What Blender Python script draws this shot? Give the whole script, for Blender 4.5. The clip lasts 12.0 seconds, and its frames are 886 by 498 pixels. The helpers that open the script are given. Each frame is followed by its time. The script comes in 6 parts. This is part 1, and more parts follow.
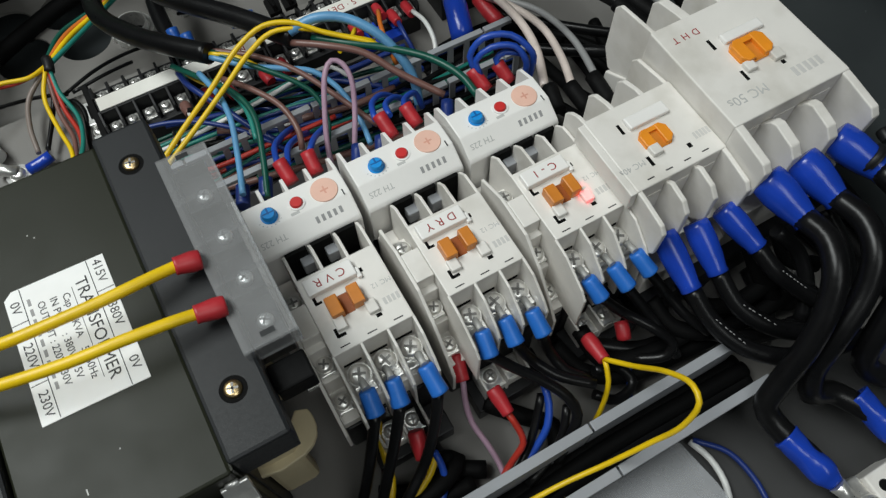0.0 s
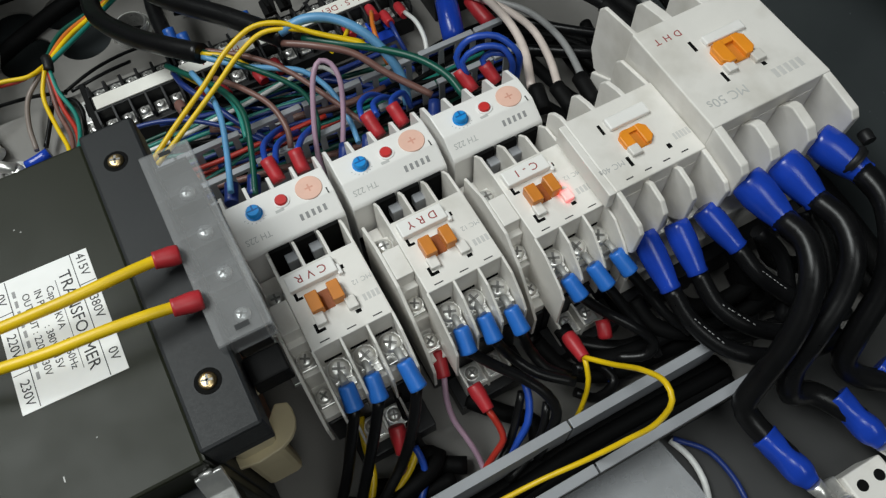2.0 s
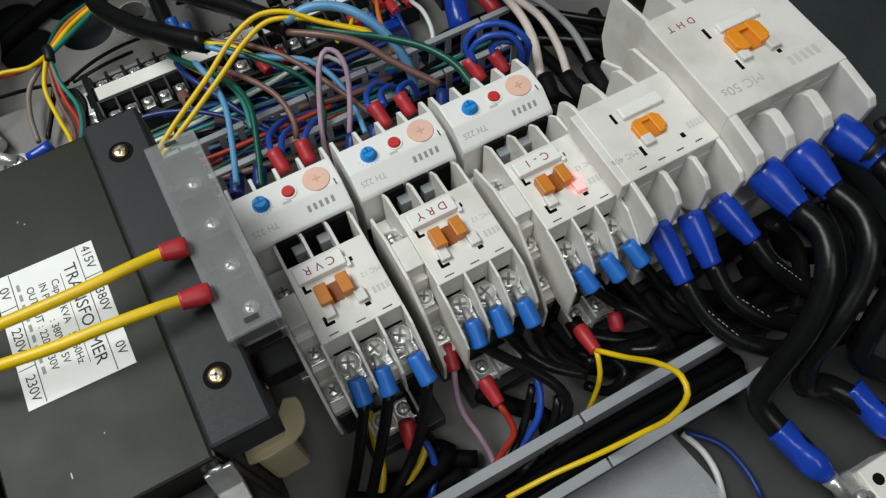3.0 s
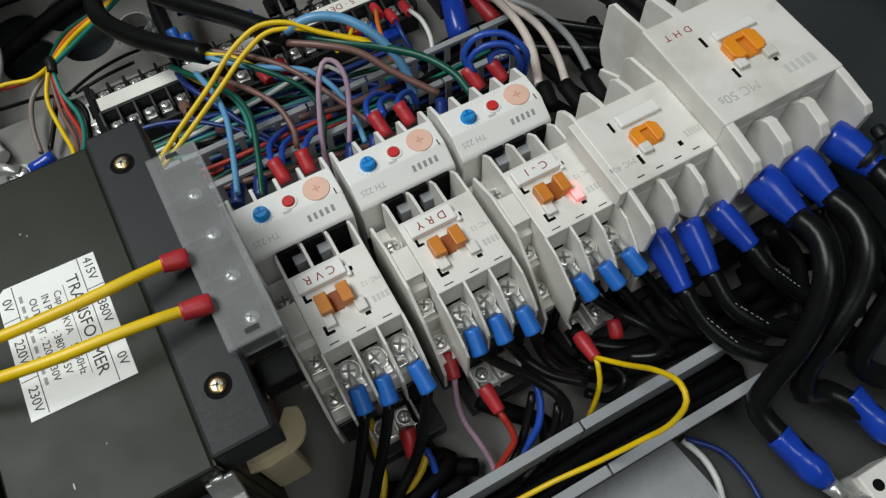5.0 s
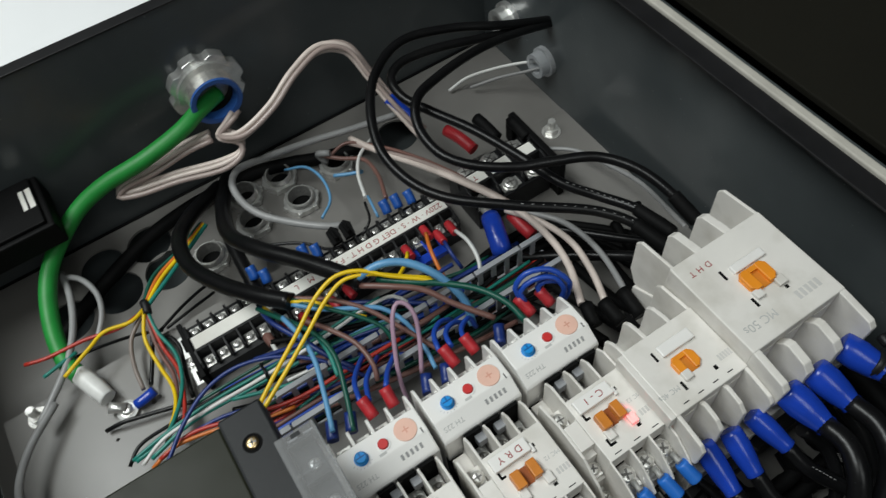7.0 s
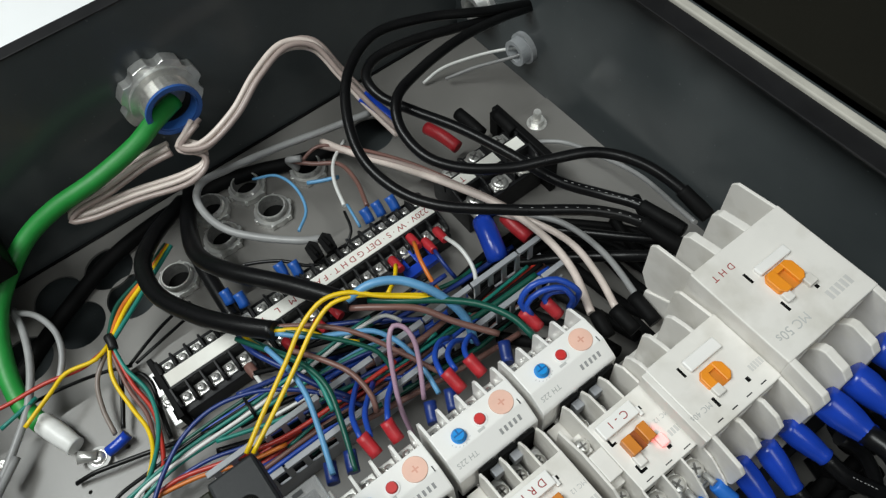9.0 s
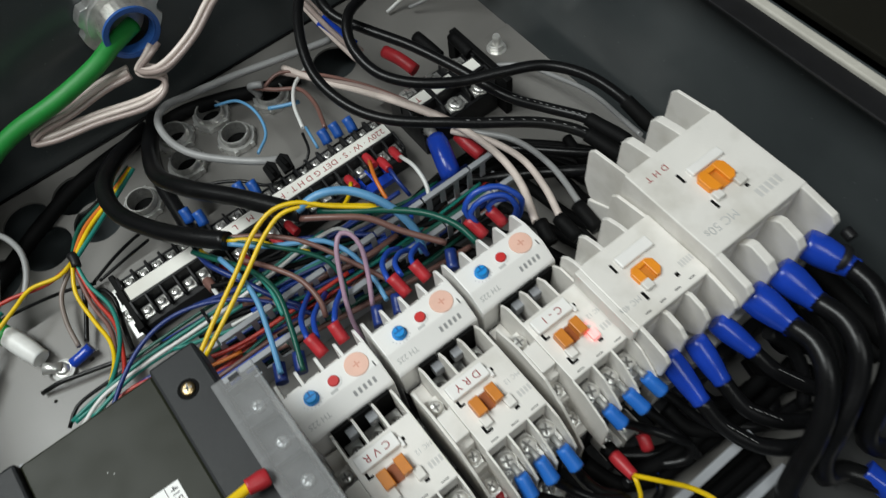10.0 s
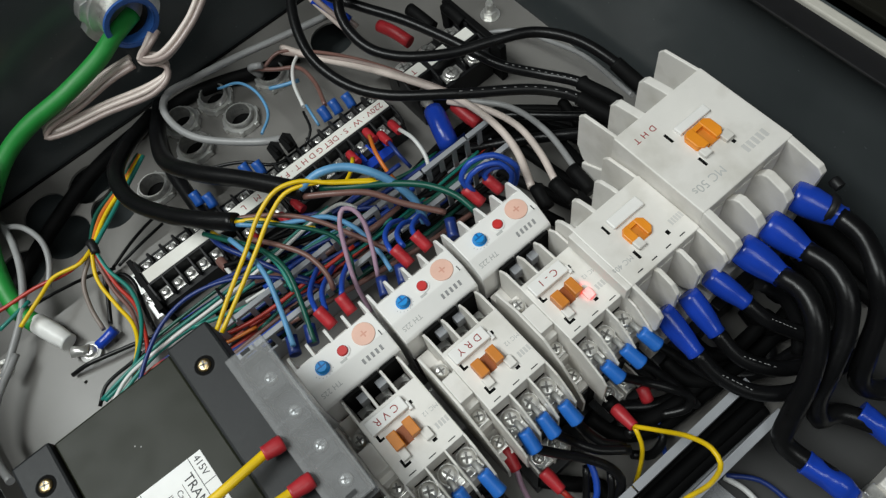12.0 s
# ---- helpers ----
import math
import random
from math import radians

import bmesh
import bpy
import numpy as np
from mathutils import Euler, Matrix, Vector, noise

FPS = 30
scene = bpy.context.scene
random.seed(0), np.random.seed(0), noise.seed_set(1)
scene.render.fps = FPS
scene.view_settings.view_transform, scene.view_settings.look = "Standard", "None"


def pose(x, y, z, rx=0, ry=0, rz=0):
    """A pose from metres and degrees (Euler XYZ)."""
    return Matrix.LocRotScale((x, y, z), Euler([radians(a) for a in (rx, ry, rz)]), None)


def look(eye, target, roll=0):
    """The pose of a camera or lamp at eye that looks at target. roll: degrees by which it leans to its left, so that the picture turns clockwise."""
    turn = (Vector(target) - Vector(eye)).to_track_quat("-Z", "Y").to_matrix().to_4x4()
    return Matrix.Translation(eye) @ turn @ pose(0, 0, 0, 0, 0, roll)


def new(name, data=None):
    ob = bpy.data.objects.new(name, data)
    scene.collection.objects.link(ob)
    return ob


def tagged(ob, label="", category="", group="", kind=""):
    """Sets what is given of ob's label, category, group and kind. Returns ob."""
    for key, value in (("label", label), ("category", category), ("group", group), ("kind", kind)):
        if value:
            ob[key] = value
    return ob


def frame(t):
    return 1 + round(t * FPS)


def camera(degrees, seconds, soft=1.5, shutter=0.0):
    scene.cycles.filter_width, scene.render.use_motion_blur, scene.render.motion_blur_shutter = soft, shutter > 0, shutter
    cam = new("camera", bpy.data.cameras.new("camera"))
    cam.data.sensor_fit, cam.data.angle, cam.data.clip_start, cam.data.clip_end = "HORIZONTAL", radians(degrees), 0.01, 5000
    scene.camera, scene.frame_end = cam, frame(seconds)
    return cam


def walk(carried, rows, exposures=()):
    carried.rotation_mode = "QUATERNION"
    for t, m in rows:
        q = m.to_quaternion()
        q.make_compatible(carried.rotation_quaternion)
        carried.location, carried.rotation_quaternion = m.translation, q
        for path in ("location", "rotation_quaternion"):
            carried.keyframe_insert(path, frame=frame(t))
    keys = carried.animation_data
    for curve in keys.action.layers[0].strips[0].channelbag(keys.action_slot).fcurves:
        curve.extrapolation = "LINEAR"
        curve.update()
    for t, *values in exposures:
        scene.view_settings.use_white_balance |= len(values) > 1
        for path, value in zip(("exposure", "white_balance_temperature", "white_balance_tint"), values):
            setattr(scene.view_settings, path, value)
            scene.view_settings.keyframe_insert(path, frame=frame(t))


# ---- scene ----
cam = camera(61.55, 12.0, 1.3, 0.4)
ROWS = [
    (0, -0.00972, -0.17512, 0.35907, 26.734, 0.493, -29.426),
    (0.5, -0.00436, -0.18407, 0.36130, 27.083, 0.436, -27.919),
    (1, 0.00110, -0.18459, 0.36234, 26.209, 1.242, -28.156),
    (1.5, -0.00132, -0.18299, 0.35955, 26.189, 1.114, -28.099),
    (2, 0.00108, -0.18472, 0.36231, 26.809, 1.215, -28.543),
    (2.5, 0.00159, -0.18170, 0.35912, 26.373, 1.149, -28.893),
    (3, -0.00202, -0.18099, 0.35776, 26.254, 1.262, -28.684),
    (5, -0.00066, -0.18115, 0.36000, 26.658, 1.567, -28.889),
    (5.5, -0.00038, -0.17820, 0.35715, 26.727, 1.802, -28.809),
    (6, 0.00239, -0.17811, 0.35883, 26.838, 2.206, -29.305),
    (6.2, 0.00811, -0.17020, 0.36516, 28.109, 2.621, -30.216),
    (6.3, 0.00725, -0.16766, 0.36564, 29.367, 2.530, -30.601),
    (6.5, -0.00100, -0.16154, 0.37371, 31.890, 2.590, -31.278),
    (6.7, -0.00214, -0.13674, 0.40492, 31.620, 2.786, -31.289),
    (6.9, -0.00573, -0.13206, 0.44163, 32.803, 3.798, -32.529),
    (7, -0.00311, -0.13567, 0.44654, 32.993, 4.670, -33.024),
    (7.2, 0.00507, -0.12081, 0.44646, 33.024, 5.178, -34.929),
    (8.8, 0.00292, -0.09583, 0.42827, 31.435, 3.948, -37.586),
    (9, -0.00024, -0.09445, 0.42648, 31.169, 3.890, -37.539),
    (9.5, -0.00048, -0.10184, 0.42689, 30.377, 4.030, -37.708),
    (9.8, 0.00267, -0.12039, 0.40482, 29.411, 3.481, -38.017),
    (10, 0.00433, -0.13826, 0.41701, 28.578, 4.321, -37.790),
    (10.2, -0.00586, -0.14507, 0.42687, 26.928, 3.856, -38.565),
    (10.5, 0.00245, -0.15384, 0.43054, 25.404, 6.010, -38.715),
    (11, 0.00006, -0.15504, 0.43167, 25.405, 6.874, -38.358),
    (11.5, 0.00406, -0.15265, 0.43101, 25.865, 6.885, -39.015),
    (12, 0.01247, -0.14862, 0.42967, 25.499, 7.145, -39.763),
]
walk(cam, [(t, pose(x, y, z, rx, ry, rz)) for t, x, y, z, rx, ry, rz in ROWS], [(0, -0.12), (3.2, -0.11), (5.0, -0.22), (5.5, -0.2), (6.5, -0.2), (7.2, -0.15), (9, 0.06), (9.8, 0.03), (10.6, -0.1), (12, -0.1)])

# ---- light: two assumed overhead lamps, unseen, and bounce from an added room ----
world = bpy.data.worlds.new("world")
scene.world = world
world.use_nodes = True
world.node_tree.nodes["Background"].inputs[0].default_value = (0.80, 0.86, 0.90, 1)
world.node_tree.nodes["Background"].inputs[1].default_value = 0.035
scene.view_settings.exposure = 0.0


def assumed_lamp(x, y, z, watts, sx, sy):
    data = bpy.data.lights.new("lamp_light", "AREA")
    data.shape, data.size, data.size_y, data.energy, data.color = "RECTANGLE", sx, sy, watts, (0.95, 1.0, 0.98)
    ob = new("lamp_light", data)
    ob.matrix_world = pose(x, y, z)
    return ob


beam = bpy.data.lights.new("pointer_beam", "SPOT")
beam.energy, beam.color, beam.spot_size, beam.spot_blend, beam.shadow_soft_size = 22, (1.0, 0.03, 0.05), radians(0.75), 1.0, 0.001
new("pointer_beam", beam).matrix_world = look((0.03, -0.45, 0.42), (0.1235, -0.0585, 0.081))
# Key lamp, unseen; its place is chosen from how the parts are lit.
assumed_lamp(-0.62, 0.45, 1.52, 30, 0.60, 1.20)
# Fill lamp added to brighten the front faces and the north wall.
assumed_lamp(0.00, -1.10, 1.52, 8, 0.60, 1.20)


# ---- materials ----
def material(name, color, rough=0.5, metal=0.0, var=0.12, scale=30.0, bump=0.0, fine=400.0, coat=0.0, spec=0.5, dirt_haze=None, dirt_haze_amount=0.0, dirt_haze_scale=18.0):
    m = bpy.data.materials.new(name)
    m.use_nodes = True
    nt = m.node_tree
    b = nt.nodes["Principled BSDF"]
    tc = nt.nodes.new("ShaderNodeTexCoord")
    n1 = nt.nodes.new("ShaderNodeTexNoise")
    n1.inputs["Scale"].default_value, n1.inputs["Detail"].default_value = scale, 5
    n2 = nt.nodes.new("ShaderNodeTexNoise")
    n2.inputs["Scale"].default_value, n2.inputs["Detail"].default_value = fine, 3
    geo = nt.nodes.new("ShaderNodeNewGeometry")
    for n in (n1, n2):
        nt.links.new(geo.outputs["Position"], n.inputs["Vector"])
    mix = nt.nodes.new("ShaderNodeMix")
    mix.data_type = "RGBA"
    mix.inputs[6].default_value = (*[c * (1 - var) for c in color], 1)
    mix.inputs[7].default_value = (*[min(1, c * (1 + var)) for c in color], 1)
    ramp = nt.nodes.new("ShaderNodeMapRange")
    ramp.inputs[1].default_value, ramp.inputs[2].default_value = 0.3, 0.7
    nt.links.new(n1.outputs["Fac"], ramp.inputs[0])
    nt.links.new(ramp.outputs[0], mix.inputs[0])
    out = mix.outputs[2]
    if dirt_haze:
        n3 = nt.nodes.new("ShaderNodeTexNoise")
        n3.inputs["Scale"].default_value, n3.inputs["Detail"].default_value = dirt_haze_scale, 8
        nt.links.new(geo.outputs["Position"], n3.inputs["Vector"])
        r3 = nt.nodes.new("ShaderNodeMapRange")
        r3.inputs[1].default_value, r3.inputs[2].default_value, r3.inputs[4].default_value = 0.5, 0.75, dirt_haze_amount
        nt.links.new(n3.outputs["Fac"], r3.inputs[0])
        mx = nt.nodes.new("ShaderNodeMix")
        mx.data_type = "RGBA"
        mx.inputs[7].default_value = (*dirt_haze, 1)
        nt.links.new(r3.outputs[0], mx.inputs[0])
        nt.links.new(out, mx.inputs[6])
        out = mx.outputs[2]
    nt.links.new(out, b.inputs["Base Color"])
    rr = nt.nodes.new("ShaderNodeMapRange")
    rr.inputs[3].default_value, rr.inputs[4].default_value = max(0.02, rough - 0.08), min(1, rough + 0.1)
    nt.links.new(n2.outputs["Fac"], rr.inputs[0])
    nt.links.new(rr.outputs[0], b.inputs["Roughness"])
    b.inputs["Metallic"].default_value = metal
    b.inputs["Coat Weight"].default_value = coat
    b.inputs["Specular IOR Level"].default_value = spec
    if bump:
        bp = nt.nodes.new("ShaderNodeBump")
        bp.inputs["Strength"].default_value, bp.inputs["Distance"].default_value = bump, 0.0004
        nt.links.new(n2.outputs["Fac"], bp.inputs["Height"])
        nt.links.new(bp.outputs[0], b.inputs["Normal"])
    return m


WHITE = material("white_moulded_plastic", (0.76, 0.735, 0.695), 0.42, var=0.03, scale=60, bump=0.05, fine=1500, dirt_haze=(0.46, 0.43, 0.37), dirt_haze_amount=0.5, dirt_haze_scale=45)
WHITE2 = material("relay_white_plastic", (0.83, 0.815, 0.79), 0.36, var=0.02, scale=60, bump=0.04, fine=1500, dirt_haze=(0.5, 0.48, 0.44), dirt_haze_amount=0.15, dirt_haze_scale=60)
LABELW = material("white_label_card", (0.82, 0.82, 0.81), 0.5, var=0.03, scale=80)
CREAM = material("paper_label", (0.76, 0.75, 0.70), 0.6, var=0.05, scale=60, dirt_haze=(0.5, 0.46, 0.4), dirt_haze_amount=0.3)
ORANGE = material("orange_plastic", (0.62, 0.21, 0.025), 0.4, var=0.08, scale=120)
# The slider's orange with the slot's shade put into the colour.
SLIDERD = material("shaded_orange_plastic", (0.26, 0.065, 0.008), 0.5, var=0.1, scale=120)
ORANGE2 = material("bright_orange_plastic", (0.85, 0.29, 0.02), 0.38, var=0.06, scale=120)
BLUEK = material("blue_knob_plastic", (0.012, 0.28, 0.72), 0.35, var=0.06)
KNOBD = material("shaded_blue_plastic", (0.006, 0.10, 0.34), 0.4, var=0.06)
REDB = material("red_button_plastic", (0.58, 0.03, 0.03), 0.4, var=0.06)
PINK = material("salmon_plastic", (0.80, 0.50, 0.40), 0.5, var=0.05, scale=100)
STEEL = material("zinc_plated_steel", (0.80, 0.79, 0.76), 0.30, 0.80, var=0.16, scale=300, bump=0.1, fine=900)
DULLZ = material("dull_galvanised_steel", (0.74, 0.74, 0.72), 0.32, 0.75, var=0.15, scale=150, bump=0.15, fine=700)
LUGZ = material("dull_tinned_lug", (0.38, 0.38, 0.37), 0.55, 0.4, var=0.12, scale=200)
SLOT = material("shaded_slot_steel", (0.22, 0.215, 0.205), 0.5, 0.5, var=0.2, scale=300)
BRASS = material("brass_plated_screw", (0.62, 0.46, 0.24), 0.3, 1.0, var=0.12, scale=300)
COPPER = material("copper_strand", (0.60, 0.26, 0.13), 0.4, 1.0, var=0.2, scale=300)
BLACKP = material("black_plastic", (0.011, 0.011, 0.012), 0.45, spec=0.3, var=0.2, scale=80)
BLACKW = material("black_cable_sheath", (0.005, 0.005, 0.0055), 0.30, spec=0.28, var=0.2, scale=60, bump=0.08, fine=600, dirt_haze=(0.016, 0.016, 0.015), dirt_haze_amount=0.3)
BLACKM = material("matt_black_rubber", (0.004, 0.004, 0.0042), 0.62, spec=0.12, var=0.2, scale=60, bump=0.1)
# Near-black that stands in for shade in slots, wells, bores and recesses.
DARK = material("painted_recess_shade", (0.005, 0.005, 0.005), 0.85, var=0.1, spec=0.1)
LINING = material("mid_blue_lining_plastic", (0.03, 0.11, 0.38), 0.4, var=0.1, scale=40)
BOOT = material("royal_blue_vinyl_boot", (0.011, 0.050, 0.40), 0.22, var=0.12, scale=60, bump=0.06, fine=500)
FERB = material("blue_ferrule_vinyl", (0.02, 0.15, 0.55), 0.4, var=0.08)
CRIMPB = material("deep_blue_crimp_vinyl", (0.014, 0.085, 0.36), 0.35, var=0.1)
FERR = material("red_ferrule_vinyl", (0.42, 0.022, 0.03), 0.42, var=0.12, scale=100)
PLATE = material("beige_grey_painted_steel", (0.175, 0.168, 0.158), 0.34, var=0.06, scale=14, bump=0.03, fine=700, spec=0.6, dirt_haze=(0.115, 0.108, 0.098), dirt_haze_amount=0.5, dirt_haze_scale=9)
# Paler blotches paint smoky reflections, as well as dust, into the wall colour.
BOXP = material("dark_grey_gloss_paint", (0.060, 0.069, 0.072), 0.22, var=0.15, scale=7, bump=0.03, fine=300, dirt_haze=(0.10, 0.11, 0.112), dirt_haze_amount=0.5, dirt_haze_scale=7)
# Dark grey that carries the shade over the lower right plate.
PANELSHADE = material("shade_toned_panel_grey", (0.040, 0.040, 0.040), 0.5, var=0.1, scale=12, bump=0.05, fine=600, dirt_haze=(0.048, 0.048, 0.046), dirt_haze_amount=0.4)
DUCT = material("grey_pvc_duct", (0.30, 0.31, 0.33), 0.4, var=0.05, scale=40, bump=0.04)
SEAL = material("pale_seal_strip", (0.46, 0.44, 0.39), 0.7, var=0.1, scale=60)
CORE = material("olive_grey_varnished_steel", (0.0165, 0.0180, 0.0110), 0.38, var=0.06, scale=6, bump=0.0, fine=60, dirt_haze=(0.024, 0.025, 0.018), dirt_haze_amount=0.4, dirt_haze_scale=5, spec=0.15)
BRKT = material("charcoal_painted_bracket", (0.0125, 0.0138, 0.0155), 0.5, var=0.12, scale=25, bump=0.04, fine=1300, spec=0.3)
BOBBIN = material("cream_bobbin_nylon", (0.62, 0.53, 0.34), 0.5, var=0.1, scale=30)
INKR = material("dark_red_ink", (0.30, 0.02, 0.02), 0.6, var=0.1)
INKG = material("grey_print", (0.30, 0.30, 0.30), 0.6, var=0.1)
INKL = material("faint_grey_print", (0.48, 0.48, 0.47), 0.6, var=0.1)
DISCX = material("deeper_salmon_plastic", (0.66, 0.33, 0.25), 0.5)
INKF = material("worn_pale_print", (0.56, 0.55, 0.53), 0.6, var=0.1)
INKB = material("black_print", (0.02, 0.02, 0.022), 0.6, var=0.1)
ROOMW = material("grey_room_paint", (0.22, 0.22, 0.22), 0.7, var=0.04, scale=3)
FLOORM = material("near_black_surround", (0.010, 0.0095, 0.007), 0.8, var=0.2, scale=6, spec=0.1)
WHITEP = material("white_panel_paint", (0.82, 0.83, 0.84), 0.5, var=0.03, scale=5)


def wire_material(name, color, rough=0.38):
    return material(name, color, rough, var=0.1, scale=90, bump=0.05, fine=500)


YEL = wire_material("yellow_pvc", (0.78, 0.52, 0.005))
GRN = wire_material("dark_green_pvc", (0.003, 0.075, 0.05))
TEAL = wire_material("teal_pvc", (0.015, 0.20, 0.16))
SKY = wire_material("sky_blue_pvc", (0.11, 0.30, 0.52))
NAVY = wire_material("navy_pvc", (0.010, 0.030, 0.17))
MBLUE = wire_material("mid_blue_pvc", (0.012, 0.062, 0.38))
REDW = wire_material("red_pvc", (0.42, 0.03, 0.018))
BRN = wire_material("brown_pvc", (0.17, 0.085, 0.07))
LILAC = wire_material("lilac_pvc", (0.42, 0.27, 0.36))
WHT = wire_material("white_pvc", (0.68, 0.68, 0.66))
GRYW = wire_material("grey_pvc", (0.28, 0.28, 0.28))
PNKW = wire_material("pale_pink_pvc", (0.64, 0.55, 0.50), 0.3)
PNKD = wire_material("dull_pink_pvc", (0.36, 0.285, 0.26), 0.3)
ORGW = wire_material("orange_pvc", (0.60, 0.16, 0.02))
GREEN = wire_material("bright_green_sheath", (0.015, 0.25, 0.04), 0.48)
GUM = wire_material("grey_brown_pvc", (0.22, 0.18, 0.16))

# clear moulded parts: part glass, part diffuse plastic
def clear_plastic(name, tint, share, rough):
    m = bpy.data.materials.new(name)
    m.use_nodes = True
    nt = m.node_tree
    b = nt.nodes["Principled BSDF"]
    b.inputs["Base Color"].default_value = (*tint, 1)
    b.inputs["Roughness"].default_value = rough
    tr = nt.nodes.new("ShaderNodeBsdfTransparent")
    tr.inputs[0].default_value = (0.93, 0.94, 0.95, 1)
    mx = nt.nodes.new("ShaderNodeMixShader")
    n = nt.nodes.new("ShaderNodeTexNoise")
    n.inputs["Scale"].default_value = 90
    geo = nt.nodes.new("ShaderNodeNewGeometry")
    nt.links.new(geo.outputs["Position"], n.inputs["Vector"])
    r = nt.nodes.new("ShaderNodeMapRange")
    r.inputs[3].default_value, r.inputs[4].default_value = share - 0.05, share + 0.05
    nt.links.new(n.outputs["Fac"], r.inputs[0])
    nt.links.new(r.outputs[0], mx.inputs[0])
    nt.links.new(tr.outputs[0], mx.inputs[1])
    nt.links.new(b.outputs[0], mx.inputs[2])
    nt.links.new(mx.outputs[0], nt.nodes["Material Output"].inputs["Surface"])
    return m


CLEAR = clear_plastic("frosted_clear_plastic", (0.52, 0.52, 0.52), 0.21, 0.18)
CLEAR2 = clear_plastic("thin_clear_sheet", (0.62, 0.63, 0.65), 0.34, 0.2)
CLEARP = clear_plastic("milky_ring_plastic", (0.62, 0.64, 0.66), 0.55, 0.25)


# ---- shapes, in centimetres ----
def box(x0, x1, y0, y1, z0, z1, bev=0.04, bm=None):
    bm = bm or bmesh.new()
    r = bmesh.ops.create_cube(bm, size=1)
    for v in r["verts"]:
        v.co = Vector(((x0 + x1) / 2 + v.co.x * (x1 - x0), (y0 + y1) / 2 + v.co.y * (y1 - y0), (z0 + z1) / 2 + v.co.z * (z1 - z0)))
    if bev:
        es = list({e for v in r["verts"] for e in v.link_edges})
        bmesh.ops.bevel(bm, geom=es, offset=min(bev, 0.3 * min(x1 - x0, y1 - y0, z1 - z0)), segments=2, affect="EDGES", profile=0.5)
    return bm


def prism(pts, axis, a, b, bev=0.0, bm=None):
    """A closed outline drawn in the plane across axis (0: y,z; 1: x,z; 2: x,y), carried from a to b."""
    bm = bm or bmesh.new()

    def put(p, h):
        return Vector((h, p[0], p[1])) if axis == 0 else Vector((p[0], h, p[1])) if axis == 1 else Vector((p[0], p[1], h))

    lo, hi = [bm.verts.new(put(p, a)) for p in pts], [bm.verts.new(put(p, b)) for p in pts]
    n = len(pts)
    fs = [bm.faces.new(lo), bm.faces.new(hi)]
    fs += [bm.faces.new((lo[i], lo[(i + 1) % n], hi[(i + 1) % n], hi[i])) for i in range(n)]
    bmesh.ops.recalc_face_normals(bm, faces=fs)
    if bev:
        es = list({e for f in fs for e in f.edges})
        bmesh.ops.bevel(bm, geom=es, offset=bev, segments=2, affect="EDGES", profile=0.5)
    return bm


def frames_along(ps):
    ts = [(ps[min(i + 1, len(ps) - 1)] - ps[max(i - 1, 0)]).normalized() for i in range(len(ps))]
    u = ts[0].orthogonal().normalized()
    out = []
    for t in ts:
        u = (u - t * u.dot(t)).normalized()
        out.append((u, t.cross(u)))
    return out


def sweep(ps, rs, seg=10, bm=None):
    bm = bm or bmesh.new()
    ps = [Vector(p) for p in ps]
    rings = []
    for p, (u, w), r in zip(ps, frames_along(ps), rs):
        rings.append([bm.verts.new(p + (u * math.cos(2 * math.pi * k / seg) + w * math.sin(2 * math.pi * k / seg)) * r) for k in range(seg)])
    for a, b in zip(rings, rings[1:]):
        for k in range(seg):
            bm.faces.new((a[k], a[(k + 1) % seg], b[(k + 1) % seg], b[k])).smooth = True
    bm.faces.new(rings[0][::-1]), bm.faces.new(rings[-1])
    return bm


def rod(p, q, r, seg=16, bev=0.0, bm=None):
    p, q = Vector(p), Vector(q)
    if bev:
        d = (q - p).normalized() * bev
        return sweep([p, p + d * 0.01, p + d, q - d, q - d * 0.01, q], [r - bev, r - bev, r, r, r - bev, r - bev], seg, bm)
    return sweep([p, q], [r, r], seg, bm)


def spline(pts, step=0.35):
    """A smooth line through the points."""
    ps = [Vector(p) for p in pts]
    if len(ps) == 2:
        ps = [ps[0], (ps[0] + ps[1]) / 2, ps[1]]
    ext = [ps[0] * 2 - ps[1]] + ps + [ps[-1] * 2 - ps[-2]]
    out = []
    for i in range(1, len(ext) - 2):
        p0, p1, p2, p3 = ext[i - 1 : i + 3]
        d0, d1, d2 = (max((b - a).length, 1e-4) ** 0.5 for a, b in ((p0, p1), (p1, p2), (p2, p3)))
        m1 = ((p1 - p0) / d0 - (p2 - p0) / (d0 + d1) + (p2 - p1) / d1) * d1
        m2 = ((p2 - p1) / d1 - (p3 - p1) / (d1 + d2) + (p3 - p2) / d2) * d1
        n = max(2, int((p2 - p1).length / step))
        for k in range(n):
            t = k / n
            out.append(p1 * (2 * t**3 - 3 * t**2 + 1) + m1 * (t**3 - 2 * t**2 + t) + p2 * (3 * t**2 - 2 * t**3) + m2 * (t**3 - t**2))
    return out + [ps[-1]]


def ring(c, n, r_out, r_in, h, seg=24, bm=None):
    """A flat ring with its lower face at c, h high along n."""
    bm = bm or bmesh.new()
    n = Vector(n).normalized()
    u = n.orthogonal().normalized()
    w = n.cross(u)
    rows = []
    for r, z in ((r_in, 0), (r_out, 0), (r_out, h), (r_in, h)):
        rows.append([bm.verts.new(Vector(c) + n * z + (u * math.cos(2 * math.pi * k / seg) + w * math.sin(2 * math.pi * k / seg)) * r) for k in range(seg)])
    for i in range(4):
        a, b = rows[i], rows[(i + 1) % 4]
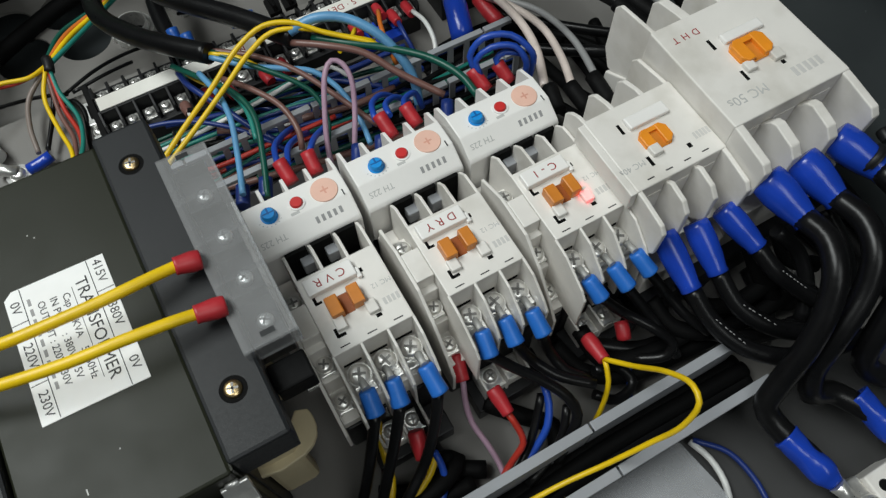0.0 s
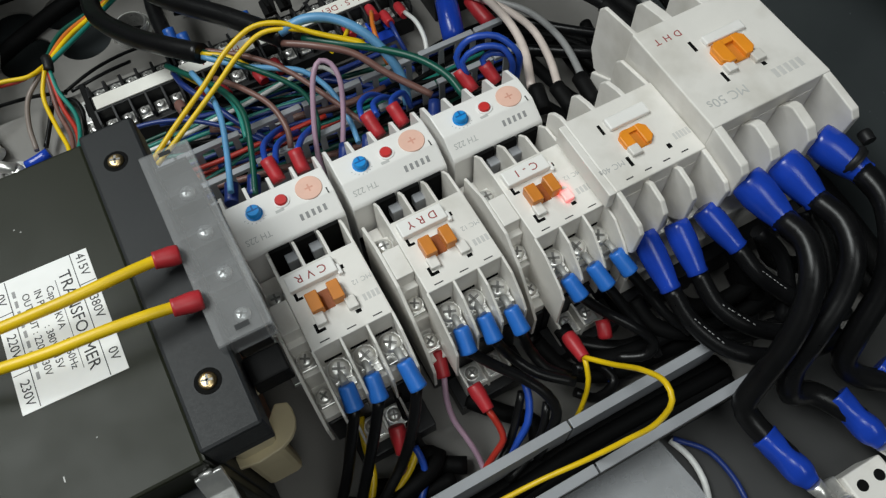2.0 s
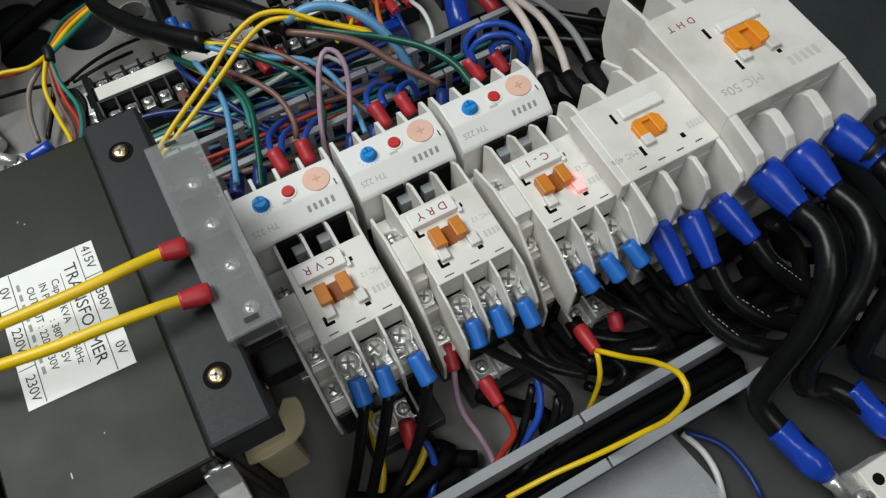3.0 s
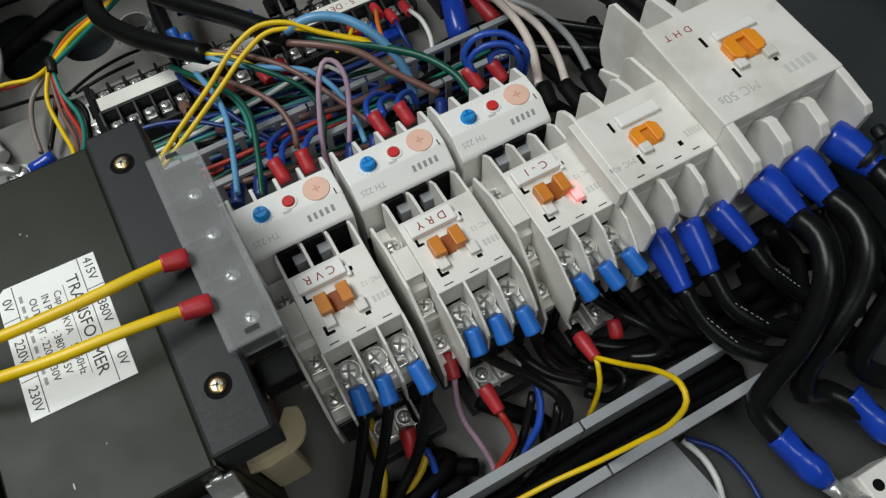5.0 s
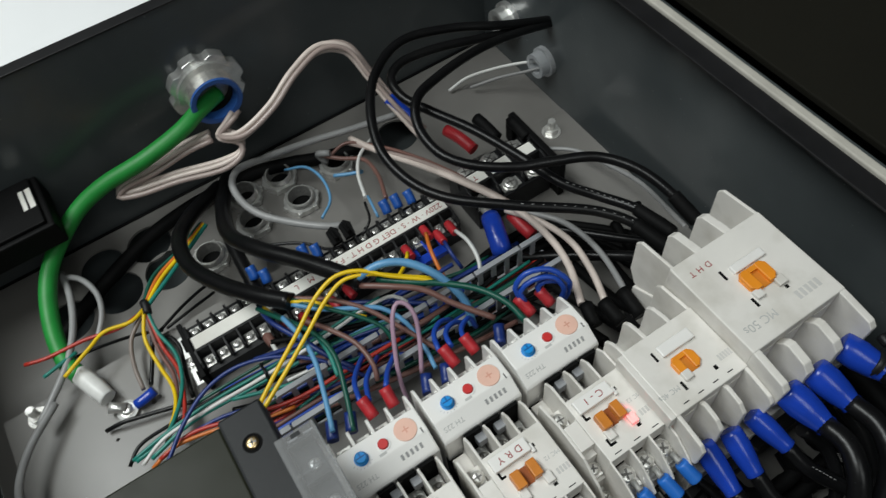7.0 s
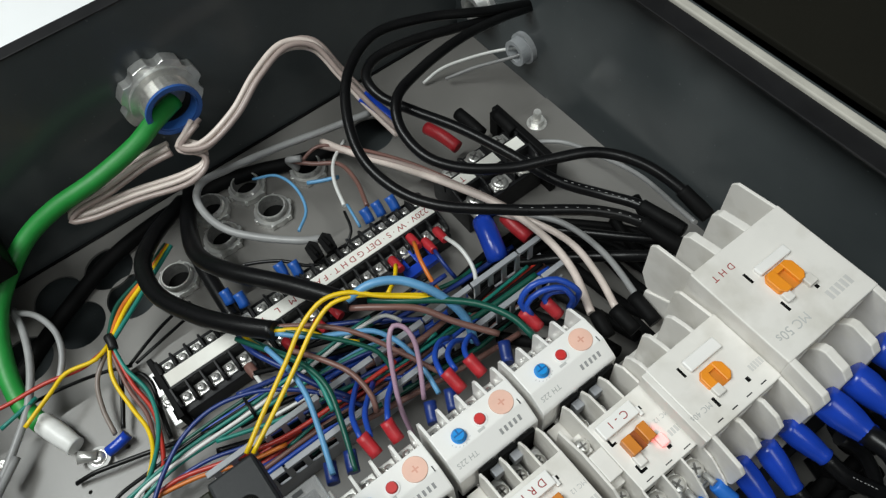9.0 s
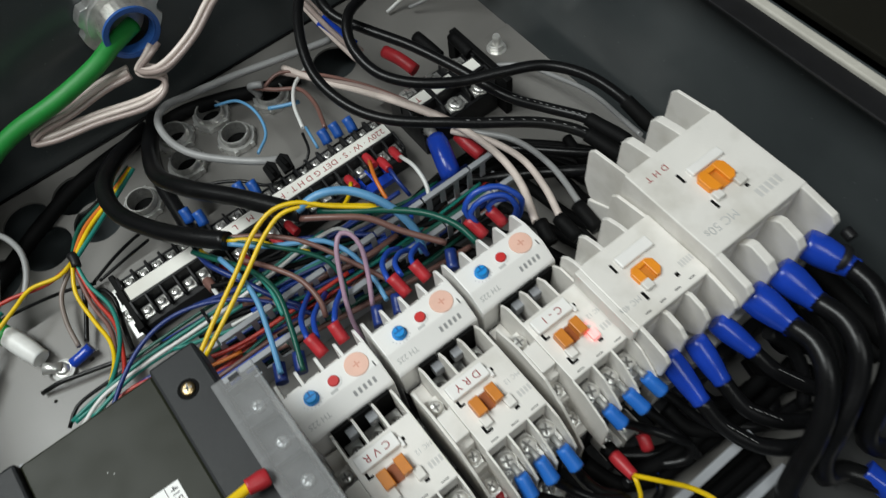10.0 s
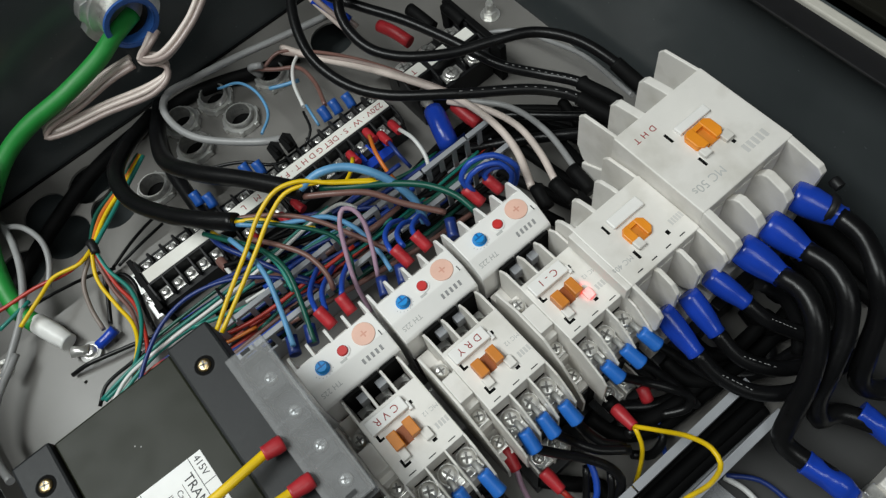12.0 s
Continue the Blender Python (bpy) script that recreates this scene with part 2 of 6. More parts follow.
        for k in range(seg):
            bm.faces.new((a[k], a[(k + 1) % seg], b[(k + 1) % seg], b[k]))
    return bm


def merge(*bms):
    out = bms[0]
    for b in bms[1:]:
        me = bpy.data.meshes.new("tmp")
        b.to_mesh(me)
        out.from_mesh(me)
        bpy.data.meshes.remove(me)
        b.free()
    return out


def part(name, bm, mat, parent=None, label="", at=(0, 0, 0)):
    """One mesh object from a bmesh in centimetres, drawn about the point at."""
    bmesh.ops.translate(bm, verts=bm.verts, vec=-Vector(at))
    bmesh.ops.scale(bm, verts=bm.verts, vec=(0.01, 0.01, 0.01))
    me = bpy.data.meshes.new(name)
    bm.to_mesh(me)
    bm.free()
    me.materials.append(mat)
    ob = new(name, me)
    if parent is not None:
        ob.parent = parent
    else:
        ob.location = Vector(at) * 0.01
    if label:
        ob["label"] = label
    return ob


def thing(name, at, label, category, group=""):
    ob = new(name)
    ob.empty_display_size = 0.01
    ob.location = Vector(at) * 0.01
    return tagged(ob, label, category, group)


def text_part(name, body, size, mat, parent, at, turn, thick=0.006, spacing=1.0, tilt=0.0):
    """Lettering as a thin raised mesh; at in the thing's own centimetres."""
    cu = bpy.data.curves.new(name, "FONT")
    cu.body, cu.size, cu.align_x, cu.align_y, cu.extrude, cu.space_character = body, size, "CENTER", "CENTER", thick, spacing
    cu.resolution_u = 3
    tmp = bpy.data.objects.new(name, cu)
    scene.collection.objects.link(tmp)
    me = bpy.data.meshes.new_from_object(tmp.evaluated_get(bpy.context.evaluated_depsgraph_get()))
    bpy.data.objects.remove(tmp)
    me.transform(Matrix.Scale(0.01, 4) @ Matrix.Translation(at) @ Matrix.Rotation(radians(tilt), 4, "X") @ Matrix.Rotation(radians(turn), 4, "Z"))
    me.materials.clear()
    me.materials.append(mat)
    ob = new(name, me)
    ob.parent = parent
    return ob


def screw_head(c, r, h=0.22, n=(0, 0, 1), turn=0.0, cross=0.16):
    """A domed pan head with a cut cross."""
    n = Vector(n).normalized()
    u = n.orthogonal().normalized()
    u = Matrix.Rotation(turn, 3, n) @ u
    w = n.cross(u)
    bm = bmesh.new()
    seg = 20
    prev = None
    for rr, z in ((r, 0), (r, h * 0.45), (r * 0.86, h * 0.82), (r * 0.60, h), (r * 0.02, h * 1.02)):
        cur = [bm.verts.new(Vector(c) + n * z + (u * math.cos(2 * math.pi * k / seg) + w * math.sin(2 * math.pi * k / seg)) * rr) for k in range(seg)]
        if prev:
            for k in range(seg):
                bm.faces.new((prev[k], prev[(k + 1) % seg], cur[(k + 1) % seg], cur[k])).smooth = True
        prev = cur
    return bm


def screw_cross(c, r, h=0.22, n=(0, 0, 1), turn=0.0):
    n = Vector(n).normalized()
    u = Matrix.Rotation(turn, 3, n) @ n.orthogonal().normalized()
    w = n.cross(u)
    bm = bmesh.new()
    for a, b in ((u, w), (w, u)):
        vs = [bm.verts.new(Vector(c) + a * (sx * r * 0.62) + b * (sy * r * 0.13) + n * (h * 1.03 + 0.008)) for sx, sy in ((-1, -1), (1, -1), (1, 1), (-1, 1))]
        lo = [bm.verts.new(v.co - n * h * 0.5) for v in vs]
        bm.faces.new(vs)
        for i in range(4):
            bm.faces.new((vs[i], lo[i], lo[(i + 1) % 4], vs[(i + 1) % 4]))
    return bm


def screw(parent, c, r, h=0.22, n=(0, 0, 1), turn=0.4, mat=None, washer=True, name="screw"):
    body = screw_head(c, r, h, n, turn)
    if washer:
        merge(body, ring(Vector(c) - Vector(n) * 0.06, n, r * 1.16, r * 0.3, 0.07, 20))
    ob = part(name, body, mat or STEEL, parent)
    part("cross_slot", screw_cross(c, r, h, n, turn), SLOT, ob)
    return ob


# ---- the enclosure and, added unseen round it, a room that bounces light ----
BX0, BX1, BY0, BY1, BZ, RIM = -20.5, 28.8, -36.0, 31.1, -2.0, 14.2
# East rim's inner edge, set in from the wall to fit the camera's view.
LIP = 26.65


def structure(name, bm, mat, label=""):
    return tagged(part(name, bm, mat), label, "", "", "structure")


def hole_sheet(x0, x1, y0, y1, z0, z1, holes, seg=28):
    """A flat sheet with round holes through it; holes are (x, y, r)."""
    bm = bmesh.new()
    edges = []

    def loop(pts):
        vs = [bm.verts.new((*p, z1)) for p in pts]
        edges.extend(bm.edges.new((vs[i], vs[(i + 1) % len(vs)])) for i in range(len(vs)))

    loop([(x0, y0), (x1, y0), (x1, y1), (x0, y1)])
    for hx, hy, hr in holes:
        loop([(hx + hr * math.cos(2 * math.pi * k / seg), hy + hr * math.sin(2 * math.pi * k / seg)) for k in range(seg)])
    bmesh.ops.triangle_fill(bm, use_beauty=True, use_dissolve=False, edges=edges)
    r = bmesh.ops.extrude_face_region(bm, geom=bm.faces[:])
    bmesh.ops.translate(bm, verts=[g for g in r["geom"] if isinstance(g, bmesh.types.BMVert)], vec=(0, 0, z0 - z1))
    bmesh.ops.recalc_face_normals(bm, faces=bm.faces[:])
    return bm


HOLES = [(-9.2, 28.1, 1.75), (-5.4, 28.0, 1.75), (-8.9, 25.15, 1.85), (-5.0, 24.8, 1.8), (-12.8, 24.9, 1.8), (16.1, 25.8, 1.75), (10.4, 25.9, 1.15), (6.35, 24.3, 1.15), (5.9, 27.4, 1.15), (2.8, 27.4, 1.15), (2.3, 24.6, 1.15), (-1.8, 23.6, 1.15)]
structure("enclosure_back", hole_sheet(BX0, BX1, BY0, BY1, BZ - 0.2, BZ, HOLES), PLATE, "beige-grey painted steel back of the box with round knockouts")
structure("wall_north", box(BX0 - 0.2, BX1 + 0.2, BY1, BY1 + 0.2, BZ, RIM, 0.03), BOXP, "dark grey glossy painted enclosure side with cable gland")
structure("wall_east", box(BX1, BX1 + 0.2, BY0, BY1, BZ, RIM, 0.03), BOXP, "dark grey glossy painted enclosure side")
structure("wall_west", box(BX0 - 0.2, BX0, BY0, BY1, BZ, RIM, 0.03), BOXP, "dark grey painted enclosure side")
structure("wall_south", box(BX0 - 0.2, BX1 + 0.2, BY0 - 0.2, BY0, BZ, RIM, 0.03), BOXP, "dark grey painted enclosure side")
structure("trim_rim_east", box(LIP, LIP + 1.3, BY0 - 1.6, BY1 + 1.6, RIM, RIM + 0.15, 0.04), BLACKP, "black turned rim of the enclosure")
structure("trim_seal_east", box(LIP + 1.34, LIP + 1.9, BY0 - 1.6, BY1 + 2.4, RIM - 0.1, RIM + 0.35, 0.1), SEAL, "pale foam seal along the enclosure rim")
structure("trim_rim_north", box(BX0 - 1.2, LIP - 0.02, BY1 - 0.1, BY1 + 0.9, RIM, RIM + 0.15, 0.04), BLACKP, "black turned rim of the enclosure")
# Flat dark strip drawn for the groove between back and wall.
structure("trim_wall_foot", box(BX0, BX1, BY1 - 0.26, BY1 - 0.01, BZ + 0.004, BZ + 0.12, 0.03), BLACKM, "dark strip along the groove at the foot of the enclosure side")
# Near-black panel fills the view beyond the east rim.
structure("outer_fill_east", box(BX1 + 2.0, 140, -120, 120, RIM - 1.4, RIM - 0.9, 0.1), FLOORM, "near-black panel filling the view outside the enclosure")
structure("machine_panel_north", box(-120, BX1 + 2.5, BY1 + 1.0, 120, RIM - 3.2, RIM - 2.6, 0.1), WHITEP, "white painted panel outside the enclosure")
# Room shell, not seen: added to close the space and bounce the lamps.
structure("floor", box(-200, 200, -200, 200, -92, -90, 0), FLOORM, "unseen dark room floor, added to close the room")
structure("ceiling", box(-200, 200, -200, 200, 160, 162, 0), ROOMW, "unseen grey room ceiling, added to bounce light")
structure("room_wall_west", box(-202, -200, -200, 200, -90, 160, 0), ROOMW, "unseen grey room wall, added to bounce light")
structure("room_wall_east", box(200, 202, -200, 200, -90, 160, 0), ROOMW, "unseen grey room wall, added to bounce light")
structure("room_wall_south", box(-200, 200, -202, -200, -90, 160, 0), ROOMW, "unseen grey room wall, added to bounce light")
structure("room_wall_north", box(-200, 200, 200, 202, -90, 160, 0), ROOMW, "unseen grey room wall, added to bounce light")
structure("machine_base", box(-60, 60, -80, 80, -90, BZ - 3.5, 0), BOXP, "dark grey machine body under the enclosure")

# the mounting plate, cut round the transformer's corner bolts, stands on spacers over the back
PHOLES = [(-9.4, 14.0, 0.16), (-12.3, 12.9, 0.12), (-8.6, 12.2, 0.12), (-0.2, 11.2, 0.2)]
plate = structure("mounting_plate", hole_sheet(-18.4, 27.6, -33, 18.4, -0.25, 0.0, PHOLES), PLATE, "beige-grey painted steel mounting plate with drilled holes")


def stud(x, y):
    s = thing("plate_stud", (x, y, -2), "zinc threaded stud with hexagon nut holding the mounting plate", "stud", "mounting plate studs")
    part("threaded_rod", merge(rod((0, 0, 0), (0, 0, 3.3), 0.26, 12), *[ring((0, 0, 2.6 + 0.13 * k), (0, 0, 1), 0.30, 0.2, 0.06, 12) for k in range(5)]), STEEL, s)
    part("nut", prism([(0.56 * math.cos(k * math.pi / 3), 0.56 * math.sin(k * math.pi / 3)) for k in range(6)], 2, 2.05, 2.5, 0.04), STEEL, s)
    part("washer", ring((0, 0, 2.0), (0, 0, 1), 0.75, 0.27, 0.06), STEEL, s)
    return s


stud(25.4, 17.0)
stud(-16.2, 17.4)


# ---- wiring ducts: two walls and a base, with no lid ----
def duct(name_label, x0, x1, y0, y1, h, axis="x", fingers=0.0):
    d = thing("wiring_duct", ((x0 + x1) / 2, (y0 + y1) / 2, 0), name_label, "wiring duct", "grey wiring ducts")
    cx, cy = (x0 + x1) / 2, (y0 + y1) / 2
    X0, X1, Y0, Y1 = x0 - cx, x1 - cx, y0 - cy, y1 - cy
    part("duct_base", box(X0, X1, Y0, Y1, 0.02, 0.2, 0.03), DUCT, d)
    for k in range(2):
        if axis == "x":
            y = Y0 if k == 0 else Y1 - 0.16
            bm = box(X0, X1, y, y + 0.16, 0.2, h, 0.03)
            lip = -0.3 if k == 0 else 0.16
            if fingers:
                bm.free()
                bm = box(X0, X1, y, y + 0.16, 0.2, h * 0.45, 0.03)
                for q in range(int((X1 - X0) / fingers)):
                    fx = X0 + q * fingers
                    part("duct_finger", box(fx + 0.34, fx + fingers - 0.34, y + 0.01, y + 0.15, h * 0.45, h - 0.28, 0.03), DUCT, d)
                xa = X0
                while xa < X1 - 1:
                    xb = min(X1, xa + 3.6)
                    part("duct_rail", box(xa + 0.06, xb - 0.06, y - 0.2 if k == 0 else y, y + 0.16 if k == 0 else y + 0.36, h - 0.28, h, 0.04), DUCT, d)
                    xa = xb
                part("duct_wall", bm, DUCT, d)
                continue
            merge(bm, box(X0, X1, y - 0.3 if k == 0 else y - 0.004, y + 0.164 if k == 0 else y + 0.46, h - 0.34, h + 0.006, 0.03))
        else:
            x = X0 if k == 0 else X1 - 0.16
            bm = box(x, x + 0.16, Y0, Y1, 0.2, h, 0.03)
            merge(bm, box(x - 0.3 if k == 0 else x + 0.16, x if k == 0 else x + 0.46, Y0, Y1, h - 0.34, h - 0.02, 0.05))
        part("duct_wall", bm, DUCT, d)
    return d


duct("grey PVC wiring duct with its lid off, cables inside", -13.0, 8.15, -15.95, -13.95, 3.3)
duct("grey PVC wiring duct with its lid off, cut end", 8.25, 16.5, -15.95, -13.95, 3.3)
duct("grey PVC wiring duct between terminals and relays, lid off", -6.0, 17.5, 5.6, 7.8, 3.7, "x", 1.05)
duct("grey PVC wiring duct beside the transformer", -16.3, -14.3, -30, 8.6, 3.6, "y")


# ---- contactors ----
def slider(parent, x, y, z, w, l, h, mat, block=False):
    if block:
        c = 0.28
        bm = prism([(x - w / 2, y - l / 2 + c), (x - w / 2 + c, y - l / 2), (x + w * 0.5 - c, y - l / 2), (x + w / 2, y - l / 2 + c), (x + w / 2, y + l / 2 - c), (x + w / 2 - c, y + l / 2), (x - w / 2 + c, y + l / 2), (x - w / 2, y + l / 2 - c)], 2, z - 0.3, z + h * 0.45, 0.03)
        merge(bm, *[prism([(x + s * w * 0.14, y - l / 2 + 0.04), (x + s * (w / 2 - c), y - l / 2 + 0.04), (x + s * (w / 2 - 0.03), y - l / 2 + c), (x + s * (w / 2 - 0.03), y + l / 2 - c), (x + s * (w / 2 - c), y + l / 2 - 0.04), (x + s * w * 0.14, y + l / 2 - 0.04)], 2, z, z + h, 0.05) for s in (-1, 1)], box(x - w * 0.16, x + w * 0.16, y + l * 0.24, y + l / 2 - 0.07, z, z + h - 0.025, 0))
        s = part("slider", bm, mat, parent, "bright orange position slider")
        # A darker orange sheet paints the shade in the groove.
        part("slider_slot", box(x - w * 0.138, x + w * 0.138, y - l * 0.48, y + l * 0.22, z + h * 0.45, z + h * 0.45 + 0.012, 0), ORANGE, s)
        return s
    s = part("slider", merge(box(x - w / 2, x - w * 0.14, y - l / 2, y + l / 2 - 0.06, z - 0.3, z + h, 0.05), box(x + w * 0.16, x + w / 2, y - l / 2 + 0.06, y + l / 2, z - 0.3, z + h, 0.05), box(x - w * 0.3, x + w * 0.3, y - l * 0.30, y + l * 0.30, z - 0.3, z - 0.05, 0.04)), mat, parent, "orange position slider")
    # Dark orange sheet paints the shade between the prongs.
    part("slider_slot", box(x - w * 0.14, x + w * 0.16, y - l * 0.48, y + l * 0.48, z + 0.004, z + 0.012, 0), SLIDERD, parent)
    return s


def clips(parent, z, spots):
    for x, y, w, l in spots:
        part("catch", box(x - w / 2, x + w / 2, y - l / 2, y + l / 2, z - 0.1, z + 0.24, 0.05), WHITE, parent)


def slots(parent, z, spots):
    for x, y, w, l in spots:
        # Flat near-black patch in place of a shaded opening.
        part("slot", box(x - w / 2, x + w / 2, y - l / 2, y + l / 2, z - 0.02, z + 0.008, 0), DARK, parent)


def small_contactor(x0, mark):
    c = thing("contactor", (x0, 0, 0), f"small white three-pole contactor with orange slider, marked {mark}", "contactor", "small contactors in a row")
    # the case: foot on the rail, waist and raised arc chamber
    part("housing", prism([(-8.8, 4.4), (-8.85, 5.2), (-8.75, 5.9), (-7.2, 6.15), (-7.2, 8.1), (-3.5, 8.1), (-3.5, 4.9), (-1.2, 4.6), (0.4, 4.5), (0.4, 4.3)], 0, -0.36, 3.26, 0.05), WHITE, c)
    part("coil_base", merge(box(-0.36, 3.26, -8.9, 0.3, 0.3, 4.28, 0.08), box(-1.15, -0.36, -8.8, 0.3, 0.3, 3.4, 0.08), box(-0.6, 3.2, -10.6, -9.0, 0.3, 1.5, 0.06)), BLACKP, c, "black coil base")
    part("side_housing", prism([(-8.7, 3.5), (-8.7, 4.1), (-7.2, 4.25), (-7.2, 5.7), (-6.0, 5.9), (-6.0, 8.05), (-4.55, 8.05), (-4.55, 6.65), (-3.2, 6.6), (-3.2, 5.4), (-1.9, 5.3), (-1.9, 3.5)], 0, -1.18, -0.37, 0.04), WHITE, c)
    part("side_wall", prism([(-9.3, 2.7), (-9.3, 4.5), (-8.7, 5.5), (-7.6, 6.9), (-6.3, 8.0), (-4.3, 8.05), (-2.7, 7.4), (-2.7, 2.6)], 0, -1.34, -1.19, 0.03), WHITE, c)
    for k, x in enumerate((-0.42, 0.80, 1.98, 3.14)):
        lo = -9.75 if k == 0 else -9.35
        part("terminal_fin", prism([(-7.15, 8.08), (-8.0, 7.95), (lo + 0.35, 7.15), (lo, 6.7), (lo, 4.0), (-7.15, 4.0)], 0, x + 0.01, x + 0.13, 0.03), WHITE, c)
    for x in (-0.36, 0.85, 2.03, 3.12):
        part("upper_fin", prism([(-3.55, 8.05), (-2.4, 7.95), (-1.9, 7.5), (-1.9, 4.5), (-3.55, 4.5)], 0, x, x + 0.14, 0.03), WHITE, c)
    for k, x in enumerate((0.29, 1.48, 2.65)):
        t = part("terminal_clamp", merge(box(x - 0.46, x + 0.46, -8.6, -7.3, 6.1, 6.35, 0.04), box(x - 0.42, x + 0.42, -8.3, -7.4, 6.35, 6.47, 0.04)), STEEL, c)
        screw(c, (x, -7.82, 6.52), 0.45, 0.28, (0, -0.12, 1), 0.4 + k * 0.7)
        # Near-black strip paints the shaded gap behind the screw.
        part("clamp_gap_shade", box(x - 0.40, x + 0.40, -7.24, -7.205, 6.45, 6.62, 0), DARK, c)
        part("print_mark", box(x - 0.22, x + 0.2, -7.02, -6.97, 8.1, 8.108, 0), INKB, c)
        part("upper_terminal", box(x - 0.42, x + 0.42, -3.3, -2.1, 5.0, 5.4, 0.05), DULLZ, c)
        # Near-black floor, back and wall put shade into the upper recess.
        part("recess_floor_shade", box(x - 0.5, x + 0.5, -3.48, -1.9, 4.86, 4.94, 0), DARK, c)
        if k < 2:
            part("lug_cover", box(x + 0.05, x + 0.62, -2.35, -1.8, 5.9, 6.7, 0.05), DUCT, c)
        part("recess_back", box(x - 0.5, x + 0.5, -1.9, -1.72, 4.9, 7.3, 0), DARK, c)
        part("recess_wall_shade", box(x - 0.5, x + 0.5, -3.545, -3.505, 4.9, 7.6, 0), BLACKM, c)
        screw(c, (x, -2.85, 5.45), 0.36, 0.24, (0, 0, 1), 0.9 + k)
    part("ledge", box(-1.19, -0.37, -6.3, -5.95, 4.6, 7.2, 0.03), WHITE, c)
    for k, (y, z) in enumerate(((-6.6, 6.0), (-7.9, 4.45), (-3.85, 6.8))):
        part("side_clamp", box(-1.12, -0.45, y - 0.45, y + 0.35, z - 0.15, z + 0.1, 0.03), STEEL, c)
        screw(c, (-0.78, y, z + 0.14), 0.35, 0.24, (0, -0.1, 1), 0.3 + k)
    # coil terminals low at the front
    part("coil_block", merge(box(-0.05, 2.2, -10.1, -8.95, 1.5, 2.2, 0.05), box(-0.1, 0.02, -10.2, -8.95, 1.5, 3.0, 0.03), box(1.03, 1.15, -10.2, -8.95, 1.5, 3.0, 0.03), box(2.1, 2.22, -10.2, -8.95, 1.5, 3.0, 0.03)), WHITE, c)
    for k, x in enumerate((0.5, 1.62)):
        part("coil_clamp", box(x - 0.42, x + 0.42, -10.05, -9.05, 2.2, 2.35, 0.03), STEEL, c)
        screw(c, (x, -9.5, 2.4), 0.32, 0.24, (0, -0.2, 1), 1.1 + k)
    # raised name plate, slider, catches
    part("name_plate", merge(box(-0.12, 2.05, -4.55, -3.78, 8.05, 8.42, 0.06), box(2.0, 2.2, -4.7, -4.2, 8.05, 8.30, 0.04)), WHITE2, c)
    text_part("lettering", mark, 0.54, INKR, c, (0.98, -4.15, 8.425), 180, 0.004, 1.05)
    slider(c, 1.07, -5.40, 8.1, 1.5, 0.95, 0.52, ORANGE)
    clips(c, 8.1, ((0.50, -6.10, 0.46, 0.58), (1.93, -6.07, 0.46, 0.58)))
    slots(c, 8.1, ((0.02, -4.68, 0.13, 0.42), (0.12, -4.86, 0.30, 0.12), (2.28, -4.35, 0.12, 0.2), (0.20, -6.38, 0.13, 0.42), (0.36, -6.54, 0.36, 0.14), (2.03, -6.50, 0.24, 0.16)))
    text_part("lettering", "MC 12", 0.32, INKL, c, (2.74, -5.25, 8.102), 180)
    for k in range(4):
        part("brand_bar", box(2.45 + 0.19 * k, 2.58 + 0.19 * k, -6.24, -5.92, 8.1, 8.106, 0), INKF, c)
    return c


def thermal_relay(x0, brand_bars=5):
    r = thing("thermal_relay", (x0, 0, 0), "white thermal overload relay with blue dial and red button", "thermal relay", "thermal relays in a row")
    part("housing", prism([(-1.62, 4.5), (-1.62, 7.1), (-1.5, 7.25), (-0.55, 7.85), (0.85, 7.85), (0.85, 4.0), (1.6, 3.8), (1.6, 0.3), (-1.0, 0.3), (-1.0, 4.5)], 0, -1.22, 3.62, 0.06), WHITE2, r)
    for k in range(5):
        x = -1.2 + 1.165 * k
        part("terminal_fin", prism([(0.8, 7.8), (1.75, 7.45), (1.95, 7.2), (1.95, 4.4), (0.8, 4.4)], 0, x, x + 0.17, 0.03), WHITE2, r)
    for k in range(4):
        x = -0.55 + 1.165 * k
        part("terminal_clamp", box(x - 0.42, x + 0.42, 0.9, 1.8, 5.6, 5.85, 0.04), STEEL, r)
        screw(r, (x, 1.25, 5.9), 0.36, 0.24, (0, 0, 1), 0.6 * k)
    knob = part("dial", merge(rod((0, 0, 7.8), (0, 0, 8.16), 0.33, 16, 0.06), rod((0, 0, 7.8), (0, 0, 7.92), 0.38, 20)), BLUEK, r, "blue setting dial")
    part("dial_slot", merge(box(-0.04, 0.04, -0.05, 0.27, 8.14, 8.168, 0), box(-0.26, 0.26, -0.035, 0.035, 8.14, 8.166, 0)), KNOBD, knob)
    part("button", rod((1.30, 0.03, 7.8), (1.30, 0.03, 8.0), 0.29, 20, 0.05), REDB, r, "red reset button")
    part("button_collar", ring((1.30, 0.03, 7.84), (0, 0, 1), 0.38, 0.28, 0.06), LABELW, r)
    disc = part("seal_disc", rod((2.64, 0.05, 7.8), (2.64, 0.05, 7.89), 0.62, 28, 0.02), PINK, r, "salmon sealing disc")
    part("disc_cross", merge(box(2.44, 2.84, 0.0, 0.08, 7.89, 7.898, 0), box(2.60, 2.68, -0.16, 0.24, 7.89, 7.897, 0)), DISCX, disc)
    # lettering on the sloping front edge
    slope = math.degrees(math.atan2(0.6, 0.95))
    for k in range(brand_bars):
        bar = box(1.72 + 0.28 * k, 1.86 + 0.28 * k, -0.15, 0.15, 0.0, 0.008, 0)
        bar.transform(Matrix.Translation((0, -1.02, 7.555)) @ Matrix.Rotation(radians(slope), 4, "X"))
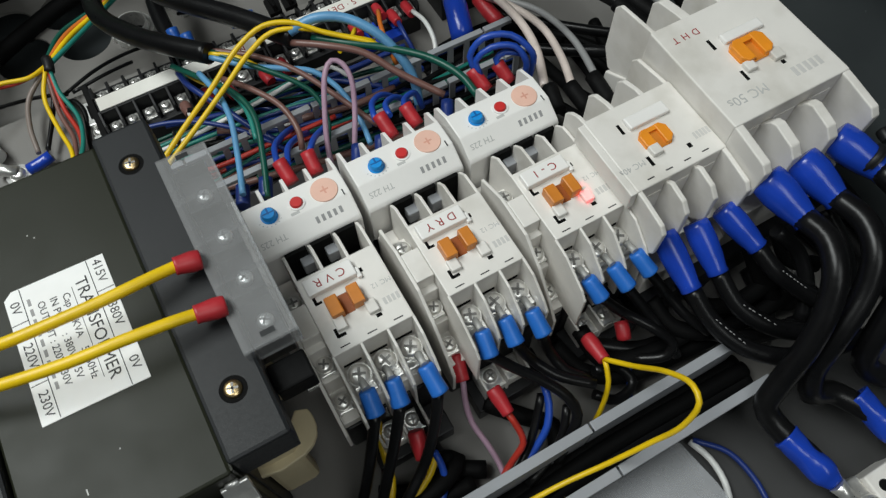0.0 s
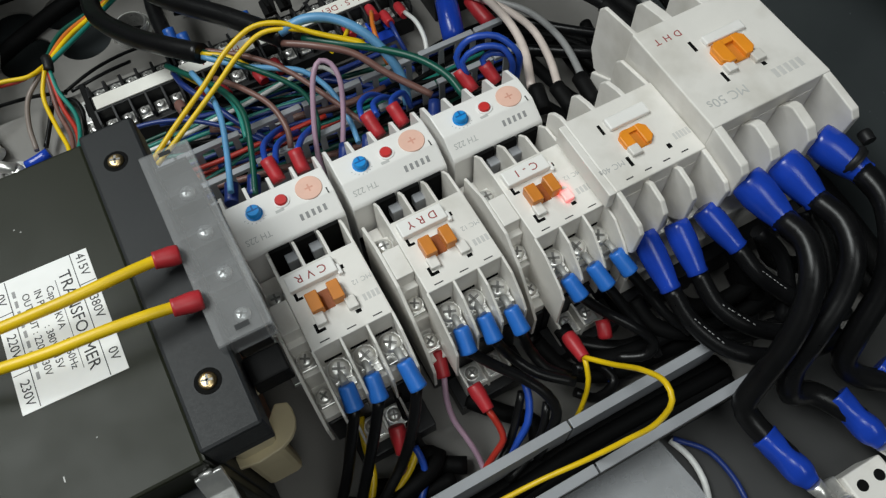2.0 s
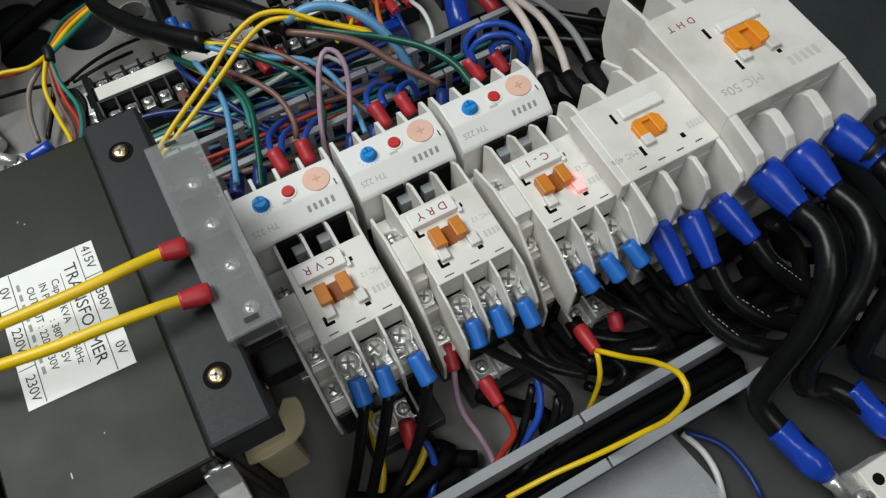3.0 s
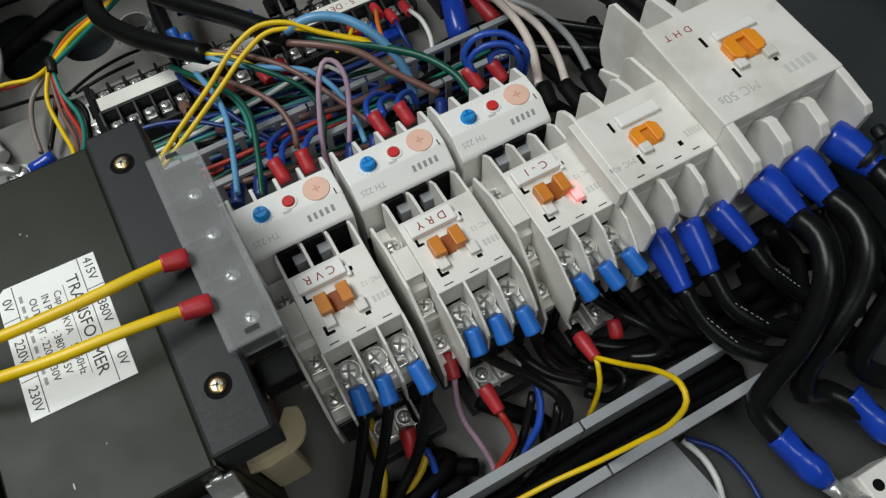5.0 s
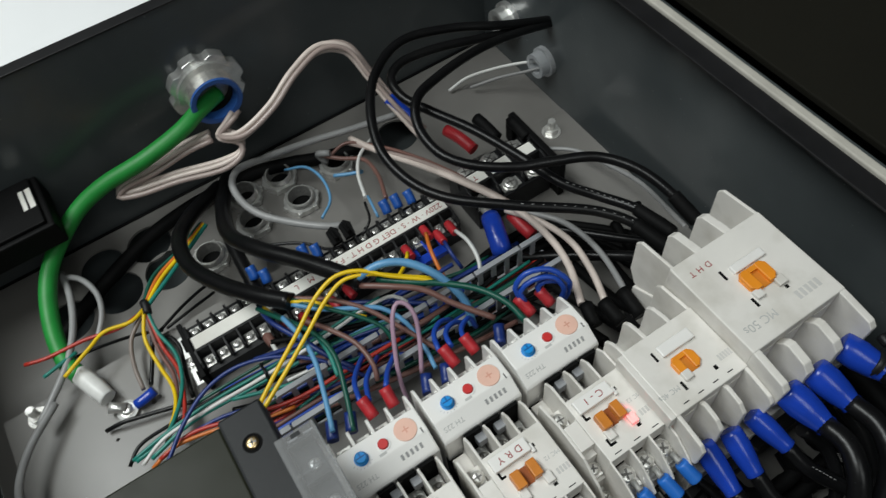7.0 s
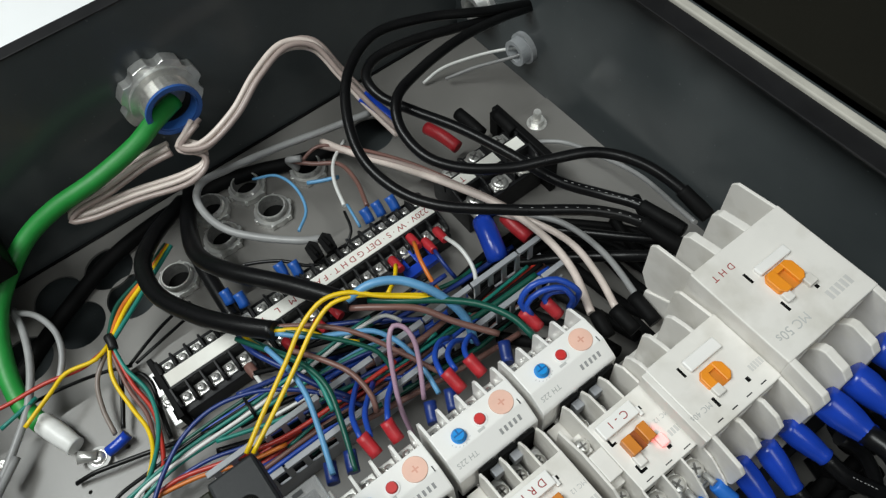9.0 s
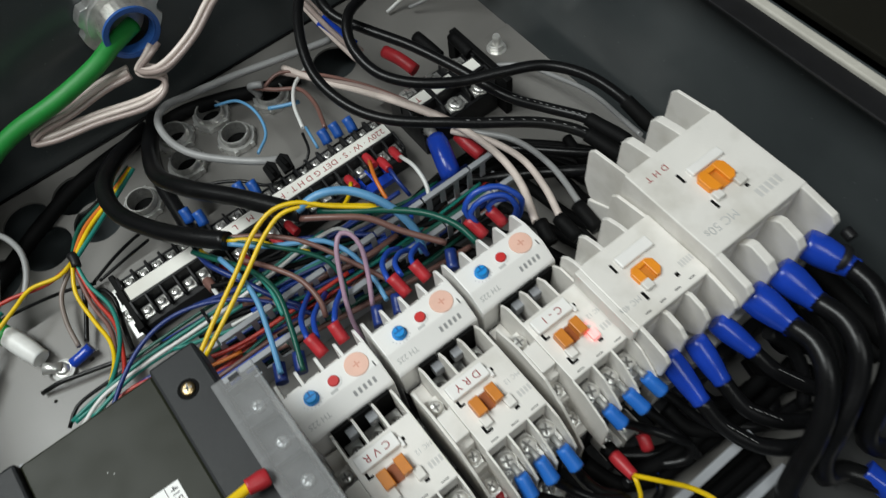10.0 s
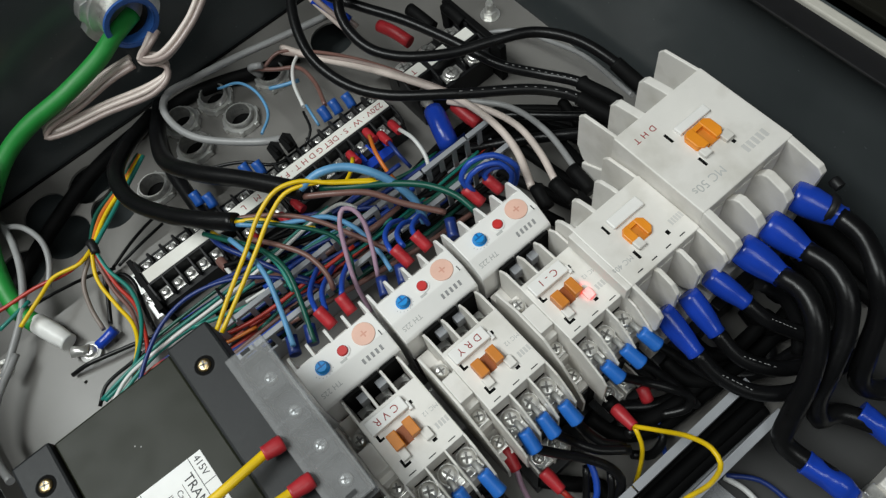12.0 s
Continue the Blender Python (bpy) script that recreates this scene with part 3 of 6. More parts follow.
        part("brand_bar", bar, INKG, r)
    text_part("lettering", "TH 22S", 0.40, INKL, r, (-0.3, -1.05, 7.54), 180, tilt=slope)
    part("print_mark", box(0.85, 1.25, -0.48, -0.34, 7.85, 7.857, 0), INKL, r)
    for k in range(7):
        a = radians(200 + 20 * k)
        part("scale_mark", box(0.55 * math.cos(a) - 0.03, 0.55 * math.cos(a) + 0.03, 0.5 * math.sin(a) - 0.02, 0.5 * math.sin(a) + 0.02, 7.85, 7.856, 0), INKL, r)
    part("notch", box(3.3, 3.36, -0.62, -0.3, 7.85, 7.857, 0), INKB, r)
    return r


rail = thing("mounting_rail", (11.5, -3.5, 0), "zinc top-hat mounting rail under the contactors", "mounting rail")
part("rail_web", box(-13.5, 13.5, -1.3, 1.3, 0.0, 0.12, 0.02), DULLZ, rail)
for y in (-1.5, 1.5):
    part("rail_flange", box(-13.5, 13.5, y - 0.25, y + 0.25, 0.0, 0.3, 0.03), DULLZ, rail)

for i, mark in enumerate(("C V R", "D R Y", "C - 1")):
    small_contactor(5.2 * i, mark)
    thermal_relay(5.2 * i)


def large_contactor(name_text, x0, x1, y0, y1, top, foot, fins_lo, fins_hi, y_fin_lo, y_fin_hi, label, mark=""):
    cx = (x0 + x1) / 2
    c = thing("contactor", (cx, (y0 + y1) / 2, 0), label, "contactor", "large contactors")
    cy = (y0 + y1) / 2
    X0, X1, Y0, Y1 = x0 - cx, x1 - cx, y0 - cy, y1 - cy
    part("coil_base", box(X0 + 0.05, X1 - 0.05, Y0 - 2.9, Y1 + 2.2, 0.3, 2.95, 0.1), BLACKP, c, "black coil base")
    part("housing", prism([(Y0 - 2.2, 3.0), (Y0 - 2.2, foot - 1.2), (Y0, foot), (Y0, top), (Y1, top), (Y1, foot), (Y1 + 2.0, foot - 1.2), (Y1 + 2.0, 3.0)], 0, X0, X1, 0.07), WHITE, c)
    n = len(fins_lo)
    for k, x in enumerate(fins_lo):
        yl = y_fin_lo[k] - cy
        th = (0.24 if top < 10 else 0.42) if k in (0, n - 1) else 0.26 if top < 10 else 0.52
        if k in (0, n - 1):
            outline = [(Y0 + 0.05, top - 0.05), (Y0 - 0.4, top - 0.1), (yl + 0.3, top - 0.35), (yl, top - 0.7), (yl + 0.05, top - 2.4), (yl + 0.5, top - 3.1), (Y0 + 0.05, foot - 0.6)]
        elif top < 10:
            outline = [(Y0 + 0.05, top - 0.35), (Y0 - 0.25, top - 0.12), (yl + 0.45, top - 0.3), (yl, top - 0.75), (yl - 0.05, top - 2.5), (yl + 0.35, top - 3.0), (Y0 + 0.05, foot - 0.6)]
        else:
            outline = [(Y0 + 0.05, top - 1.0), (Y0 - 0.35, top - 0.42), (Y0 - 0.65, top - 0.3), (yl + 0.4, top - 0.55), (yl, top - 1.0), (yl - 0.05, top - 2.6), (yl + 0.35, top - 3.1), (Y0 + 0.05, foot - 0.6)]
        part("terminal_fin", prism(outline, 0, x - cx - th / 2, x - cx + th / 2, 0.06), WHITE, c)
    for k, x in enumerate(fins_hi):
        yh = y_fin_hi[k] - cy
        th = 0.2 if k in (0, len(fins_hi) - 1) else (0.24 if top < 10 else 0.5)
        part("upper_fin", prism([(Y1 - 0.05, top - 0.05), (Y1 + 0.4, top - 0.12), (yh - 0.3, top - 0.4), (yh, top - 0.75), (yh, top - 3.4), (yh - 0.5, foot - 1.0), (Y1 - 0.05, foot - 1.0)], 0, x - cx - th / 2, x - cx + th / 2, 0.05), WHITE, c)
    for k in range(n - 1):
        x = (fins_lo[k] + fins_lo[k + 1]) / 2 - cx
        part("terminal_clamp", box(x - 0.6, x + 0.6, Y0 - 1.5, Y0 - 0.05, foot - 0.1, foot + 0.25, 0.05), STEEL, c)
        screw(c, (x, Y0 - 0.75, foot + 0.3), 0.5, 0.3, (0, -0.1, 1), 0.5 + k)
        part("recess_back", box(x - 0.6, x + 0.6, Y0 - 0.03, Y0 + 0.02, foot + 0.3, top - 0.9, 0), WHITE, c)
    for k in range(len(fins_hi) - 1):
        x = (fins_hi[k] + fins_hi[k + 1]) / 2 - cx
        part("terminal_clamp", box(x - 0.6, x + 0.6, Y1 + 0.05, Y1 + 1.4, foot - 0.1, foot + 0.25, 0.05), STEEL, c)
        screw(c, (x, Y1 + 0.7, foot + 0.3), 0.5, 0.3, (0, 0.1, 1), 0.2 + k)
    return c, cx, cy


c40, kx, ky = large_contactor("", 13.69, 18.35, -7.5, -3.4, 9.4, 5.9, (13.82, 15.3, 16.8, 18.22), (13.82, 15.3, 16.9, 18.2), (-9.45, -9.1, -9.1, -9.5), (-2.2, -1.9, -1.9, -1.2), "medium white contactor with bright orange slider between its neighbours")
# Overhang added so the face's left edge fits the camera's view.
part("view_fit_lip", box(13.36 - kx, 13.72 - kx, -7.5 - ky, -3.5 - ky, 8.3, 9.37, 0.05), WHITE, c40)
part("name_plate", merge(box(15.2 - kx, 17.28 - kx, -4.85 - ky, -4.2 - ky, 9.35, 9.62, 0.08)), WHITE2, c40)
slider(c40, 15.96 - kx, -5.62 - ky, 9.32, 1.45, 1.12, 0.3, ORANGE2, True)
clips(c40, 9.4, ((15.52 - kx, -6.18 - ky, 0.5, 0.5),))
slots(c40, 9.4, ((14.9 - kx, -4.55 - ky, 0.14, 0.55), (15.06 - kx, -6.5 - ky, 0.16, 0.5), (17.0 - kx, -6.66 - ky, 0.2, 0.24)))
text_part("lettering", "MC 40s", 0.40, INKL, c40, (14.2 - kx, -6.4 - ky, 9.403), 180)
for k in range(5):
    part("brand_bar", box(17.45 + 0.17 * k - kx, 17.57 + 0.17 * k - kx, -6.55 - ky, -6.2 - ky, 9.4, 9.406, 0), INKF, c40)
for k in range(4):
    part("print_mark", box(14.4 + 0.95 * k - kx, 14.75 + 0.95 * k - kx, -7.22 - ky, -7.16 - ky, 9.4, 9.406, 0), INKB, c40)

c50, kx, ky = large_contactor("", 18.38, 24.68, -7.4, -1.5, 10.6, 7.2, (18.6, 20.4, 22.4, 24.47), (18.6, 20.4, 22.5, 24.55), (-9.6, -9.5, -9.5, -9.65), (1.05, 0.4, 0.4, 1.05), "large white contactor with bright orange slider, marked D H T")
text_part("lettering", "D H T", 0.50, INKR, c50, (19.65 - kx, -2.42 - ky, 10.604), 180, 0.004, 1.1)
part("name_plate", box(20.8 - kx, 22.95 - kx, -3.72 - ky, -3.2 - ky, 10.55, 10.8, 0.08), WHITE2, c50)
slider(c50, 21.58 - kx, -4.45 - ky, 10.52, 1.78, 1.3, 0.42, ORANGE2, True)
clips(c50, 10.6, ((20.9 - kx, -5.2 - ky, 0.5, 0.5), (22.35 - kx, -5.25 - ky, 0.55, 0.55)))
slots(c50, 10.6, ((20.3 - kx, -3.4 - ky, 0.16, 0.6), (20.48 - kx, -5.45 - ky, 0.16, 0.55), (22.42 - kx, -5.68 - ky, 0.2, 0.2)))
text_part("lettering", "MC 50s", 0.66, INKL, c50, (19.9 - kx, -6.35 - ky, 10.603), 180)
for k in range(5):
    part("brand_bar", box(22.4 + 0.33 * k - kx, 22.62 + 0.33 * k - kx, -6.6 - ky, -6.1 - ky, 10.6, 10.606, 0), INKF, c50)


# ---- transformer ----
tr = thing("transformer", (-7.7, -3.4, 0), "olive-grey control transformer with charcoal end brackets and paper rating plate", "transformer")
TX, TY = -7.7, -3.4
part("core", merge(box(-10.95 - TX, -4.8 - TX, -10.55 - TY, 3.5 - TY, 0.6, 12.2, 0.12), box(-4.82 - TX, -4.72 - TX, -10.5 - TY, 3.55 - TY, 10.5, 12.26, 0.02)), CORE, tr)


def end_bracket(x0, x1):
    b = part("end_bracket", box(x0 - TX, x1 - TX, -10.35 - TY, 3.62 - TY, 10.9, 12.5, 0.14), BRKT, tr)
    part("bracket_lip", box(x0 - TX + 0.05, x1 - TX - 0.05, -10.3 - TY, 3.58 - TY, 10.4, 10.9, 0.05), BRKT, b)
    return b


right_b = end_bracket(-4.8, -2.62)
left_b = end_bracket(-12.85, -10.95)
for b, x, y in ((right_b, -3.78, 1.75), (right_b, -3.72, -8.2), (left_b, -11.85, 1.9), (left_b, -11.85, -8.2)):
    part("screw_well", rod((x - TX, y - TY, 12.44), (x - TX, y - TY, 12.506), 0.47, 24), DARK, b)
    screw(b, (x - TX, y - TY, 12.5), 0.31, 0.13, (0, 0, 1), 0.5, BRASS, False)
for fy in (-9.5, 1.6):
    part("coil_former", box(-4.7 - TX, -3.0 - TX, fy - TY, fy + 0.95 - TY, 1.5, 9.6, 0.3), BOBBIN, tr)
part("coil", box(-4.7 - TX, -3.3 - TX, -8.6 - TY, 1.6 - TY, 2.2, 9.2, 0.4), COPPER, tr)
part("coil_flange", prism([(px - TX, py - TY) for px, py in ((-4.9, -9.72), (-4.0, -9.9), (-2.95, -9.8), (-2.5, -9.6), (-2.22, -9.3), (-2.08, -8.95), (-2.05, -8.5), (-2.12, -8.2), (-2.6, -8.02), (-2.85, -8.3), (-3.12, -8.62), (-3.5, -8.9), (-3.95, -9.1), (-4.8, -9.3))], 2, 6.8, 7.1, 0.06), BOBBIN, tr, "cream coil former flange")
part("coil_flange", prism([(px - TX, py - TY) for px, py in ((-3.3, -7.9), (-2.9, -7.85), (-2.5, -7.72), (-2.32, -7.45), (-2.28, -7.15), (-2.5, -6.3), (-3.3, -6.3))], 2, 8.2, 8.5, 0.05), BOBBIN, tr)
part("foot_plate", box(-12.9 - TX, -4.9 - TX, -11.2 - TY, -10.56 - TY, 7.0, 10.4, 0.08), BRKT, tr)
part("foot_angle", merge(prism([(y - TY, z) for y, z in ((-10.57, 11.3), (-10.72, 11.35), (-10.95, 10.95), (-11.15, 10.5), (-12.0, 9.9), (-12.0, 9.75), (-11.0, 10.3), (-10.8, 10.8), (-10.57, 11.1))], 0, -5.5 - TX, -4.55 - TX, 0.04), rod((-5.3 - TX, -10.62 - TY, 11.3), (-4.85 - TX, -10.62 - TY, 11.35), 0.13, 12, 0.04)), DULLZ, tr, "bent zinc foot angle")
part("foot", merge(box(-12.6 - TX, -10.9 - TX, -10.0 - TY, 3.3 - TY, 0, 10.4, 0.1), box(-4.9 - TX, -4.72 - TX, -10.0 - TY, 3.3 - TY, 0, 10.4, 0.05)), BRKT, tr)

plate_l = part("rating_plate", prism([(-9.55 - TX, -6.25 - TY), (-5.95 - TX, -6.35 - TY), (-5.95 - TX, -1.15 - TY), (-9.2 - TX, -1.05 - TY), (-9.5 - TX, -1.3 - TY)], 2, 12.2, 12.225), LABELW, tr, "white printed rating plate")
PZ = 12.232


def plate_text(body, size, x, y):
    return text_part("lettering", body, size, INKB, plate_l, (x - TX, y - TY, PZ), -90, 0.003)


for body, y in (("415V", -1.75), ("380V", -3.6), ("0V", -5.6)):
    plate_text(body, 0.46, -6.25, y)
for body, y in (("0V", -1.75), ("220V", -3.7), ("230V", -5.55)):
    plate_text(body, 0.46, -9.22, y)
plate_text("TRANSFORMER", 0.60, -6.95, -3.75)
plate_text("Cap : 1 KVA    50/60Hz", 0.36, -7.55, -3.75)
plate_text("IN PUT    : 380V.415V", 0.36, -7.98, -3.6)
plate_text("OUT PUT : 220V.230V", 0.36, -8.4, -3.6)
for k in range(9):
    part("small_print_bar", box(-8.80 - TX, -8.69 - TX, -1.9 - 0.42 * k - TY, -1.62 - 0.42 * k - TY, 12.225, 12.231, 0), INKG, plate_l)
part("ruled_line", merge(box(-6.58 - TX, -6.55 - TX, -6.3 - TY, -1.15 - TY, 12.225, 12.231, 0), box(-8.95 - TX, -8.92 - TX, -6.2 - TY, -1.1 - TY, 12.225, 12.231, 0), box(-7.30 - TX, -7.28 - TX, -5.6 - TY, -1.9 - TY, 12.225, 12.231, 0), box(-6.55 - TX, -5.97 - TX, -2.55 - TY, -2.52 - TY, 12.225, 12.231, 0), box(-6.55 - TX, -5.97 - TX, -4.75 - TY, -4.72 - TY, 12.225, 12.231, 0), box(-9.5 - TX, -8.93 - TX, -2.4 - TY, -2.37 - TY, 12.225, 12.231, 0), box(-9.5 - TX, -8.93 - TX, -4.8 - TY, -4.77 - TY, 12.225, 12.231, 0)), INKB, plate_l)

# bare specks and a scratch in the varnish
for x, y, l, w in ((-8.9, -8.9, 0.04, 0.2), (-7.6, -8.1, 0.04, 0.04), (-8.1, 0.9, 0.05, 0.05), (-7.9, 0.7, 0.05, 0.05)):
    part("bare_speck", box(x - l / 2 - TX, x + l / 2 - TX, y - w / 2 - TY, y + w / 2 - TY, 12.2, 12.206, 0), LUGZ, tr)

# terminal block on the transformer under a clear cover
part("terminal_end", box(-2.6 - TX, -1.2 - TX, -8.7 - TY, -7.6 - TY, 10.4, 11.5, 0.08), BLACKM, tr)
tb = part("terminal_block", merge(box(-2.6 - TX, -1.35 - TX, -7.2 - TY, 0.7 - TY, 10.6, 11.7, 0.06), *[box(-2.6 - TX, -1.35 - TX, -7.2 + 1.95 * k - TY, -7.05 + 1.95 * k - TY, 11.6, 12.4, 0.03) for k in range(5)]), BLACKP, tr)
for k, y in enumerate((-0.45, -2.4, -4.35, -6.2)):
    screw(tb, (-1.9 - TX, y - TY, 11.75), 0.30, 0.2, (0, 0, 1), 0.3 + 0.5 * k, DULLZ, False)
cover = part("clear_cover", merge(box(-2.95 - TX, -1.02 - TX, -7.5 - TY, 1.0 - TY, 12.9, 13.02, 0.05), box(-1.12 - TX, -1.0 - TX, -7.5 - TY, 1.0 - TY, 12.2, 12.95, 0.03), box(-2.95 - TX, -1.02 - TX, -7.55 - TY, -7.43 - TY, 12.0, 12.95, 0.03)), CLEAR, tr, "frosted clear plastic terminal cover")
for y in (-0.9, -2.8, -4.6):
    part("cover_rib", box(-2.93 - TX, -1.04 - TX, y - 0.04 - TY, y + 0.04 - TY, 12.6, 12.9, 0.01), CLEAR, cover)
part("cover_slot", box(-2.2 - TX, -1.7 - TX, -7.25 - TY, -7.05 - TY, 13.02, 13.03, 0), BRKT, cover)
part("cover_slot", box(-2.2 - TX, -1.75 - TX, 0.65 - TY, 0.85 - TY, 13.02, 13.03, 0), BRKT, cover)


# ---- terminal blocks ----
def terminal_strip(label, x0, x1, y, z, n, paper=True, gap_rows=(1.25, -1.2)):
    s = thing("terminal_block", ((x0 + x1) / 2, y, 0), label, "terminal block", "black barrier terminal blocks")
    L = (x1 - x0) / 2
    part("block_body", merge(box(-L, L, -2.0, 2.0, 0.0, z - 1.0, 0.08), box(-L, L, -0.62, 0.62, z - 1.1, z - 0.05, 0.05)), BLACKP, s)
    if paper:
        part("marker_strip", box(-L + 0.1, L - 0.1, -0.48, 0.48, z - 0.06, z + 0.02, 0.02), CREAM, s, "white paper marker strip with red letters")
    step = 2 * L / n
    for k in range(n + 1):
        x = -L + step * k
        part("barrier", prism([(-1.75, z - 1.05), (-1.75, z - 0.45), (-1.45, z - 0.2), (-0.55, z + 0.05), (-0.5, z - 1.05)], 0, x - 0.07, x + 0.07, 0.02), BLACKP, s)
        part("barrier", prism([(1.85, z - 1.05), (1.85, z - 0.45), (1.5, z - 0.1), (0.55, z + 0.05), (0.5, z - 1.05)], 0, x - 0.07, x + 0.07, 0.02), BLACKP, s)
    for k in range(n):
        x = -L + step * (k + 0.5)
        for j, gy in enumerate(gap_rows):
            part("clamp_plate", box(x - step * 0.36, x + step * 0.36, gy - 0.42, gy + 0.42, z - 1.0, z - 0.86, 0.03), STEEL, s)
            screw(s, (x, gy, z - 0.84), min(0.34 if step < 1.5 else 0.52, step * 0.3), 0.24, (0, 0, 1), 0.5 + 0.8 * k + j)
    return s


tb1 = terminal_strip("five-way black terminal block with blank white marker on the plate", -5.45, -0.6, 14.85, 2.35, 5)
part("end_plate", box(-2.85, -2.5, -2.35, 2.2, 0.0, 2.0, 0.05), BLACKM, tb1)
clamp = thing("end_clamp", (-6.05, 14.7, 0), "zinc rail end clamp with screw beside the terminal block", "end clamp")
part("clamp_body", merge(box(-0.4, 0.4, -1.9, -0.5, 0.2, 0.9, 0.08), box(-0.4, 0.4, 0.4, 2.2, 0.2, 0.8, 0.08), box(-0.28, 0.28, -0.6, 0.5, 0.2, 0.6, 0.05)), DULLZ, clamp)
part("clamp_slot", merge(box(-0.12, 0.12, 0.8, 1.9, 0.80, 0.812, 0), box(-0.1, 0.1, -1.7, -0.9, 0.90, 0.912, 0)), DARK, clamp)
screw(clamp, (0, -0.05, 0.62), 0.32, 0.2)

tb2 = terminal_strip("small black terminal block with white marker lettered M L 1", -0.3, 4.4, 14.6, 2.4, 4)
text_part("lettering", "M    L    1", 0.62, INKR, tb2, (0.2, 0, 2.425), 180, 0.004, 1.0)
tb3 = terminal_strip("ten-way black terminal block with lettered white marker strip", 4.6, 14.1, 14.65, 2.4, 10)
text_part("lettering", "220V · W · S · DET G D H T · F A", 0.62, INKR, tb3, (0.0, 0, 2.425), 180, 0.004, 1.0)
part("jumper_comb", merge(box(0.6, 3.2, -3.0, -2.3, 1.0, 1.5, 0.06), *[box(0.75 + 0.95 * k, 1.15 + 0.95 * k, -2.4, -1.3, 1.4, 1.6, 0.04) for k in range(3)]), BOOT, tb3, "blue plastic jumper comb")

tb4 = terminal_strip("large black power terminal block with paper markers", 15.6, 21.9, 14.6, 3.2, 3, False, (1.35, -1.35))
for k, x in enumerate((-2.1, 0.0, 2.1)):
    part("marker", box(x - 0.85, x + 0.85, -0.45, 0.45, 3.14, 3.2, 0.02), CREAM, tb4)
text_part("lettering", "T", 0.6, INKR, tb4, (-2.1, 0, 3.205), 180)
part("end_stop", merge(box(3.2, 3.75, -2.9, 3.4, 0.0, 3.4, 0.08), box(2.9, 3.3, 2.4, 3.3, 1.0, 3.2, 0.1)), BLACKM, tb4)


# ---- cable glands, grommets ----
def threads(c, n, r, r_in, length, turns, seg=28):
    """A threaded tube as one shell: ridged outside, smooth bore."""
    bm = bmesh.new()
    c, n = Vector(c), Vector(n).normalized()
    u = n.orthogonal().normalized()
    w = n.cross(u)
    prof = [(r_in, 0.0)] + [(r * (1.0 if k % 2 else 0.925), length * k / (2 * turns)) for k in range(2 * turns + 1)] + [(r_in, length)]
    rows = [[bm.verts.new(c + n * z + (u * math.cos(2 * math.pi * k / seg) + w * math.sin(2 * math.pi * k / seg)) * rr) for k in range(seg)] for rr, z in prof]
    for i in range(len(rows)):
        a, b = rows[i], rows[(i + 1) % len(rows)]
        for k in range(seg):
            bm.faces.new((a[k], a[(k + 1) % seg], b[(k + 1) % seg], b[k]))
    bmesh.ops.recalc_face_normals(bm, faces=bm.faces[:])
    return bm


def back_gland(x, y, label="zinc threaded conduit fitting with locknut in the box back"):
    g = thing("conduit_fitting", (x, y, -2), label, "conduit fitting", "conduit fittings in the box back")
    part("threaded_sleeve", threads((0, 0, -0.5), (0, 0, 1), 1.12, 0.94, 1.5, 6), STEEL, g)
    # Near-black disc paints the shade down the fitting.
    part("bore", rod((0, 0, -0.3), (0, 0, -0.24), 0.945, 24), DARK, g)
    nut = ring((0, 0, 0.02), (0, 0, 1), 1.38, 1.1, 0.5, 24)
    for k in range(6):
        a = k * math.pi / 3
        merge(nut, box(1.34 * math.cos(a) - 0.17, 1.34 * math.cos(a) + 0.17, 1.34 * math.sin(a) - 0.17, 1.34 * math.sin(a) + 0.17, 0.03, 0.49, 0.05))
    part("locknut", nut, DULLZ, g)
    return g


for x, y in ((6.35, 24.3), (5.9, 27.4), (2.8, 27.4), (2.3, 24.6), (-1.8, 23.6), (10.4, 25.9)):
    back_gland(x, y)


def wall_gland(x, z, r):
    g = thing("cable_gland", (x, BY1, z), "zinc conduit bush with lugged locknut and blue lining", "cable gland")
    n = (0, -1, 0)
    def lobe(k):
        return r * (1.52 if k % 6 < 4 else 1.36)

    nut = prism([(lobe(k) * math.cos(k * math.pi / 24), lobe(k) * math.sin(k * math.pi / 24)) for k in range(48)], 1, -0.85, 0.0, 0.05)
    merge(nut, ring((0, -0.85, 0), n, r * 1.25, r * 0.9, 0.25, 32))
    part("locknut", nut, DULLZ, g)
    part("threaded_sleeve", threads((0, -0.75, 0), n, r, r * 0.86, 1.5, 10), STEEL, g)
    part("lining", merge(ring((0, -2.30, 0), n, r * 1.03, r * 0.88, 0.2, 32), ring((0, -1.6, 0), n, r * 0.86, r * 0.82, 0.86, 32)), LINING, g, "blue plastic lining")
    # Black tube and end disc stand in for the dark inside of the bush.
    part("liner_tube", ring((0, -0.05, 0), n, r * 0.855, r * 0.81, 1.5, 32), BLACKP, g)
    part("bore", rod((0, -0.02, 0), (0, -0.3, 0), r * 0.8, 24), DARK, g)
    return g


wall_gland(4.15, 7.2, 1.85)


def side_grommet(y, z, r, mat, label, deep):
    g = thing("cable_grommet", (BX1, y, z), label, "grommet")
    n = (-1, 0, 0)
    part("flange", merge(ring((0, 0, 0), n, r * 1.35, r * 0.75, 0.4, 28), ring((-0.4, 0, 0), n, r * 1.1, r * 0.75, deep, 28)), mat, g)
    part("bore", rod((-0.02, 0, 0), (-0.1, 0, 0), r * 0.75, 20), DARK, g)
    return g


side_grommet(22.2, 1.7, 0.95, CLEARP, "milky clear plastic grommet with two thin wires", 0.8)
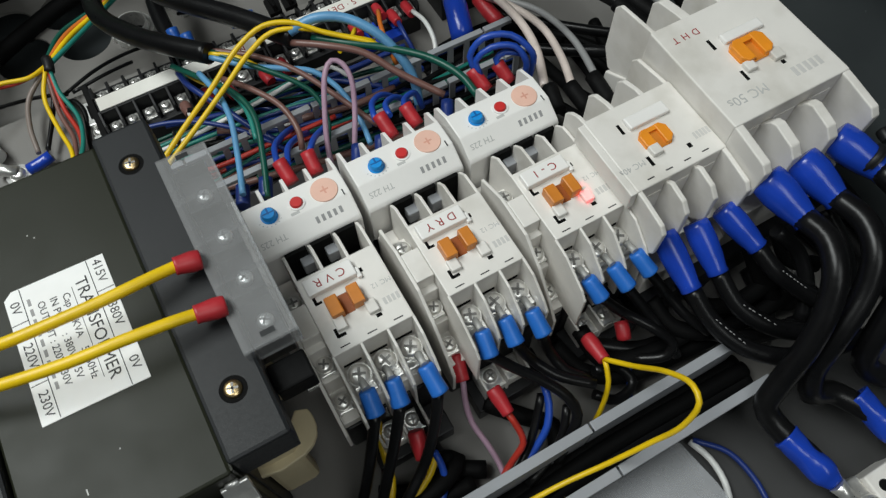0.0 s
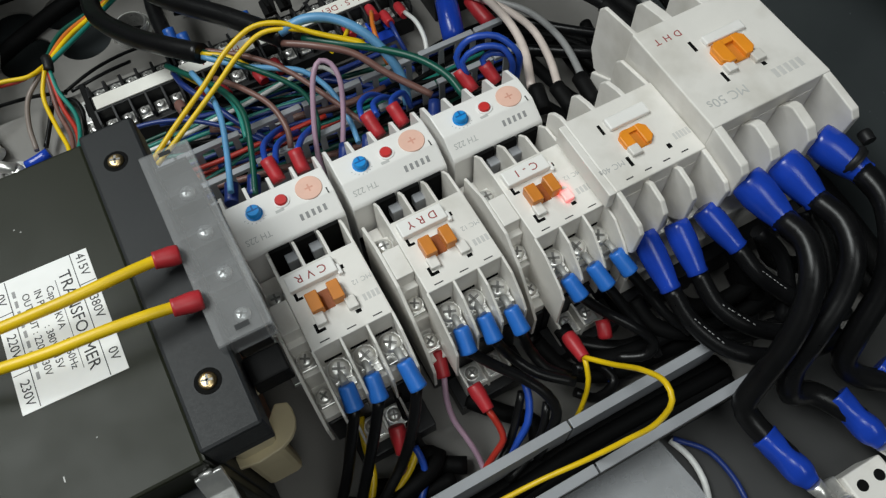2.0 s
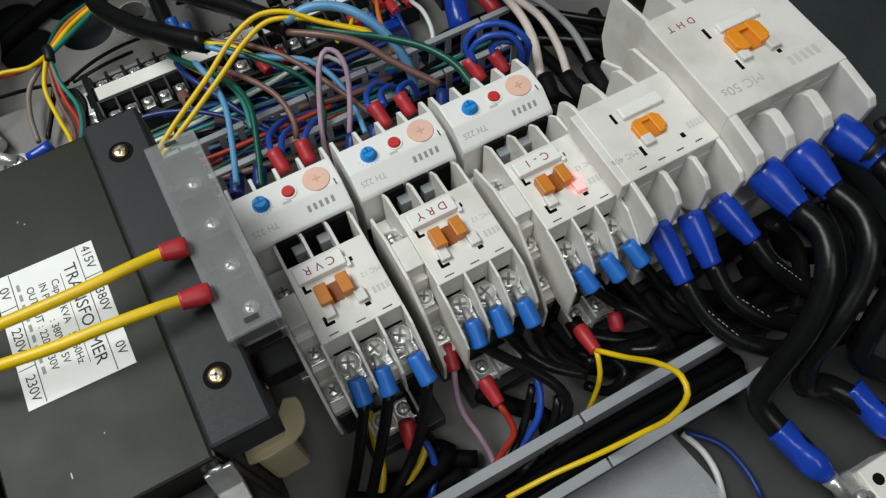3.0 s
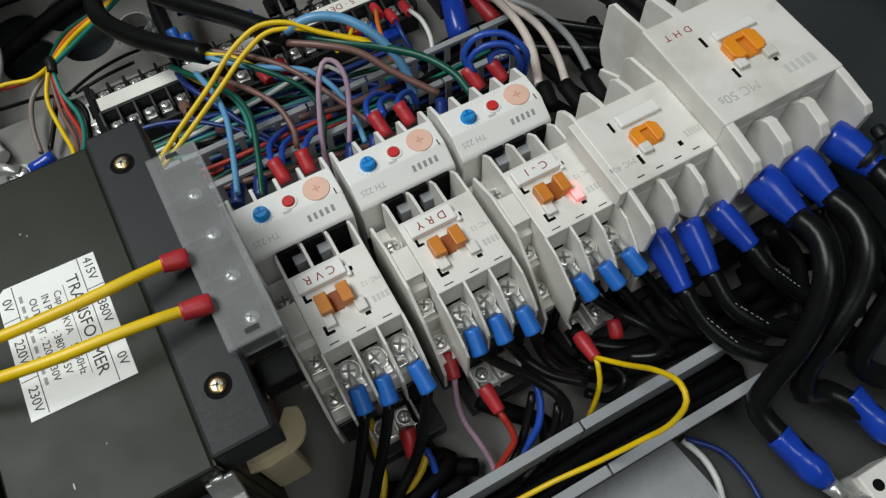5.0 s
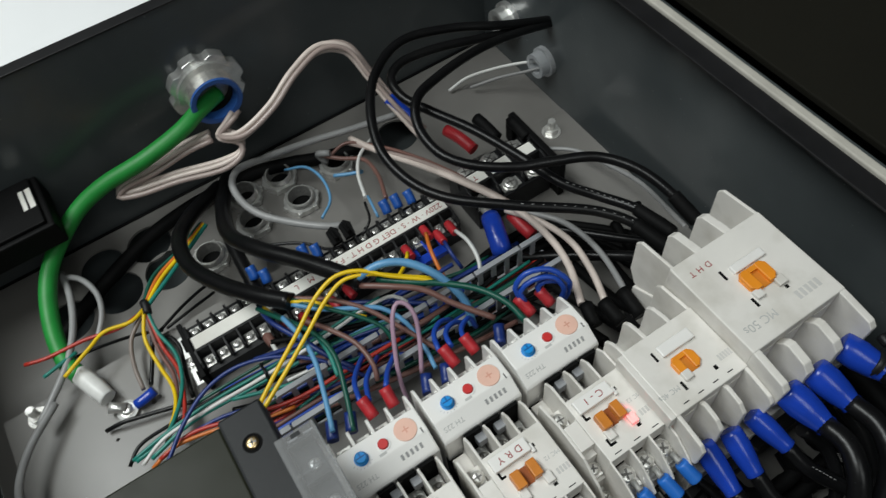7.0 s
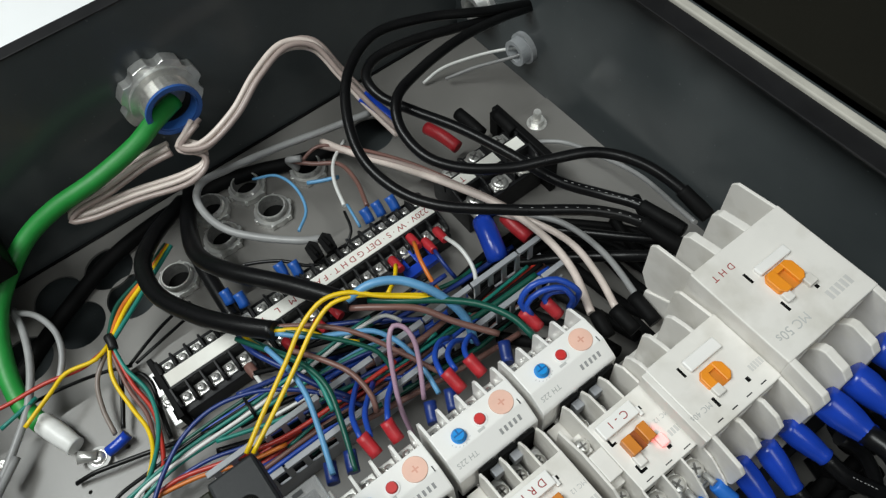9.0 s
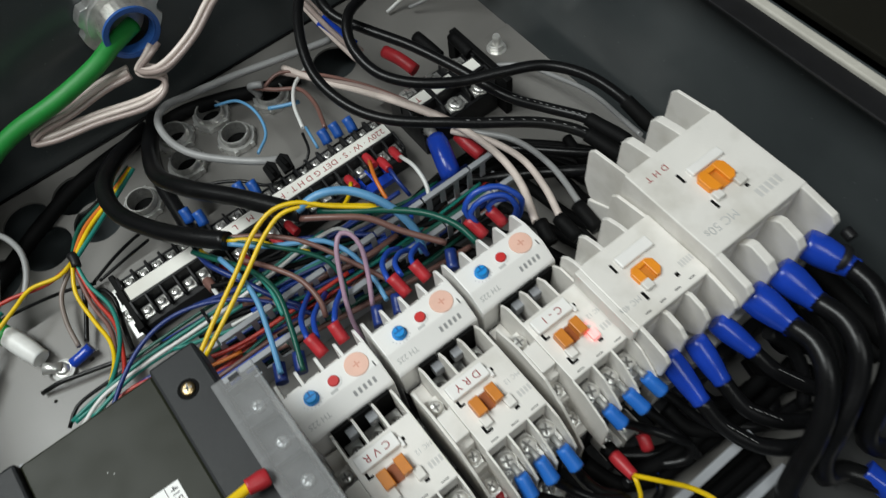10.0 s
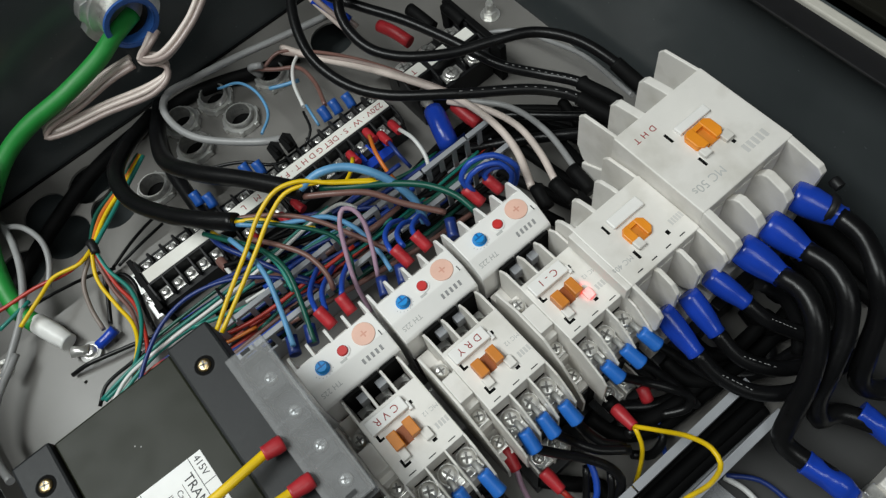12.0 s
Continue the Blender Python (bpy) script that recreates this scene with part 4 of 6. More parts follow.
side_grommet(27.2, 2.6, 1.2, DULLZ, "zinc conduit bush in the enclosure side", 0.9)


# ---- cables and wires ----
def wire(label, mat, r, pts, name="wire", group="loose panel wires", wobble=0.0):
    ps = spline(pts)
    ob = part(name, sweep(ps, [r] * len(ps), 10 if r < 0.3 else 14), mat, at=ps[0])
    tagged(ob, label, "cable" if r > 0.26 else "wire", group)
    return ob


def sleeve(ob, name, a, b, ra, rb, mat, label=""):
    """A moulded sleeve or boot from a to b, in the plan's centimetres, on a wire."""
    a, b = Vector(a), Vector(b)
    o = ob.location * 100
    ps = [a + (b - a) * t for t in (0, 0.02, 0.10, 0.35, 0.65, 0.9, 0.98, 1.0)]
    rs = [ra * 0.78, ra * 0.94, ra, ra * 1.04, (ra + rb) / 2 * (1.04 if ra > 0.5 else 1), rb * (0.94 if ra > 0.5 else 1), rb, rb * 0.86]
    bm = sweep([p - o for p in ps], rs, 16)
    return part(name, bm, mat, ob, label)


def shrunk_boot(ob, a, b):
    """A heat-shrunk boot with a flared mouth, lumpy over the crimp."""
    a, b = Vector(a) - ob.location * 100, Vector(b) - ob.location * 100
    bm, seg, rings = bmesh.new(), 24, 22
    d = (b - a).normalized()
    u = d.orthogonal().normalized()
    w = d.cross(u)
    rows = []
    for i in range(rings + 1):
        t = i / rings
        r = 0.54 + 0.10 * math.exp(-((t / 0.07) ** 2)) + 0.09 * math.sin(math.pi * t) ** 2 + 0.05 * math.sin(11 * t) - 0.12 * max(0, t - 0.82) / 0.18
        rows.append([bm.verts.new(a + (b - a) * t + (u * math.cos(q) + w * math.sin(q)) * (r + 0.03 * math.sin(3 * q + 4 * t) + 0.014 * math.sin(5 * q - 9 * t))) for q in (2 * math.pi * k / seg for k in range(seg))])
    for p, q in zip(rows, rows[1:]):
        for k in range(seg):
            bm.faces.new((p[k], p[(k + 1) % seg], q[(k + 1) % seg], q[k])).smooth = True
    bm.faces.new(rows[0][::-1]), bm.faces.new(rows[-1])
    return part("boot", bm, BOOT, ob, "royal blue heat-shrunk boot")


def tongue(ob, a, b, w, mat=None):
    """The flat crimp tongue between a sleeve and its screw."""
    a, b = Vector(a) - ob.location * 100, Vector(b) - ob.location * 100
    return part("crimp_tongue", sweep([a, (a + b) / 2, b], [w, w * 0.8, w], 8), mat or STEEL, ob)


def text_on(ob, pts, n, mat, r):
    """A row of small printed dashes along a cable's upper side."""
    o = ob.location * 100
    ps = spline(pts, 0.1)
    for k in range(n):
        p = ps[min(len(ps) - 2, int((k + 0.5) / n * len(ps)))]
        d = (ps[min(len(ps) - 1, int((k + 0.5) / n * len(ps)) + 1)] - p).normalized()
        c = p + Vector((0, -0.25, 1)).normalized() * r - o
        part("print_dash", sweep([c - d * (0.05 + 0.02 * (k % 3)), c + d * (0.05 + 0.015 * (k % 4))], [0.022, 0.022], 6), mat, ob)



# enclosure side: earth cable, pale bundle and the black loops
# w0 to w8: points pulled along camera rays to fit the view.
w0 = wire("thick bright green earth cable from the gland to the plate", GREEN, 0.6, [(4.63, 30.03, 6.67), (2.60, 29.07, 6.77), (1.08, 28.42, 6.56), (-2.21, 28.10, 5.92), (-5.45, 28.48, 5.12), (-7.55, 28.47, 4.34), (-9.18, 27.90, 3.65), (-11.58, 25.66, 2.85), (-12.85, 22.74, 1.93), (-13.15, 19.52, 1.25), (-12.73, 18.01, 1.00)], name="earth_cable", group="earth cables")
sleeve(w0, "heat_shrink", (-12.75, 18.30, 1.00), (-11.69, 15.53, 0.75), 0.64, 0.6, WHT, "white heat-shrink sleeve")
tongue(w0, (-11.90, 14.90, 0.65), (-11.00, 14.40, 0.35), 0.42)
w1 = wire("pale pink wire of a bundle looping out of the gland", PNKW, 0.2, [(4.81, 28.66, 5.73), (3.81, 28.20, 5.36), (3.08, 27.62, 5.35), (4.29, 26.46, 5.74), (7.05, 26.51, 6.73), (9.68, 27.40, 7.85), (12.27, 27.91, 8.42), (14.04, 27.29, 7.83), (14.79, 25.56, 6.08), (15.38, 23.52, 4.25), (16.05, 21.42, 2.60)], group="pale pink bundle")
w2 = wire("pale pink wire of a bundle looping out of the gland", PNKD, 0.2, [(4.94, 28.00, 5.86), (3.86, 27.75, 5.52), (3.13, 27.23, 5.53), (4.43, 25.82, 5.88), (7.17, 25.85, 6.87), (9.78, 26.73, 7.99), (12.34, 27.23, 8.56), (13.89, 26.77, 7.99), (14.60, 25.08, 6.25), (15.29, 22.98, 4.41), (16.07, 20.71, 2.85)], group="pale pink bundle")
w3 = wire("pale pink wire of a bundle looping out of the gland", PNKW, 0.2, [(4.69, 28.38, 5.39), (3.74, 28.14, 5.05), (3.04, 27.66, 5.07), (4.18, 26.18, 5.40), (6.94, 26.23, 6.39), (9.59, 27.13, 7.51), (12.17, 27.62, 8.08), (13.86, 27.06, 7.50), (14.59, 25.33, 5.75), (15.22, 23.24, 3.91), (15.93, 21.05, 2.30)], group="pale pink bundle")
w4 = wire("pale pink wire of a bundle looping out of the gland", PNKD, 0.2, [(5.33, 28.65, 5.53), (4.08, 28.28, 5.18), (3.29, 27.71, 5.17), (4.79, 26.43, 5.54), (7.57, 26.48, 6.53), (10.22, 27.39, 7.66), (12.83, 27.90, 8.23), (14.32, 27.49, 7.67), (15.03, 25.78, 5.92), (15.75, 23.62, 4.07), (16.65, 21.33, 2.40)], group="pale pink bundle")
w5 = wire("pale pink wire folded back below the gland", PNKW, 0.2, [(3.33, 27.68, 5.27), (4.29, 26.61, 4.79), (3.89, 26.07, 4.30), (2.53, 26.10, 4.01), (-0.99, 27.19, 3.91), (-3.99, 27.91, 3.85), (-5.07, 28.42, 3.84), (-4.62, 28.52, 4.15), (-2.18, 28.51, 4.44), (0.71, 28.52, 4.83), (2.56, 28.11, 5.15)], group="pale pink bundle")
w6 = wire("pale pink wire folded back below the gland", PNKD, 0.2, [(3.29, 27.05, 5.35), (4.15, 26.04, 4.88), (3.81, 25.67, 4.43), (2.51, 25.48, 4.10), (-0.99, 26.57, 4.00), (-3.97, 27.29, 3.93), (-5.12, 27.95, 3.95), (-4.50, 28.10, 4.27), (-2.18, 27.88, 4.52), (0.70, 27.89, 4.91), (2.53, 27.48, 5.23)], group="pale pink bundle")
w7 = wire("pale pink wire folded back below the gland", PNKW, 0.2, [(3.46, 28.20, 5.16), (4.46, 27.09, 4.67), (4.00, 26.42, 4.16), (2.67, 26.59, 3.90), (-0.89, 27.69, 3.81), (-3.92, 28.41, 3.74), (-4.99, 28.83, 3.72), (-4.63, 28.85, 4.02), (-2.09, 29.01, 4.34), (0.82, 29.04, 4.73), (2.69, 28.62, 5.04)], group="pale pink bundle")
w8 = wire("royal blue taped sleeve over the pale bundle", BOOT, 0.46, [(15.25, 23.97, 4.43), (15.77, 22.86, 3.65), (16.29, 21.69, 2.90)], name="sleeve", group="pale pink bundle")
w9 = wire("black rubber power cable looping to the large contactor", BLACKW, 0.33, [(21.54, 0.92, 6.6), (20.87, 3.38, 7), (19.47, 5.18, 7.4), (15.79, 8.24, 7.6), (12.54, 11.44, 7.6), (11.34, 13.66, 7.8), (10.99, 16.57, 8.2), (12.04, 19.65, 8.8), (13.95, 22.13, 9.2), (16.94, 23.68, 9.2), (20.67, 23.27, 8.6), (24.94, 22.04, 7.5), (30.85, 22.18, 5)], name="power_cable", group="black power cables")
text_on(w9, [(20.87, 3.38, 7), (19.47, 5.18, 7.4), (15.79, 8.24, 7.6)], 12, INKG, 0.335)
sleeve(w9, "heat_shrink", (21.54, 0.92, 6.6), (20.87, 3.38, 7), 0.46, 0.44, BLACKM, "black heat-shrink sleeve")
w10 = wire("black rubber power cable looping to the large contactor", BLACKW, 0.33, [(23.62, 1.1, 7.5), (23.38, 3.08, 8.2), (22.77, 5.62, 8.6), (21.39, 7.84, 8.6), (19.14, 9.19, 8.5), (17.07, 10.27, 8.4), (14.85, 12.19, 8.4), (13.77, 14.02, 8.6), (13.76, 16.42, 9), (14.74, 18.05, 9.4), (17.36, 19.36, 9), (21.2, 20.3, 8.5), (25.34, 21.32, 7), (30.35, 22.23, 5)], name="power_cable", group="black power cables")
sleeve(w10, "heat_shrink", (23.62, 1.1, 7.5), (23.38, 3.08, 8.2), 0.46, 0.44, BLACKM, "black heat-shrink sleeve")
w11 = wire("black rubber power cable looping to the large contactor", BLACKW, 0.33, [(22.49, 1.6, 6.6), (22.03, 4.43, 6.4), (20.98, 6.59, 6.2), (19.66, 8.63, 6.4), (18.32, 12.29, 7), (17.15, 15.23, 7.4), (15.67, 17.89, 7.8), (14.6, 19.97, 8.2), (14.78, 21.68, 8.4), (16.04, 22.61, 8.4), (18.73, 22.61, 8.2), (22.07, 22.12, 7.6), (25.87, 21.98, 6.5), (30.55, 22.46, 5)], name="power_cable", group="black power cables")
text_on(w11, [(22.03, 4.43, 6.4), (20.98, 6.59, 6.2), (19.66, 8.63, 6.4)], 12, INKG, 0.335)
sleeve(w11, "heat_shrink", (22.49, 1.6, 6.6), (22.03, 4.43, 6.4), 0.46, 0.44, BLACKM, "black heat-shrink sleeve")
w12 = wire("black cable behind the power terminals", BLACKW, 0.3, [(22.91, 1.58, 5), (21.52, 4.29, 3.6), (19.67, 7.25, 2.6), (18.07, 9.21, 2.3), (17.59, 10.33, 2.6)], name="power_cable", group="black power cables")
w13 = wire("black cable behind the power terminals", BLACKW, 0.36, [(22.32, 1.13, 4.6), (20.66, 3.79, 3), (18.08, 6.49, 2), (15.79, 8.19, 1.8), (14.88, 8.87, 2.4)], name="power_cable", group="black power cables")
w14 = wire("grey cable along the plate corner", GRYW, 0.16, [(23.39, 15.3, 1), (24.8, 13.62, 1.4), (25.3, 10.07, 2.6), (25.07, 6.98, 4), (24.44, 3.71, 5), (23.77, 1.79, 6)])
w15 = wire("pale pink wire to the medium contactor", PNKW, 0.24, [(12.02, 25.64, 0.6), (13.07, 22.48, 1.2), (14.43, 18.53, 2.4), (15.88, 13.98, 3.6), (16.85, 10.55, 4.2), (17.11, 6.91, 4.8), (16.64, 4.2, 5.2), (15.39, 1.41, 5.6)], group="pale pink bundle")
wire("dull pink wire beside the pale pair", PNKD, 0.17, [(11.6, 25.6, 0.4), (12.9, 22.9, 1.1), (14.5, 18.9, 2.5), (16.1, 14.2, 3.5), (17.1, 10.9, 3.9), (17.5, 8.6, 3.9)], group="pale pink bundle")
wire("brown core from a conduit fitting", BRN, 0.14, [(9.7, 25.2, 0.2), (11.4, 25.4, 0.6), (13.2, 23.2, 1.1), (15.0, 19.0, 2.2), (16.2, 15.4, 2.8)], group="pale pink bundle")
wire("grey sheathed cable end at a conduit fitting", GRYW, 0.26, [(9.6, 25.6, -0.6), (9.2, 25.9, 0.3), (9.3, 25.4, 0.9), (9.9, 24.9, 1.0)], "cable_end", "pale pink bundle")
w16 = wire("pale pink wire to the medium contactor", PNKW, 0.22, [(16.7, 10.95, 3.4), (17.86, 8.48, 3.8), (18.19, 5.81, 4.4), (17.58, 3.06, 5), (16.65, 0.82, 5.6)], group="pale pink bundle")
w17 = wire("grey wire to the medium contactor", GRYW, 0.2, [(17.79, 10.56, 2.8), (19.2, 7.86, 3.4), (19.19, 4.44, 4.4), (18.21, 1.05, 5.4), (17.84, 0.06, 5.6)])
w18 = wire("matt black vinyl boot on a contactor wire", BLACKM, 0.42, [(15.54, 1.22, 5.7), (15.32, 0.51, 5.7), (15.15, -0.17, 5.6)], name="cable_boot", group="black boots")
w19 = wire("matt black vinyl boot on a contactor wire", BLACKM, 0.42, [(16.49, 0.8, 5.7), (16.47, -0.05, 5.7), (16.51, -0.85, 5.6)], name="cable_boot", group="black boots")
w20 = wire("matt black vinyl boot on a contactor wire", BLACKM, 0.42, [(17.86, 0.75, 5.7), (17.75, -0.23, 5.7), (17.68, -1.16, 5.6)], name="cable_boot", group="black boots")
w21 = wire("two-core thin white wire from the grommet", WHT, 0.13, [(29.21, 21.72, 1.7), (27.59, 23.48, 1.2), (25.66, 25.36, 0.2), (23.79, 26.73, -0.8), (22.25, 27.09, -1.6)])
w22 = wire("thin white wire from the grommet", GRYW, 0.13, [(29.01, 21.49, 1.7), (27.46, 22.65, 1), (25.59, 24.58, -0.2), (23.71, 25.93, -1.2)])

# sheathed cables across the box back
w24 = wire("black sheathed cable along the foot of the enclosure side", BLACKM, 0.55, [(13.0, 26.0, -1.4), (9.8, 26.9, -1.4), (7.4, 28.0, -1.4), (4.4, 28.9, -1.4), (1.9, 28.9, -1.4), (-0.9, 28.9, -1.4), (-4.9, 28.2, -1.5), (-9.8, 25.9, -1.5), (-14.2, 23.1, -1.5)], name="conduit", group="black conduits")
w27 = wire("thick black sheathed control cable with its wires fanning out", BLACKW, 0.56, [(2.36, 28.55, 0), (0.79, 24.27, 2), (0.17, 20.01, 4), (1.16, 16.95, 5.2), (3.28, 13.49, 6), (5.38, 9.79, 6.7)], name="control_cable", group="black control cables")
text_on(w27, [(3.68, 12.84, 6.1), (5.16, 10.18, 6.6)], 8, INKG, 0.57)
w28 = wire("thick black sheathed control cable with its wires fanning out", BLACKW, 0.55, [(1.39, 27.87, 0.2), (-1.64, 24.43, 2.5), (-2.92, 22.28, 3.4), (-3.1, 19.21, 4.2), (-1.81, 15.7, 5.2), (-0.3, 13.14, 6), (1.21, 11.17, 6.5)], name="control_cable", group="black control cables")
w29 = wire("black sheathed cable under the others", BLACKW, 0.5, [(2.2, 27.9, 0.2), (1.0, 25.2, 1.2), (0.1, 21.8, 1.5), (-0.1, 18.6, 1.6), (-0.2, 16.3, 1.6)], name="control_cable", group="black control cables")
w30 = wire("grey sheathed cable looping to the terminal block", GRYW, 0.27, [(16.06, 25.03, 1.2), (12.31, 25.81, 1.3), (8.88, 26.49, 1.5), (5.16, 26.68, 2), (3.18, 26.5, 2.4), (2.29, 25.59, 2.5), (2.11, 23.6, 2.5), (2.74, 21.59, 2.5), (4.22, 19.64, 2.5), (6.15, 17.78, 2.5), (7.19, 17.29, 2.3)], name="control_cable")
w31 = wire("thin sky blue wire at a conduit fitting", SKY, 0.11, [(6.33, 25.98, 0.5), (7.66, 24.61, 1.2), (8.11, 22.5, 1.5), (7.64, 20.4, 1.5), (6.37, 19.27, 1.6)])
w32 = wire("brown core of a cut cable", BRN, 0.16, [(9.24, 25.54, 0.6), (10.37, 24.18, 0.7), (11.7, 22.72, 1), (11.7, 20.37, 1.5), (10.95, 17.72, 2)])
w33 = wire("sky blue core of a cut cable", SKY, 0.15, [(9.17, 23.14, 0.5), (10.04, 22.56, 0.6), (11.09, 21.82, 0.9)])
w34 = wire("pale grey wire to the terminal block", WHT, 0.14, [(13.36, 24.69, 0.4), (11.65, 23.24, 1), (10.55, 21.36, 1.5), (9.77, 18.73, 2)])
w35 = wire("thin sky blue wire to the terminal block", SKY, 0.1, [(9.97, 18.68, 2), (9.74, 17.37, 2.2), (9.64, 16.62, 2)])
w36 = wire("thin black wire over the conduit fittings", BLACKW, 0.12, [(0.98, 19.51, 2), (2.37, 18.85, 2.2), (4.2, 17.49, 2.4), (5.46, 16.14, 2.2), (6.57, 15.91, 2)])
w37 = wire("thin black wire down to the terminal block", BLACKW, 0.1, [(9.45, 18.13, 2.3), (8.94, 16.59, 2.2), (7.94, 16.04, 1.8)])
w38 = wire("blue vinyl crimp boot on a terminal wire", CRIMPB, 0.35, [(10.43, 17.32, 2.6), (10.43, 16.88, 2.3), (10.37, 16.48, 2)], name="crimp_boot", group="blue crimp boots")
w39 = wire("blue vinyl crimp boot on a terminal wire", CRIMPB, 0.35, [(11.32, 17.28, 2.6), (11.32, 16.83, 2.3), (11.26, 16.43, 2)], name="crimp_boot", group="blue crimp boots")
w40 = wire("blue vinyl crimp boot on a terminal wire", CRIMPB, 0.35, [(12.3, 17.04, 2.6), (12.31, 16.59, 2.3), (12.25, 16.19, 2)], name="crimp_boot", group="blue crimp boots")
w41 = wire("blue vinyl crimp boot on a terminal wire", CRIMPB, 0.35, [(4.64, 16.91, 2.6), (4.63, 16.49, 2.3), (4.57, 16.11, 2)], name="crimp_boot", group="blue crimp boots")
w42 = wire("blue vinyl crimp boot on a terminal wire", CRIMPB, 0.35, [(0.21, 17.93, 2.6), (0.2, 17.52, 2.3), (0.13, 17.16, 2)], name="crimp_boot", group="blue crimp boots")
w43 = wire("blue vinyl crimp boot on a terminal wire", CRIMPB, 0.35, [(0.81, 17.17, 2.6), (0.8, 16.76, 2.3), (0.73, 16.39, 2)], name="crimp_boot", group="blue crimp boots")
w44 = wire("blue vinyl crimp boot on a terminal wire", CRIMPB, 0.35, [(3.86, 17.39, 2.6), (3.86, 16.97, 2.3), (3.79, 16.6, 2)], name="crimp_boot", group="blue crimp boots")
for x in (7.15, 6.15):
    flag = thing("tape_flag", (x, 16.7, 2.35), "folded black tape flag standing on the terminal block", "tape", "black tape flags")
    part("fold", prism([(-0.42, -0.75), (0.38, -0.7), (0.55, 0.35), (0.2, 0.8), (-0.35, 0.5)], 2, 0.0, 0.3, 0.04), BLACKM, flag)
    part("fold", prism([(-0.75, 0.0), (-0.6, 0.75), (0.4, 0.55), (0.7, 0.0)], 0, -0.1, 0.1, 0.03), BLACKM, flag)

# wires that fan out over the middle duct
w46 = wire("yellow wire of a pair arching over the relays", YEL, 0.135, [(-3.48, 6.78, 5.4), (-1.82, 7.76, 5.9), (0.61, 9.15, 6.5), (2.52, 10.17, 7.2), (4.1, 10.47, 7.6), (5.44, 9.98, 7.6), (6.71, 8.93, 7.2), (8.43, 7.68, 6.8), (9.39, 6.93, 6.4)], group="yellow pair")
w47 = wire("yellow wire of a pair arching over the relays", YEL, 0.135, [(-3.2, 6.56, 5.4), (-1.27, 7.51, 5.9), (1.09, 8.76, 6.5), (2.93, 9.75, 7), (4.36, 10.14, 7.3), (5.73, 9.68, 7.3), (7.51, 8.52, 6.9), (8.92, 7.59, 6.6)], group="yellow pair")
w48 = wire("sky blue wire arching from a black cable end", SKY, 0.26, [(5.23, 9.9, 7.1), (6.54, 9.65, 7.6), (7.86, 8.95, 7.6), (8.99, 7.6, 7.2), (9.7, 6.5, 6.2), (10.04, 5.66, 5), (9.81, 4.76, 4)])
w49 = wire("brown wire arching from a black cable end", BRN, 0.19, [(5.12, 9.66, 6.6), (6.62, 8.37, 6.8), (8.06, 7.21, 6.6), (9.18, 5.68, 6), (10.84, 3.82, 5.2)])
w50 = wire("dark green wire reaching the third relay", GRN, 0.2, [(6.19, 9.45, 6.6), (7.59, 8.13, 6.7), (9.33, 6.83, 6.6), (10.83, 5.22, 6.6), (11.65, 3.57, 6.5), (11.87, 2.18, 6.2)])
w51 = wire("brown wire over the middle duct", BRN, 0.15, [(1.34, 11.44, 6.4), (3.15, 10.09, 6.3), (4.65, 8.5, 6), (5.99, 6.2, 5.4), (7.08, 4.12, 4.8)])
w52 = wire("sky blue wire over the middle duct", SKY, 0.15, [(1.13, 11.08, 6.4), (2.56, 9.8, 6.2), (4.15, 8.87, 6), (5.47, 8.08, 5.8), (6.32, 6.71, 5.2), (6.5, 4.93, 4.6), (6.3, 3.38, 4.6)])
w53 = wire("yellow and green wire over the middle duct", YEL, 0.13, [(1.16, 11.21, 6.5), (2.28, 10.44, 6.4), (3.47, 8.98, 6), (4.53, 8.19, 5.5)])
w54 = wire("teal wire over the middle duct", GRN, 0.14, [(1.28, 11.29, 6.5), (3.04, 9.39, 6.2), (4.31, 8.06, 5.8), (5.05, 7.09, 5.2), (5.09, 5.97, 4.4), (4.63, 5.24, 3.6)])
w55 = wire("lilac wire in a tall hoop beside the second relay", LILAC, 0.14, [(5.51, 3.7, 4.4), (6.39, 5.12, 5.8), (6.72, 5.95, 6.8), (6.62, 6.6, 7.25), (6.2, 6.9, 7.4), (5.7, 6.6, 7.2), (4.95, 5.5, 6.1), (4.23, 4.04, 4.5), (4.02, 2.9, 3)])
w56 = wire("sky blue wire into the first relay", SKY, 0.16, [(0.3, 11.1, 5.6), (0.65, 8.93, 5.9), (0.61, 7.25, 6), (0.14, 5.28, 5.9), (-0.54, 2.92, 5.9)])
w57 = wire("teal wire into the first relay", GRN, 0.16, [(-0.74, 13.3, 4.5), (0.38, 11, 5.2), (1.41, 8.89, 5.7), (1.71, 6.91, 5.9), (1.12, 4.5, 5.7), (0.43, 2.46, 5.5)])
w58 = wire("brown wire into the first relay", BRN, 0.16, [(1.27, 10.3, 5.4), (2.34, 8.47, 5.8), (3.16, 6.77, 5.8), (3.3, 5.15, 5.5), (3.06, 4.51, 5)])
w59 = wire("blue wire into a red ferrule on the first relay", MBLUE, 0.16, [(1.54, 3.43, 6.2), (1.84, 4.85, 5.6), (2.62, 6.24, 4.4), (3.54, 7.5, 3)])
w60 = wire("blue wire into a red ferrule on the first relay", MBLUE, 0.16, [(1.98, 3.25, 6.2), (2.42, 4.52, 5.6), (3.15, 5.57, 4.6), (4.04, 6.78, 3)])
w61 = wire("blue wire into a red ferrule on the first relay", MBLUE, 0.16, [(3.14, 3.33, 6.2), (3.77, 4.4, 5.6), (4.71, 5.49, 4.6)])
